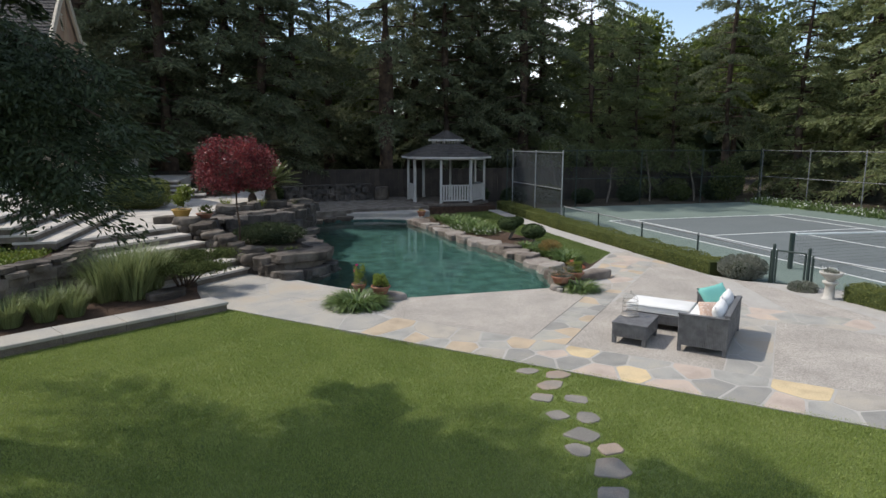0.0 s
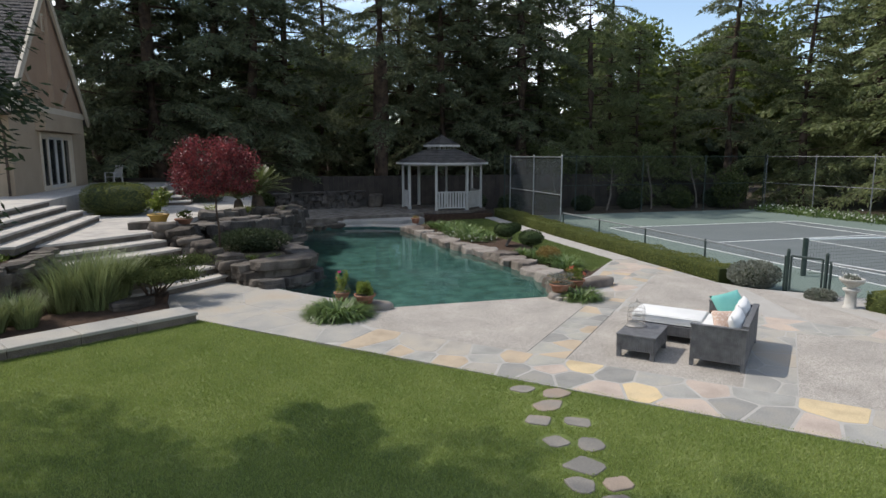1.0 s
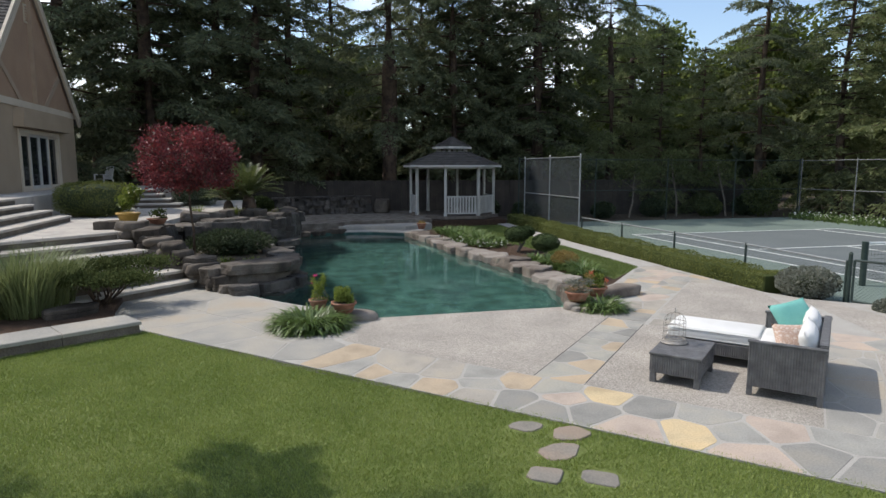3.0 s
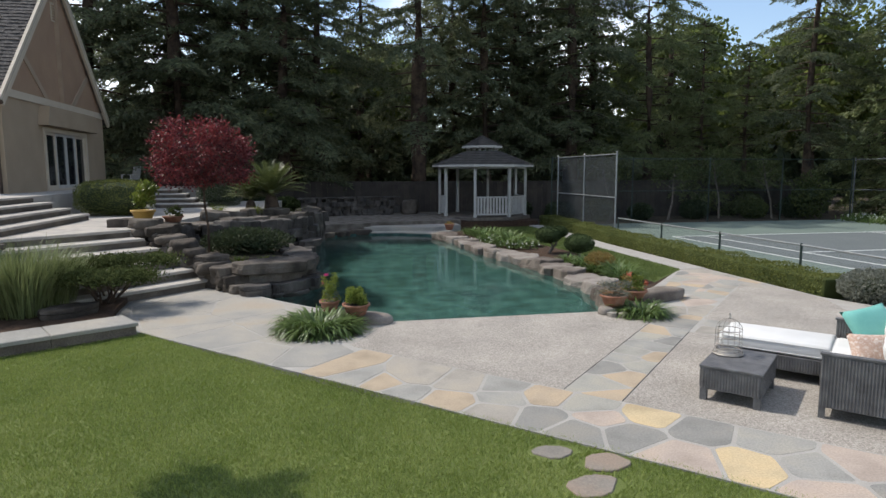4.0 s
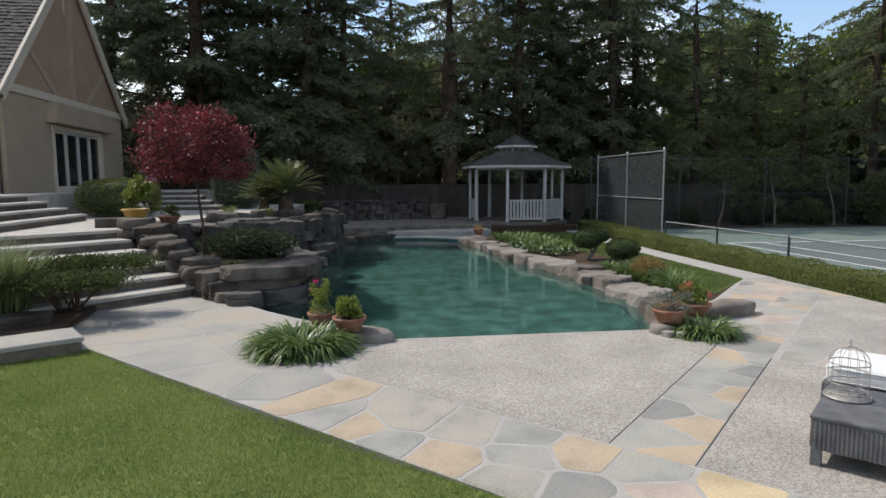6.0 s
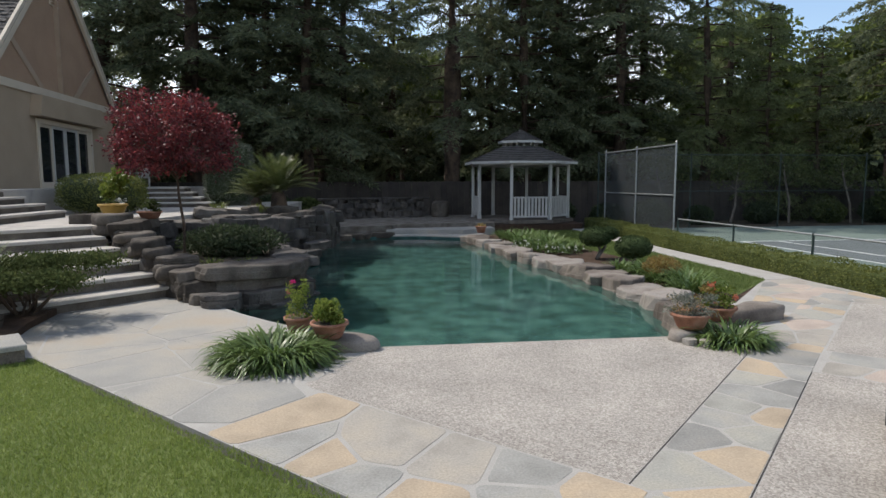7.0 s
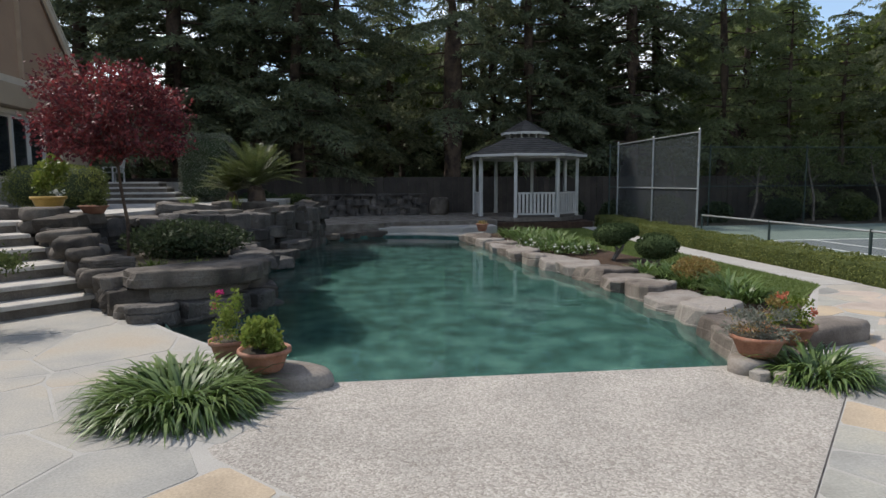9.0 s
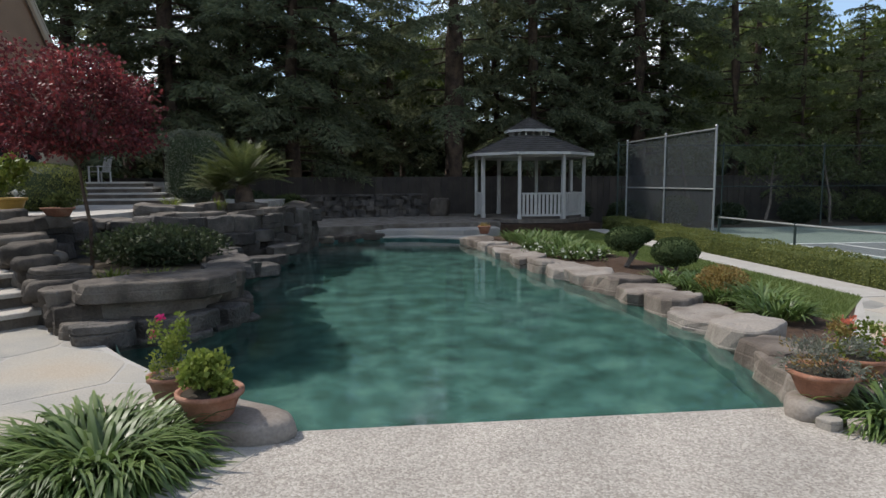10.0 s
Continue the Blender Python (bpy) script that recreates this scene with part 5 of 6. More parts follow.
for i in range(150):
    x = -14 + 0.302 * i
    if me is None:
        o = boxed("board", (0, 0, 0, 0.29, 0.025, 2.2), M["wood_dark"], fence)
        me = o.data
    else:
        o = new("board", me)
        o.parent = fence
    o.matrix_basis = pose(x, 24.35 + rr.uniform(-0.01, 0.01), GZ, 0, 0, 0)

# ---- plants ----


def ellipsoid_bush(name, label, cat, at, rx, ry, rz, material, n, leaf, seed, group="", flat=2.6, core=0.86, skin=0.12, twig=True, wood="bark"):
    """A clipped or loose bush: a dark twiggy core and a skin of leaves."""
    g = np.random.default_rng(seed)
    b = thing(name, label, cat, pose(*at), group)
    d = g.normal(0, 1, (n, 3))
    d /= np.linalg.norm(d, axis=1)[:, None]
    s = (np.abs(d) ** flat).sum(1) ** (1 / flat)
    u = d / s[:, None]
    rad = 1 - np.abs(g.normal(0, skin, (n, 1)))
    lump = np.array([1 + 0.07 * noise.noise(Vector(q) * 2.3 + Vector((seed, 0, 0))) for q in u])[:, None]
    p = u * rad * lump * np.array([rx, ry, rz]) + np.array([0, 0, rz])
    v, f = leaf_cloud(p, d + np.array([0, 0, 0.3]), leaf, leaf * 0.6, g, 0.7)
    np_mesh("foliage", v, f, material, b)["kind"] = "stuff"
    if core:
        bm = bmesh.new()
        bmesh.ops.create_icosphere(bm, subdivisions=3, radius=1)
        for w in bm.verts:
            c = w.co
            ss = (abs(c.x) ** flat + abs(c.y) ** flat + abs(c.z) ** flat) ** (1 / flat)
            k = core * (1 + 0.08 * noise.noise(c * 2.5 + Vector((seed, 1, 0)))) / ss
            w.co = Vector((c.x * k * rx, c.y * k * ry, c.z * k * rz + rz))
        part("core", bm, M["dark_leaf"], b)
    return b


def hedge_run(name, label, path, width, height, material, seed, dens=900, leaf=0.045):
    g = np.random.default_rng(seed)
    h = thing(name, label, "hedge")
    P, D = [], []
    bm = bmesh.new()
    for (x0, y0, z0), (x1, y1, z1) in zip(path, path[1:]):
        a, b = np.array([x0, y0, z0]), np.array([x1, y1, z1])
        t = (b - a)[:2] / np.linalg.norm((b - a)[:2])
        nrm = np.array([-t[1], t[0], 0])
        L = np.linalg.norm(b - a)
        n = int(dens * L * (width + 2 * height))
        s = g.uniform(0, 1, n)
        w = g.uniform(0, 1, n) * (width + 2 * height)
        off = np.where(w < height, -width / 2, np.where(w > height + width, width / 2, w - height - width / 2))
        z = np.where(w < height, w, np.where(w > height + width, width + 2 * height - w, height))
        wob = 0.04 * np.sin(s * L * 3.1 + seed) + 0.03 * np.sin(s * L * 7.7) + g.normal(0, 0.018, n)
        c = a + (b - a) * s[:, None] + nrm * (off * (1 + wob))[:, None] + np.array([0, 0, 1.0]) * (z * (1 + wob * 1.4))[:, None]
        d = np.where((w < height)[:, None], -nrm, np.where((w > height + width)[:, None], nrm, np.array([0, 0, 1.0])))
        P.append(c)
        D.append(d)
        m = Matrix.Translation((x0, y0, z0)) @ Matrix.Rotation(math.atan2(t[1], t[0]), 4, "Z")
        box(bm, 0, -width / 2 + 0.05, 0, L, width / 2 - 0.05, height - 0.05, 0.03, m)
    part("core", bm, M["box"], h)
    v, f = leaf_cloud(np.concatenate(P), np.concatenate(D), leaf, leaf * 0.6, g, 0.9)
    np_mesh("foliage", v, f, material, h)["kind"] = "stuff"
    return h


hedge_run("box_hedge", "low clipped yellow-green hedge along the court fence", [(9.25, 0.45, -0.1), (9.2, 5, -0.08), (9.28, 10, -0.06), (9.8, 18.6, -0.04)], 0.75, 0.47, M["hedge"], 3)
hedge_run("box_hedge", "low clipped green hedge beside the stone urn", [(10.15, -3.0, -0.1), (10.4, -6.0, -0.1), (10.6, -9.0, -0.1)], 0.8, 0.5, M["hedge"], 4)
ellipsoid_bush("clipped_bush", "large clipped box bush beside the house steps", "bush", (-7.75, 12.0, TZ), 1.15, 0.95, 0.58, M["hedge"], 12000, 0.05, 5, flat=3.4)
ellipsoid_bush("clipped_hedge", "tall clipped square hedge by the house steps", "hedge", (-5.3, 17.6, TZ), 0.9, 0.7, 1.2, M["pillar"], 14000, 0.06, 6, flat=7)
ellipsoid_bush("lavender_bush", "grey-green rounded lavender bush at the gate", "bush", (9.5, -0.15, -0.1), 0.68, 0.6, 0.36, M["grey_leaf"], 6000, 0.06, 7, flat=2.1, core=0.5, skin=0.28)
ellipsoid_bush("lavender_bush", "small grey lavender bush beside the urn", "bush", (9.75, -1.95, -0.1), 0.36, 0.32, 0.17, M["grey_leaf"], 2000, 0.05, 8, flat=2.1, core=0.45, skin=0.28)
ellipsoid_bush("dark_shrub", "dark glossy shrub in the rock planter", "bush", (-3.0, 6.5, 0.38), 1.2, 0.75, 0.36, M["dark_leaf"], 5200, 0.075, 9, flat=2.0, core=0.55, skin=0.34)
for i, (x, y, s) in enumerate(((-8.5, 24.0, 0.8), (-6.4, 22.9, 0.9), (-4.4, 22.4, 0.8), (-2.9, 22.6, 0.7), (9.6, 23.0, 0.8), (11.6, 21.4, 0.7), (14, 21.7, 0.8), (16.4, 21.5, 0.6), (20, 21.9, 0.7), (23.6, 21.6, 0.7), (26.4, 21.6, 0.8))):
    ellipsoid_bush("understorey_shrub", "dark loose shrub in the shade of the trees", "bush", (x, y, GZ + (0 if x > 4 else 0.35)), s * 1.2, s, s * 0.8, M["dark_leaf"] if i % 3 else M["box"], 3500, 0.13, 20 + i, "shrubs under the trees", flat=2, core=0.7, skin=0.25)
ellipsoid_bush("flowering_shrub", "pale flowering shrub behind the court fence", "bush", (26.6, 20.6, GZ), 1.2, 1.0, 1.4, M["box"], 2600, 0.16, 41, flat=2, core=0.35, skin=0.4)


def red_tree(x, y, z):
    g = np.random.default_rng(31)
    t = thing("red_plum_tree", "small round-headed tree with dark red leaves", "tree", pose(x, y, z))
    bm = bmesh.new()
    pts = [Vector((0, 0, 0)), Vector((0.02, -0.02, 0.7)), Vector((-0.03, -0.1, 1.3)), Vector((-0.02, -0.2, 1.75))]
    for i in range(3):
        rod(bm, pts[i], pts[i + 1], 0.034 - 0.004 * i, 0.030 - 0.004 * i, 8)
    for k in range(9):
        a = k * 0.7
        rod(bm, pts[3] - Vector((0, 0, 0.05 * (k % 3))), (0.75 * math.cos(a), -0.45 + 0.75 * math.sin(a), 2.1 + 0.28 * (k % 3)), 0.022, 0.008, 6)
    part("trunk", bm, M["bark"], t)
    cl = 330
    d = g.normal(0, 1, (cl, 3))
    d /= np.linalg.norm(d, axis=1)[:, None]
    s = (np.abs(d) ** 3.6).sum(1) ** (1 / 3.6)
    lump = np.array([1 + 0.22 * noise.noise(Vector(q) * 2.2 + Vector((7, 3, 1))) for q in d])[:, None]
    c = d / s[:, None] * lump * np.array([1.03, 1.0, 0.86]) * (g.uniform(0.12, 1, (cl, 1)) ** 0.4)
    c[:, 2] = np.where(c[:, 2] < 0, c[:, 2] * 0.72, c[:, 2])
    bt = bmesh.new()
    for q in c[:110]:
        rod(bt, (0, -0.22 + 0.2 * q[1], 1.78 + 0.1 * abs(q[2])), (q[0], q[1] - 0.45, q[2] + 2.45), 0.011, 0.003, 4)
    part("branchwork", bt, M["bark_grey"], t)["kind"] = "stuff"
    k = 42
    p = np.repeat(c, k, 0) + g.normal(0, 1, (cl * k, 3)) * np.array([0.1, 0.1, 0.075]) + np.array([0, -0.45, 2.45])
    v, f = leaf_cloud(p, np.repeat(d, k, 0) + np.array([0, 0, -0.3]), 0.066, 0.045, g, 0.8)
    np_mesh("crown", v, f, M["red"], t, "dark red leaves")["kind"] = "stuff"


red_tree(-3.9, 6.1, 0.42)


def cycad(x, y, z, s, seed):
    g = np.random.default_rng(seed)
    c = thing("sago_palm", "spreading sago palm with stiff arching fronds", "palm", pose(x, y, z))
    bm = bmesh.new()
    lathe(bm, [(0.2 * s, 0), (0.24 * s, 0.2 * s), (0.2 * s, 0.45 * s), (0.12 * s, 0.6 * s)], 14)
    for v in bm.verts:
        v.co *= 1 + 0.12 * noise.noise(v.co * 14)
    part("trunk", bm, M["bark"], c)
    for k in range(54):
        a = k * 2.399
        e = 0.5 + 0.9 * (k / 54)
        L = s * g.uniform(1.1, 1.4)
        ch = []
        segs = 14
        pts = []
        p = np.array([0, 0, 0.55 * s])
        ang = e
        for i in range(segs + 1):
            pts.append(p.copy())
            p = p + np.array([math.cos(a) * math.cos(ang), math.sin(a) * math.cos(ang), math.sin(ang)]) * L / segs
            ang -= 0.036 + 0.03 * (1 - k / 54)
        side = np.array([-math.sin(a), math.cos(a), 0])
        vs, fs = [], []
        for i in range(2, segs):
            fw = pts[i + 1] - pts[i]
            fw /= np.linalg.norm(fw)
            upv = np.cross(side, fw)
            for half in (0.0, 0.33, 0.66):
                b = pts[i] + (pts[i + 1] - pts[i]) * half
                ll = 0.24 * s * math.sin(math.pi * (i + half) / (segs + 1)) ** 0.6
                for sg in (-1, 1):
                    tip = b + side * sg * ll * 0.8 + fw * ll * 0.55 + upv * (-ll * 0.25)
                    q = len(vs)
                    vs += [b - fw * 0.014 * s, b + fw * 0.014 * s, tip]
                    fs.append((q, q + 1, q + 2) if sg > 0 else (q + 1, q, q + 2))
        for i in range(segs):
            q = len(vs)
            vs += [pts[i] - side * 0.012, pts[i] + side * 0.012, pts[i + 1]]
            fs.append((q, q + 1, q + 2))
        np_mesh("frond", np.array(vs), np.array(fs), M["cycad"], c)


cycad(-2.85, 13.0, 1.05, 1.12, 61)
cycad(-3.6, 13.3, 1.05, 0.8, 62)


def strap_clump(name, label, at, n, spread, length, width, material, seed, arch=0.9, upright=0.3, cat="plant", group=""):
    g = np.random.default_rng(seed)
    c = thing(name, label, cat, pose(*at), group)
    k = 14 if n > 400 else 5
    for i in range(k):
        v, f = blades(g, n // k, (0, 0, 0), spread, length, width, arch, upright, 5)
        np_mesh("leaf_tuft", v, f, material, c)["kind"] = "stuff"
    return c


strap_clump("agapanthus", "dense clump of glossy strap-leaved agapanthus on the patio", (-1.17, -0.34, 0), 1200, 0.43, 0.54, 0.03, M["strap"], 71, 2.0, 0.0)
strap_clump("agapanthus", "small clump of glossy strap-leaved agapanthus by the pots", (4.42, -0.38, 0), 500, 0.30, 0.45, 0.028, M["strap"], 72, 1.9, 0.0)
BEDS = [(5.75, 2.9, 0.5), (5.95, 3.5, 0.55), (5.65, 4.0, 0.45), (5.75, 4.7, 0.5), (6.0, 5.2, 0.45), (5.55, 5.6, 0.4), (5.0, 10.0, 0.5), (5.5, 10.6, 0.6), (4.9, 11.3, 0.6), (5.6, 11.9, 0.6), (5.0, 12.6, 0.65), (5.6, 13.3, 0.6), (4.9, 13.9, 0.55), (5.3, 9.4, 0.5), (5.9, 9.9, 0.45)]
for i, (x, y, s) in enumerate(BEDS):
    strap_clump("agapanthus", "clump of strap-leaved agapanthus in the pool bed", (x, y, 0.02), int(230 * s / 0.5), s * 0.6, s * 0.85, 0.035, M["strap"], 80 + i, 1.6, 0.1, "plant", "agapanthus beside the pool")
for i, (x, y) in enumerate(((4.85, 9.7), (4.7, 10.4), (5.1, 9.0), (4.75, 11.0), (5.4, 8.9))):
    g = np.random.default_rng(120 + i)
    c = thing("white_daisies", "patch of small white flowers in the pool bed", "flowers", pose(x, y, 0.03), "white flowers beside the pool")
    n = 18
    p = g.normal(0, 1, (n, 3)) * np.array([0.3, 0.3, 0.04]) + np.array([0, 0, 0.16])
    v, f = leaf_cloud(p, np.tile([0, 0, 1.0], (n, 1)), 0.06, 0.05, g, 0.8)
    np_mesh("petals", v, f, M["white_petal"], c)["kind"] = "stuff"
    p = g.normal(0, 1, (n * 6, 3)) * np.array([0.28, 0.25, 0.04]) + np.array([0, 0, 0.08])
    v, f = leaf_cloud(p, np.tile([0, 0, 1.0], (n * 6, 1)), 0.08, 0.03, g, 0.9)
    np_mesh("leaves", v, f, M["strap"], c)["kind"] = "stuff"
ellipsoid_bush("russet_shrub", "russet and yellow loose shrub in the pool bed", "bush", (5.85, 4.35, 0.02), 0.4, 0.35, 0.25, M["russet"], 1800, 0.05, 90, flat=2, core=0, skin=0.35)
# iris-like grass by the kerb
IRIS = [(-5.85, 1.75, 0.95), (-6.1, 1.25, 1.0), (-6.45, 1.65, 1.05), (-6.2, 2.2, 0.95), (-6.65, 1.15, 0.85), (-6.95, -0.05, 0.5), (-7.4, -0.3, 0.52), (-7.2, 0.35, 0.55), (-7.9, -0.6, 0.5), (-8.1, 0.0, 0.5), (-8.6, -1.0, 0.5)]
for i, (x, y, s) in enumerate(IRIS):
    strap_clump("iris_clump", "upright clump of long narrow iris leaves in the bed", (x, y, 0.08), 420, 0.36 * s, 1.25 * s, 0.017, M["iris"], 130 + i, 0.75, 0.72, "plant", "iris clumps behind the kerb")


def twisted_shrub(x, y, z, s):
    """An open shrub with twisting bare stems under flat pads of leaves."""
    g = np.random.default_rng(150)
    c = thing("cloud_shrub", "open shrub with twisted bare stems and flat leaf pads", "bush", pose(x, y, z))
    P, D = [], []
    for k in range(13):
        bm = bmesh.new()
        a = k * 2.399
        r = s * (0.25 + 0.45 * ((k * 0.37) % 1))
        p0 = Vector((0.12 * math.cos(a), 0.12 * math.sin(a), 0))
        p1 = Vector((0.6 * r * math.cos(a + 0.5), 0.6 * r * math.sin(a + 0.5), 0.28 * s))
        p2 = Vector((1.25 * r * math.cos(a), 1.25 * r * math.sin(a), s * (0.5 + 0.2 * ((k * 0.61) % 1))))
        tube(bm, [p0, p1, p2], [0.022, 0.016, 0.007], 6)
        part("stem", bm, M["bark"], c)
        n = 1500
        q = g.normal(0, 1, (n, 3)) * np.array([0.15, 0.15, 0.055]) * s + np.array(p2)
        P.append(q)
        D.append(np.tile([0, 0, 1.0], (n, 1)))
    v, f = leaf_cloud(np.concatenate(P), np.concatenate(D), 0.055, 0.03, g, 0.9)
    np_mesh("foliage", v, f, M["box"], c)["kind"] = "stuff"


twisted_shrub(-5.1, 2.2, 0.08, 1.12)


def topiary(x, y, z, pads, seed, lean):
    g = np.random.default_rng(seed)
    c = thing("topiary_pine", "small bonsai-like clipped tree with leaf pads on bent stems", "tree", pose(x, y, z))
    bm = bmesh.new()
    for px, py, pz, r in pads:
        rod(bm, (0, 0, 0), (px * 0.3 + lean, py * 0.3, pz * 0.5), 0.05, 0.035, 7)
        rod(bm, (px * 0.3 + lean, py * 0.3, pz * 0.5), (px, py, pz), 0.035, 0.015, 7)
    part("trunk", bm, M["bark_grey"], c)
    for px, py, pz, r in pads:
        n = 2600
        d = g.normal(0, 1, (n, 3))
        d /= np.linalg.norm(d, axis=1)[:, None]
        p = d * np.array([r, r, r * 0.62]) * (1 - np.abs(g.normal(0, 0.1, (n, 1)))) + np.array([px, py, pz + r * 0.3])
        v, f = leaf_cloud(p, d, 0.05, 0.025, g, 0.7)
        pad = np_mesh("leaf_pad", v, f, M["pine_pad"], c)
        pad["kind"] = "stuff"
        core = bmesh.new()
        bmesh.ops.create_icosphere(core, subdivisions=2, radius=0.86 * r)
        for w in core.verts:
            w.co = Vector((px + w.co.x, py + w.co.y, pz + r * 0.3 + w.co.z * 0.62))
        part("core", core, M["pine_pad"], pad)


topiary(5.85, 7.9, 0.0, [(0.0, 0.1, 0.45, 0.42), (0.45, 0.35, 0.55, 0.28)], 160, 0.12)
topiary(6.4, 6.9, 0.0, [(0.0, 0.0, 0.28, 0.45)], 161, 0.05)

# bed soil, grass strip and side path on the court side of the pool
slab("flower_bed_soil", [(4.2, 0.2), (4.6, 0.9), (4.75, 2.0), (4.9, 3.4), (4.92, 4.9), (4.7, 6.4), (4.3, 7.6), (4.15, 9.0), (4.05, 11.0), (3.8, 13.6), (3.6, 14.5), (5.2, 16.4), (8.6, 17.4), (8.4, 10), (8.0, 4.1), (6.0, 1.95), (5.0, 0.9)], -0.15, -0.01, M["mulch"])["kind"] = "structure"
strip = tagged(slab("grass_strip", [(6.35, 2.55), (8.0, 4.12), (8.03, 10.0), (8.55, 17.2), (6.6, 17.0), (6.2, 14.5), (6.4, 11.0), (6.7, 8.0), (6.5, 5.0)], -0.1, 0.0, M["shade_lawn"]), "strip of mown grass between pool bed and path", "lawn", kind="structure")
tagged(slab("side_path", [(8.0, 4.12), (8.78, 4.12), (8.82, 10.0), (9.3, 18.0), (8.7, 18.0), (8.03, 10.0)], -0.1, 0.004, M["mortar"]), "narrow pale concrete path beside the hedge", "path", kind="structure")

# flowers along the court's far side
g = np.random.default_rng(170)
fl = thing("flower_border", "border of low plants with white and pink flowers", "flower bed")
n = 9000
p = np.stack([g.normal(27.2, 0.35, n), g.uniform(2, 18.6, n), np.abs(g.normal(0.05, 0.16, n)) + COURT_Z], 1)
v, f = leaf_cloud(p, np.tile([0, 0, 1.0], (n, 1)), 0.16, 0.06, g, 0.8)
np_mesh("leaves", v, f, M["strap"], fl)["kind"] = "stuff"
n = 500
p = np.stack([g.normal(27.1, 0.35, n), g.uniform(2, 18.6, n), np.abs(g.normal(0.25, 0.1, n)) + COURT_Z], 1)
v, f = leaf_cloud(p, np.tile([0, 0, 1.0], (n, 1)), 0.1, 0.1, g, 0.8)
np_mesh("petals", v, f, M["white_petal"], fl)["kind"] = "stuff"
n = 16000
gc = thing("groundcover", "yellow-green groundcover in the raised bed", "plant")
p = np.stack([g.uniform(-11.5, -8.0, n), g.uniform(-1.0, 3.5, n), np.abs(g.normal(1.06, 0.05, n))], 1)
p = p[(p[:, 1] - 0.15) > (p[:, 0] + 8.45) * 1.5 + 0.55]
v, f = leaf_cloud(p, np.tile([0, 0, 1.0], (len(p), 1)), 0.09, 0.05, g, 0.8)
np_mesh("leaves", v, f, M["lime"], gc)["kind"] = "stuff"

# ---- pots ----


def pot(name, label, at, r, h, material, seed):
    p = thing(name, label, "plant pot", pose(*at))
    bm = bmesh.new()
    lathe(bm, [(r * 0.62, 0), (r * 0.7, h * 0.1), (r * 0.93, h * 0.75), (r * 0.95, h * 0.8), (r * 1.06, h * 0.82), (r * 1.06, h), (r * 0.94, h), (r * 0.9, h * 0.88), (0.0, h * 0.86)], 28)
    part("body", bm, material, p)
    bm = bmesh.new()
    bmesh.ops.create_circle(bm, cap_ends=True, segments=20, radius=r * 0.9)
    bmesh.ops.translate(bm, vec=(0, 0, h * 0.89), verts=bm.verts)
    part("soil", bm, M["soil"], p)
    return p


def pot_plant(p, seed, specs, base):
    g = np.random.default_rng(seed)
    for name, n, c, sp, leaf, wid, mat_key in specs:
        tuft = np.clip(g.normal(0, 0.95, (11, 3)), -1.5, 1.5)
        q = tuft[g.integers(0, 11, n)] + np.clip(g.normal(0, 0.42, (n, 3)), -0.9, 0.9)
        q = q * np.array(sp) * 0.6 + np.array(c) + np.array([0, 0, base])
        q[:, 2] = np.maximum(q[:, 2], base + 0.01)
        d = q - np.array([0, 0, base])
        v, f = leaf_cloud(q, d / (np.linalg.norm(d, axis=1)[:, None] + 1e-6), leaf, wid, g, 0.7)
        np_mesh(name, v, f, M[mat_key], p)["kind"] = "stuff"


o = tagged(part("pool_rock", stone_shape(rr, 1.15, 0.6, 0.2, 0.12, 4, 0.2, True), M["coping"]), "flat rock holding flower pots at the pool corner", "rock")
o.matrix_basis = pose(-0.5, 0.12, -0.06, 0, 0, -42)
o = tagged(part("pool_rock", stone_shape(rr, 0.52, 0.42, 0.17, 0.12, 4, 0.2, True), M["coping"]), "small flat rock under a flower pot", "rock")
o.matrix_basis = pose(3.95, -0.12, -0.05, 0, 0, 10)
for x, y, s in ((3.85, -0.42, 0.2), (4.0, -0.5, 0.17)):
    o = tagged(part("broken_stone", stone_shape(rr, s, s * 0.8, 0.08, 0.2), M["flag"]), "small loose stone on the patio", "stone")
    o.matrix_basis = pose(x, y, -0.005, 0, 0, 30)
o = tagged(part("long_rock", stone_shape(rr, 1.5, 0.48, 0.27, 0.16, 4, 0.15, True), M["coping"]), "long smooth brown boulder at the pool corner", "rock")
o.matrix_basis = pose(5.35, 0.72, -0.06, 0, 0, 8)
p1 = pot("flower_pot", "terracotta pot of leggy pink geraniums", (-1.0, 0.56, 0.08), 0.17, 0.21, M["terracotta"], 1)
pot_plant(p1, 201, [("leaves", 900, (0.02, 0.0, 0.22), (0.12, 0.12, 0.22), 0.032, 0.028, "geranium"), ("dry_leaves", 220, (0.03, -0.02, 0.1), (0.12, 0.12, 0.1), 0.03, 0.012, "grey_leaf"), ("petals", 26, (-0.05, 0.0, 0.47), (0.035, 0.035, 0.035), 0.03, 0.028, "pink"), ("petals", 18, (-0.1, -0.02, 0.36), (0.03, 0.03, 0.03), 0.03, 0.028, "pink")], 0.18)
p2 = pot("flower_pot", "wide terracotta pot of bright green geranium leaves", (-0.57, 0.02, 0.13), 0.22, 0.2, M["terracotta"], 2)
pot_plant(p2, 202, [("leaves", 1500, (-0.04, 0, 0.12), (0.15, 0.15, 0.13), 0.042, 0.04, "geranium")], 0.17)
p3 = pot("flower_pot", "wide terracotta bowl of grey succulents", (4.0, -0.12, 0.13), 0.24, 0.2, M["terracotta"], 3)
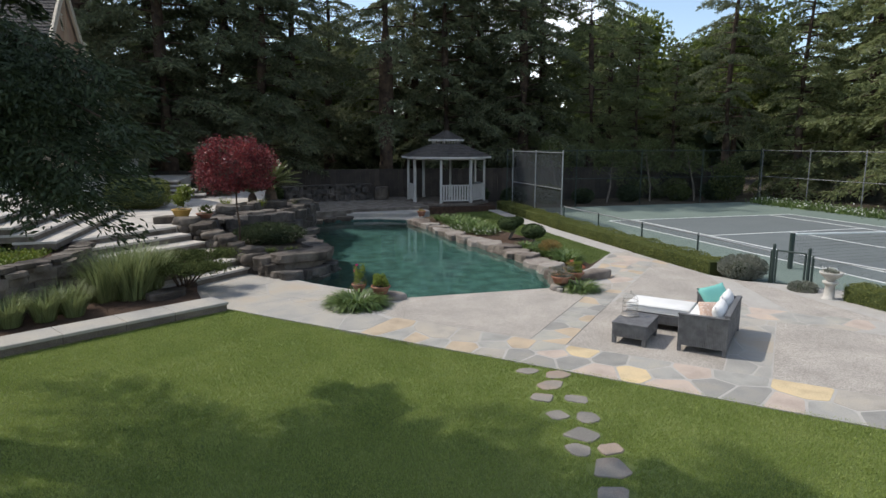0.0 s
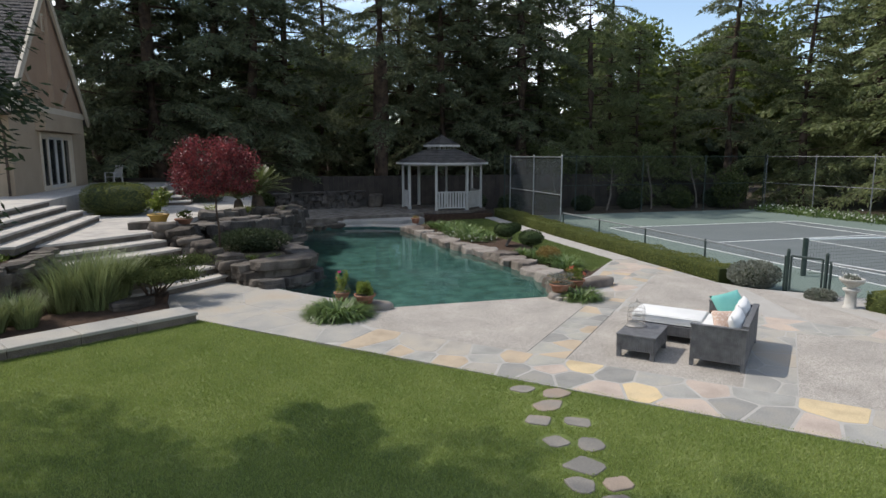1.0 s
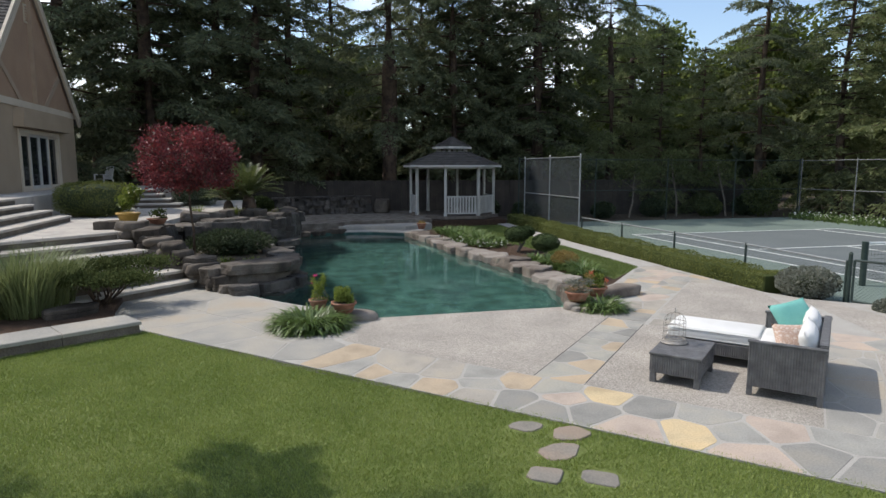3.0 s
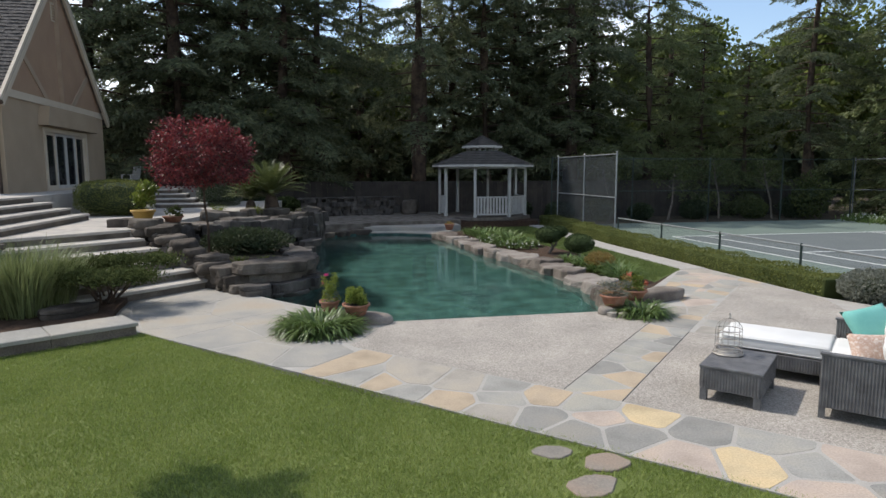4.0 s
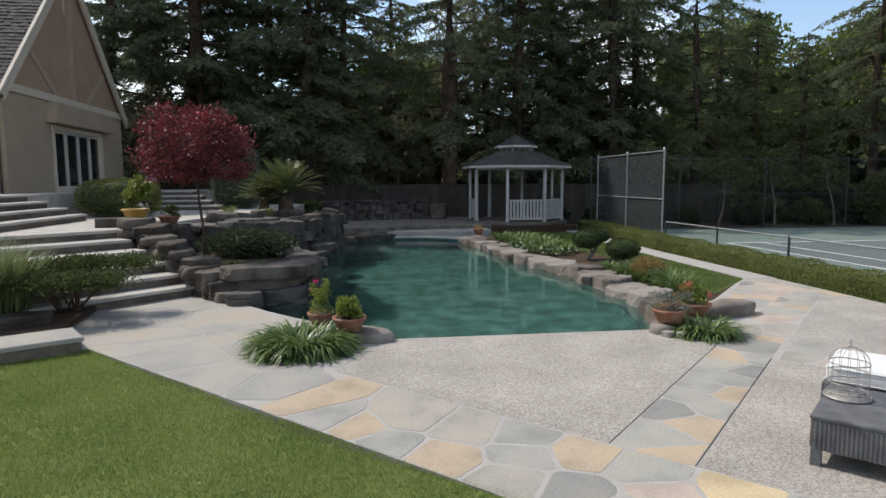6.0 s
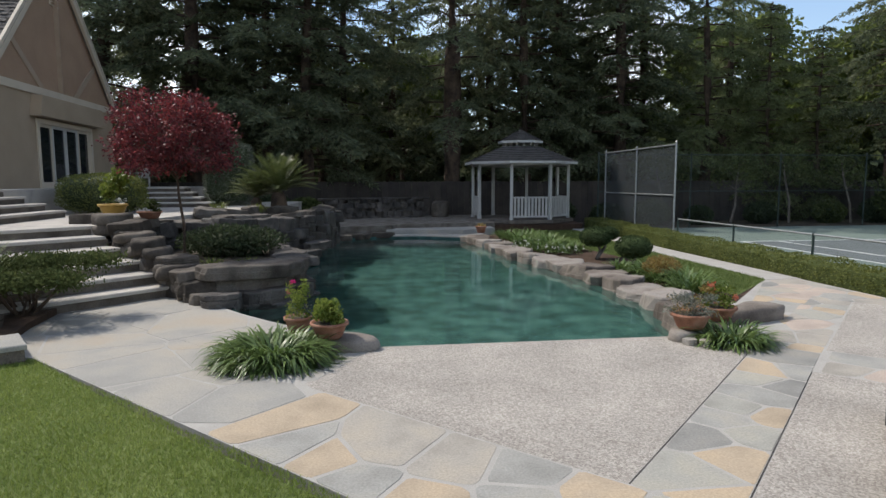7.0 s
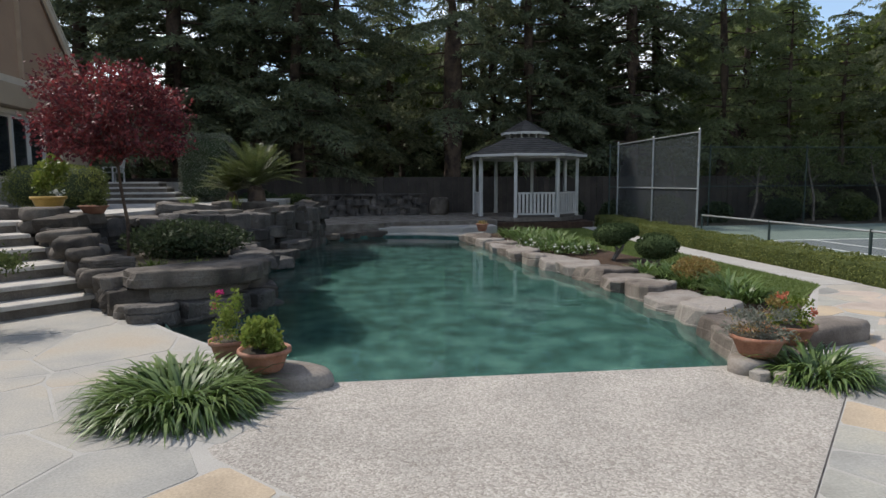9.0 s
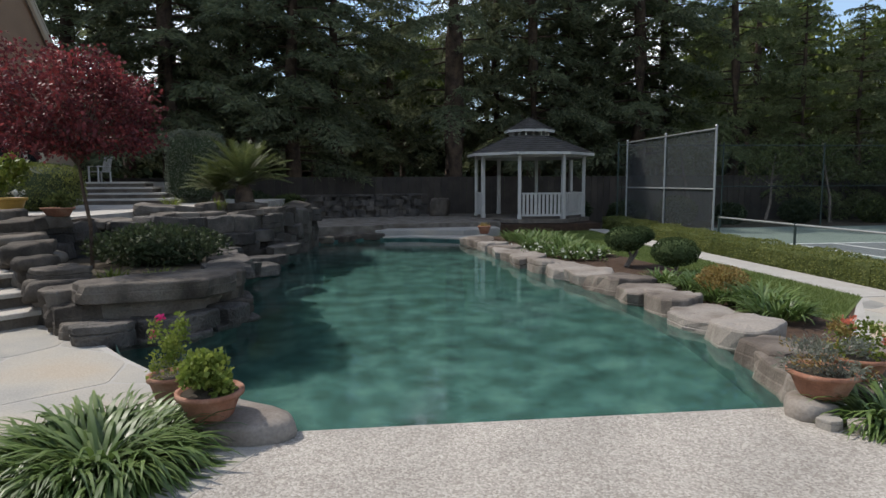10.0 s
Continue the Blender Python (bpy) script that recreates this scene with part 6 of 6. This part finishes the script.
pot_plant(p3, 203, [("leaves", 1100, (0, 0, 0.12), (0.22, 0.22, 0.12), 0.05, 0.013, "grey_leaf"), ("dry_leaves", 260, (0, 0, 0.1), (0.2, 0.2, 0.1), 0.045, 0.013, "russet")], 0.17)
p4 = pot("flower_pot", "terracotta pot of coral geraniums", (4.55, 0.2, 0.14), 0.24, 0.2, M["terracotta"], 4)
pot_plant(p4, 204, [("leaves", 800, (0, 0, 0.12), (0.22, 0.22, 0.12), 0.035, 0.028, "lime"), ("dry_leaves", 160, (-0.1, 0, 0.2), (0.12, 0.12, 0.08), 0.035, 0.025, "russet"), ("petals", 30, (-0.1, 0.02, 0.28), (0.06, 0.06, 0.04), 0.035, 0.03, "coral"), ("petals", 28, (0.25, 0.0, 0.1), (0.05, 0.05, 0.04), 0.035, 0.03, "coral")], 0.2)
p5 = pot("flower_pot", "ochre glazed pot with a yellow-green shrub on the rocks", (-5.65, 7.1, 1.28), 0.29, 0.27, M["ochre"], 5)
pot_plant(p5, 205, [("leaves", 700, (0.03, 0, 0.4), (0.26, 0.26, 0.27), 0.1, 0.06, "lime"), ("petals", 60, (0.18, 0.0, 0.12), (0.12, 0.12, 0.06), 0.05, 0.04, "white_petal")], 0.24)
p6 = pot("flower_pot", "low terracotta bowl of small plants on the rocks", (-5.0, 7.45, 1.2), 0.26, 0.16, M["terracotta"], 6)
pot_plant(p6, 206, [("leaves", 300, (0, 0, 0.13), (0.18, 0.18, 0.13), 0.07, 0.04, "box")], 0.14)
p7 = pot("flower_pot", "small terracotta pot on the pool edge", (4.1, 14.75, 0.16), 0.2, 0.25, M["terracotta"], 7)
pot_plant(p7, 207, [("leaves", 120, (0, 0, 0.06), (0.14, 0.14, 0.06), 0.06, 0.04, "russet")], 0.2)
for i, (x, y, z) in enumerate(((-3.3, 11.9, 1.1), (-1.75, 13.0, 0.95), (-4.6, 12.6, 1.13), (-3.0, 4.6, 0.45), (-2.4, 4.7, 0.42))):
    strap_clump("tufted_grass", "small yellow-green grassy tuft among the rocks", (x, y, z), 70, 0.18, 0.4 if i < 3 else 0.2, 0.016, M["lime"], 210 + i, 1.1, 0.4, "plant", "tufts among the rocks")

# ---- outdoor furniture ----
SOFA = pose(4.36, -5.6, 0, 0, 0, 42.5)


def ribbed(name, x0, y0, x1, y1, z0, z1, thick, parent, label="", pitch=0.028):
    """A wicker panel: a board between two plan points with upright ribs on both faces."""
    bm = bmesh.new()
    d = Vector((x1 - x0, y1 - y0, 0))
    L = d.length
    m = Matrix.Translation((x0, y0, 0)) @ Matrix.Rotation(math.atan2(d.y, d.x), 4, "Z")
    box(bm, 0, -thick / 2, z0, L, thick / 2, z1, 0.006, m)
    ob = part(name, bm, M["wicker"], parent, label)
    vs, fs = [], []
    k = int(L / pitch)
    for i in range(k):
        a = (i + 0.12) * L / k
        b = a + 0.76 * L / k
        for s in (-1, 1):
            o = s * thick / 2
            q = len(vs)
            for zz in (z0 + 0.012, z1 - 0.012):
                for xx, yy in ((a, o), ((a * 3 + b) / 4, o + s * 0.007), ((a + 3 * b) / 4, o + s * 0.007), (b, o)):
                    vs.append(tuple(m @ Vector((xx, yy, zz))))
            for j in range(3):
                fs.append((q + j, q + j + 1, q + 5 + j, q + 4 + j))
    r = raw("weave", vs, fs, M["wicker"], ob)
    r["kind"] = "stuff"
    return ob


def pillow(name, w, h, t, material, parent, m, label):
    """A stuffed cushion: full in the middle, thin at its seams."""
    bm = bmesh.new()
    bmesh.ops.create_grid(bm, x_segments=12, y_segments=12, size=0.5)
    top = list(bm.verts)
    f0 = list(bm.faces)
    out = bmesh.ops.duplicate(bm, geom=f0 + list(bm.edges) + top)
    low = [e for e in out["geom"] if isinstance(e, bmesh.types.BMVert)]
    for grp, s in ((top, 1), (low, -1)):
        for v in grp:
            x, y = v.co.x * 2, v.co.y * 2
            k = max(0.0, (1 - x**4) * (1 - y**4)) ** 0.5
            pinch = 1 - 0.06 * (x * x) * (1 - y * y) - 0.06 * (y * y) * (1 - x * x)
            v.co = Vector((x * w / 2 * pinch, y * h / 2 * pinch, s * t / 2 * k * (1 + 0.12 * noise.noise(Vector((x * 2, y * 2, w * 9)))) + s * 0.002))
    bmesh.ops.remove_doubles(bm, verts=bm.verts[:], dist=0.005)
    bmesh.ops.recalc_face_normals(bm, faces=bm.faces[:])
    for f in bm.faces:
        f.smooth = True
    bmesh.ops.transform(bm, matrix=m, verts=bm.verts)
    return part(name, bm, material, parent, label)


def cushion_block(name, dims, material, parent, label=""):
    ob = boxed(name, dims, material, parent, label, bevel=0.045)
    for f in ob.data.polygons:
        f.use_smooth = True
    x0, y0, z0, x1, y1, z1 = dims
    for z in (z0 + 0.03, z1 - 0.03):
        bm = bmesh.new()
        pts = [(x0 - 0.003, y0 - 0.003), (x1 + 0.003, y0 - 0.003), (x1 + 0.003, y1 + 0.003), (x0 - 0.003, y1 + 0.003)]
        for a, b in zip(pts, pts[1:] + pts[:1]):
            mx, my = (b[0] - a[0]), (b[1] - a[1])
            rod(bm, (a[0] + mx * 0.05, a[1] + my * 0.05, z), (b[0] - mx * 0.05, b[1] - my * 0.05, z), 0.006, n=6)
        part("piping", bm, M["cushion"], ob)
    return ob


def sofa():
    s = thing("wicker_sofa", "dark wicker outdoor sofa with white seat cushions", "sofa", SOFA)
    ribbed("arm", 0.03, 0.01, 0.03, 0.81, 0.12, 0.66, 0.06, s)
    ribbed("arm", 1.87, 0.01, 1.87, 0.81, 0.12, 0.66, 0.06, s)
    ribbed("back", 0.065, 0.045, 1.835, 0.045, 0.12, 0.70, 0.07, s)
    ribbed("seat_front", 0.065, 0.78, 1.835, 0.78, 0.12, 0.3, 0.05, s)
    boxed("seat_base", (0.065, 0.085, 0.24, 1.835, 0.75, 0.29), M["wicker"], s)
    for x in (0.03, 1.87):
        boxed("arm_cap", (x - 0.04, -0.005, 0.661, x + 0.04, 0.825, 0.685), M["wicker"], s, bevel=0.006)
    boxed("back_cap", (0.075, 0.0, 0.701, 1.825, 0.09, 0.722), M["wicker"], s, bevel=0.006)
    for x in (0.04, 1.86):
        for y in (0.04, 0.78):
            boxed("leg", (x - 0.03, y - 0.03, 0.0, x + 0.03, y + 0.03, 0.125), M["wicker"], s)
    for i in range(2):
        cushion_block("seat_cushion", (0.075 + 0.88 * i, 0.2, 0.291, 0.945 + 0.88 * i, 0.8, 0.455), M["cushion"], s, "white seat cushion")
    for i in range(2):
        m = Matrix.Translation((0.51 + 0.88 * i, 0.19, 0.62)) @ Matrix.Rotation(radians(74), 4, "X")
        pillow("back_cushion", 0.84, 0.46, 0.2, M["cushion"], s, m, "white back cushion")
    return s


sofa()


def chaise():
    s = thing("wicker_ottoman", "long dark wicker ottoman with a white mattress cushion", "ottoman", SOFA)
    x0, x1, y0, y1 = 1.12, 1.86, 0.84, 2.02
    for a, b in (((x0, y0), (x1, y0)), ((x1, y0), (x1, y1)), ((x1, y1), (x0, y1)), ((x0, y1), (x0, y0))):
        ribbed("side_panel", *a, *b, 0.12, 0.30, 0.04, s)
    boxed("base", (x0 + 0.02, y0 + 0.02, 0.25, x1 - 0.02, y1 - 0.02, 0.30), M["wicker"], s)
    for x in (x0 + 0.03, x1 - 0.03):
        for y in (y0 + 0.03, y1 - 0.03):
            boxed("leg", (x - 0.03, y - 0.03, 0, x + 0.03, y + 0.03, 0.12), M["wicker"], s)
    cushion_block("mattress", (x0, y0 - 0.04, 0.302, x1, y1, 0.475), M["cushion"], s, "white mattress cushion")


chaise()
m = SOFA @ Matrix.Translation((1.56, 0.42, 0.67)) @ Matrix.Rotation(radians(-52), 4, "Z") @ Matrix.Rotation(radians(52), 4, "X") @ Matrix.Rotation(radians(12), 4, "Z")
o = pillow("throw_pillow", 0.58, 0.56, 0.18, M["teal_cloth"], None, m, "")
tagged(o, "teal square throw pillow on the sofa", "pillow")
m = SOFA @ Matrix.Translation((1.0, 0.42, 0.55)) @ Matrix.Rotation(radians(-62), 4, "Z") @ Matrix.Rotation(radians(56), 4, "X")
o = pillow("throw_pillow", 0.46, 0.36, 0.15, M["pattern_cloth"], None, m, "")
tagged(o, "rust and cream patterned throw pillow on the sofa", "pillow")


def coffee_table():
    c = thing("wicker_table", "low dark wicker coffee table", "table", pose(2.93, -4.28, 0, 0, 0, 42.5))
    L, W = 0.93, -0.64
    for a, b in (((0.03, -0.03), (L - 0.03, -0.03)), ((L - 0.03, -0.03), (L - 0.03, W + 0.03)), ((L - 0.03, W + 0.03), (0.03, W + 0.03)), ((0.03, W + 0.03), (0.03, -0.03))):
        ribbed("side_panel", *a, *b, 0.13, 0.365, 0.04, c)
    boxed("tabletop", (0, W, 0.366, L, 0, 0.395), M["wicker"], c, bevel=0.008)
    for x in (0.05, L - 0.05):
        for y in (-0.05, W + 0.05):
            boxed("leg", (x - 0.035, y - 0.035, 0, x + 0.035, y + 0.035, 0.13), M["wicker"], c)


coffee_table()


def birdcage(x, y, z):
    c = thing("wire_lantern", "decorative wire birdcage lantern on the table", "lantern", pose(x, y, z))
    R, H = 0.145, 0.29

    def hoop(r, zz, t=0.004):
        bm = bmesh.new()
        n = 28
        for i in range(n):
            a, b = 2 * math.pi * i / n, 2 * math.pi * (i + 1) / n
            rod(bm, (r * math.cos(a), r * math.sin(a), zz), (r * math.cos(b), r * math.sin(b), zz), t, n=5)
        return bm

    for r, zz in ((R + 0.025, 0.012), (R, 0.05), (R, 0.13), (R, 0.21), (R, H)):
        part("hoop", hoop(r, zz, 0.005), M["wire"], c)
    for k in range(14):
        a = 2 * math.pi * k / 14
        bm = bmesh.new()
        pts = [(R + 0.025, 0.012), (R, 0.05), (R, H)] + [(R * math.cos(t), H + 0.13 * math.sin(t)) for t in (0.4, 0.8, 1.2, 1.5)]
        for p, q in zip(pts, pts[1:]):
            rod(bm, (p[0] * math.cos(a), p[0] * math.sin(a), p[1]), (q[0] * math.cos(a), q[0] * math.sin(a), q[1]), 0.0022, n=5)
        part("wire", bm, M["wire"], c)
    bm = bmesh.new()
    lathe(bm, [(0.015, 0.415), (0.02, 0.425), (0.006, 0.435), (0.012, 0.465), (0.0, 0.49)], 10)
    part("finial", bm, M["wire"], c)
    bm = bmesh.new()
    lathe(bm, [(R + 0.02, 0.002), (R + 0.02, 0.01), (0.0, 0.011)], 24)
    part("tray", bm, M["wire"], c)


birdcage(3.5, -3.98, 0.396)


def stone_urn(x, y, z):
    u = thing("stone_urn", "pale cast-stone pedestal urn with pink flowers", "urn", pose(x, y, z))
    boxed("plinth", (-0.2, -0.2, 0, 0.2, 0.2, 0.07), M["urn"], u, bevel=0.01)
    bm = bmesh.new()
    lathe(bm, [(0.16, 0.07), (0.17, 0.1), (0.12, 0.13), (0.105, 0.4), (0.13, 0.45), (0.17, 0.48), (0.17, 0.52)], 20)
    part("pedestal", bm, M["urn"], u)
    bm = bmesh.new()
    lathe(bm, [(0.09, 0.521), (0.08, 0.55), (0.14, 0.6), (0.23, 0.68), (0.25, 0.72), (0.25, 0.745), (0.21, 0.745), (0.18, 0.7), (0, 0.69)], 24)
    part("bowl", bm, M["urn"], u)
    pot_plant(u, 220, [("leaves", 160, (0, 0, 0.06), (0.13, 0.13, 0.07), 0.06, 0.04, "grey_leaf"), ("petals", 40, (0, 0, 0.1), (0.12, 0.12, 0.05), 0.04, 0.04, "white_petal")], 0.7)


stone_urn(9.66, -2.78, -0.1)


def lounge_chair(x, y, z, rz):
    c = thing("garden_chair", "white slatted garden chair on the house terrace", "chair", pose(x, y, z, 0, 0, rz))
    for i in range(5):
        boxed("back_slat", (-0.25 + 0.105 * i, -0.02, 0, -0.17 + 0.105 * i, 0.0, 0.62), M["white"], c, m=Matrix.Translation((0, 0.25, 0.36)) @ Matrix.Rotation(radians(-14), 4, "X"))
        boxed("seat_slat", (-0.27, -0.25 + 0.1 * i, 0.38, 0.27, -0.17 + 0.1 * i, 0.4), M["white"], c)
    for sx in (-0.28, 0.28):
        for sy in (-0.24, 0.24):
            boxed("leg", (sx - 0.025, sy - 0.025, 0, sx + 0.025, sy + 0.025, 0.58 if sy < 0 else 0.4), M["white"], c)
        boxed("armrest", (sx - 0.04, -0.28, 0.58, sx + 0.04, 0.28, 0.605), M["white"], c)


lounge_chair(-9.6, 20.5, HZ, -35)

# ---- stones of the paving ----
M["flag_lawn"] = surface("lawn_flagstone", [(0.155, 0.146, 0.13), (0.215, 0.195, 0.168), (0.26, 0.205, 0.16)], 2.0, 0.9, 0.4, 50, vary=0.5)
fr = random.Random(5)
# colour of each stone: b blue-grey, g green-grey, d dark grey, o ochre, y yellow, p pink, k brown-grey
TINT = {"b": (0.295, 0.287, 0.26), "g": (0.31, 0.30, 0.262), "d": (0.235, 0.228, 0.208), "o": (0.385, 0.31, 0.222), "y": (0.49, 0.39, 0.24), "p": (0.40, 0.33, 0.275), "k": (0.325, 0.298, 0.255)}
for key, (r0, g0, b0) in TINT.items():
    M["flag_" + key] = surface("flagstone_" + {"b": "blue_grey", "g": "green_grey", "d": "dark_grey", "o": "ochre", "y": "yellow", "p": "pink", "k": "brown_grey"}[key], [(r0 * 0.8, g0 * 0.8, b0 * 0.8), (r0, g0, b0), (r0 * 1.12, g0 * 1.08, b0 * 1.02)], 2.2, 0.85, 0.3, 55, vary=0.12)
BAND = [(-2.4, 0.95, "o"), (-2.55, 1.44, "b"), (-2.5, 1.85, "o"), (-2.6, 2.25, "b"), (-2.05, 2.05, "k"), (-1.95, 2.65, "k"), (-2.5, 2.82, "o"), (-1.78, 3.1, "b"), (-2.1, 3.28, "b"), (-1.8, 3.65, "o"), (-2.52, 3.42, "k"), (-2.4, 3.88, "d"), (-1.78, 4.17, "g"), (-2.05, 4.4, "p"), (-2.5, 4.3, "d"), (-1.76, 4.78, "y"), (-2.28, 4.76, "d"), (-1.85, 5.32, "d"), (-2.5, 5.3, "p")]
BAND += [(-2.3, 5.82, "y"), (-1.8, 5.9, "b"), (-2.1, 6.25, "b"), (-1.83, 6.65, "p"), (-2.55, 6.45, "p"), (-2.25, 7.0, "d"), (-1.75, 7.2, "b"), (-2.4, 7.46, "d"), (-2.5, 7.95, "p"), (-1.8, 8.25, "y"), (-2.5, 8.45, "b"), (-1.9, 8.85, "k"), (-2.4, 9.2, "d")]
STRIP = [(-1.4, 4.3, "o"), (-1.1, 4.0, "g"), (-0.65, 4.23, "o"), (-0.42, 3.9, "d"), (-0.12, 4.25, "g"), (0.12, 3.95, "b"), (0.38, 4.28, "o"), (0.45, 3.98, "g"), (0.92, 4.1, "b"), (1.32, 4.24, "d"), (1.45, 3.95, "g"), (1.8, 3.95, "o"), (1.95, 4.27, "b"), (2.5, 4.15, "d")]


def laid(region, seeds, joint):
    """The outline of each stone round its middle, out to half way to its neighbours."""
    for s in seeds:
        poly = list(region)
        for o in seeds:
            if o is s or len(poly) < 3:
                continue
            (ax, ay), (bx, by) = uv(*s[:2]), uv(*o[:2])
            d = math.hypot(ax - bx, ay - by)
            if d < 2.5:
                poly = clip_poly(poly, (ax + bx) / 2 + (ax - bx) / d * joint, (ay + by) / 2 + (ay - by) / d * joint, (ax - bx) / d, (ay - by) / d)
        if len(poly) > 2:
            yield poly, s[2]


def lay(poly, material, cut=0.035):
    slab("flagstone", round_poly(poly, cut, fr), -0.05, 0.001 + fr.uniform(-0.0015, 0.002), material, patio, bevel=0.002)


for poly, key in laid([uv(-2.74, 0.72), uv(-2.74, 9.5), uv(-1.515, 9.5), uv(-1.515, 0.72)], BAND, 0.021):
    lay(poly, M["flag_" + key])
for poly, key in laid([uv(-1.5, 3.752), uv(-1.5, 4.418), uv(2.9, 4.342), uv(2.9, 3.672)], STRIP, 0.017):
    lay(poly, M["flag_" + key])
for poly, size, key in REGIONS:
    for c in cells(poly, size, fr, 0.016, 1.3):
        lay(c, M[key if key == "flag_pale" else "flag_" + fr.choice("bbggdkokpk")])
# open joints along the laid strip
for u0, v0, u1, v1 in ((-1.28, -3.6, -1.28, -0.95), (-1.49, 3.742, 2.55, 3.664), (-1.49, 4.43, 2.04, 4.362)):
    slab("expansion_joint", [uv(u0, v0 - 0.005), uv(u1, v1 - 0.005), uv(u1, v1 + 0.005), uv(u0, v0 + 0.005)], -0.02, 0.0015, M["rock_wet_shaded"], patio, "dark open joint")
STEPS = [(0.9, -5.17, 0.5, 0.3), (1.26, -5.46, 0.5, 0.32), (0.99, -5.82, 0.55, 0.33), (0.65, -6.23, 0.45, 0.32), (1.11, -6.4, 0.42, 0.36), (0.6, -6.8, 0.5, 0.4), (0.97, -6.98, 0.4, 0.35), (0.64, -7.42, 0.55, 0.4), (0.42, -7.76, 0.36, 0.32), (0.78, -7.87, 0.38, 0.3), (0.55, -8.25, 0.6, 0.42), (0.3, -8.75, 0.5, 0.4), (0.15, -9.3, 0.55, 0.4)]
for x, y, sx, sy in STEPS:
    n = fr.randint(4, 5)
    a0 = fr.uniform(0, 6)
    c = [(x + 0.56 * sx * math.cos(a0 + 2 * math.pi * (i + fr.uniform(-0.25, 0.25)) / n) * S2 * 1.2, y + 0.56 * sy * math.sin(a0 + 2 * math.pi * (i + fr.uniform(-0.25, 0.25)) / n) * 1.05) for i in range(n)]
    o = slab("stepping_stone", round_poly(c, 0.045, fr), -0.1, -0.004 + fr.uniform(-0.004, 0.006), M["flag_lawn"], bevel=0.008)
    tagged(o, "irregular flat stepping stone sunk in the lawn", "stepping stone", "stepping stones across the lawn")


def inside(poly, x, y):
    hit = np.zeros(len(x), bool)
    for (x0, y0), (x1, y1) in zip(poly, poly[1:] + poly[:1]):
        hit ^= ((y0 > y) != (y1 > y)) & (x < (x1 - x0) * (y - y0) / (y1 - y0 + 1e-12) + x0)
    return hit


def grass_patch(name, label, poly, n, height, z, seed, holes=(), blade="grass"):
    g = np.random.default_rng(seed)
    xs, ys = [p[0] for p in poly], [p[1] for p in poly]
    x, y = g.uniform(min(xs), max(xs), n), g.uniform(min(ys), max(ys), n)
    keep = inside(list(poly), x, y)
    for hx, hy, rx, ry in holes:
        keep &= ((x - hx) / rx) ** 2 + ((y - hy) / ry) ** 2 > 0.24
    x, y = x[keep], y[keep]
    m = len(x)
    a = g.uniform(0, 2 * math.pi, m)
    h = height * g.uniform(0.5, 1.3, m)
    lean = g.normal(0, 0.45, (m, 2)) * h[:, None]
    w = 0.0045 * g.uniform(0.7, 1.4, m)
    b0 = np.stack([x - w * np.cos(a), y - w * np.sin(a), np.full(m, z)], 1)
    b1 = np.stack([x + w * np.cos(a), y + w * np.sin(a), np.full(m, z)], 1)
    tip = np.stack([x + lean[:, 0], y + lean[:, 1], z + h], 1)
    v = np.stack([b0, b1, tip], 1).reshape(-1, 3)
    ob = np_mesh(name, v, np.arange(3 * m).reshape(-1, 3), M[blade])
    return tagged(ob, label, "grass", kind="stuff")


grass_patch("lawn_grass", "short green grass blades of the lawn", [(-8.6, -2.8), (-4.0, 0.02), uv(-2.72, -2.85), uv(-2.79, -1.6), uv(-2.74, -0.5), uv(-2.8, 0.5), uv(-2.73, 1.5), uv(-2.77, 2.5), uv(-2.68, 3.5), uv(-2.64, 9.5), (1.5, -10.8), (-6.5, -10.5)], 700000, 0.034, -0.022, 301, STEPS)
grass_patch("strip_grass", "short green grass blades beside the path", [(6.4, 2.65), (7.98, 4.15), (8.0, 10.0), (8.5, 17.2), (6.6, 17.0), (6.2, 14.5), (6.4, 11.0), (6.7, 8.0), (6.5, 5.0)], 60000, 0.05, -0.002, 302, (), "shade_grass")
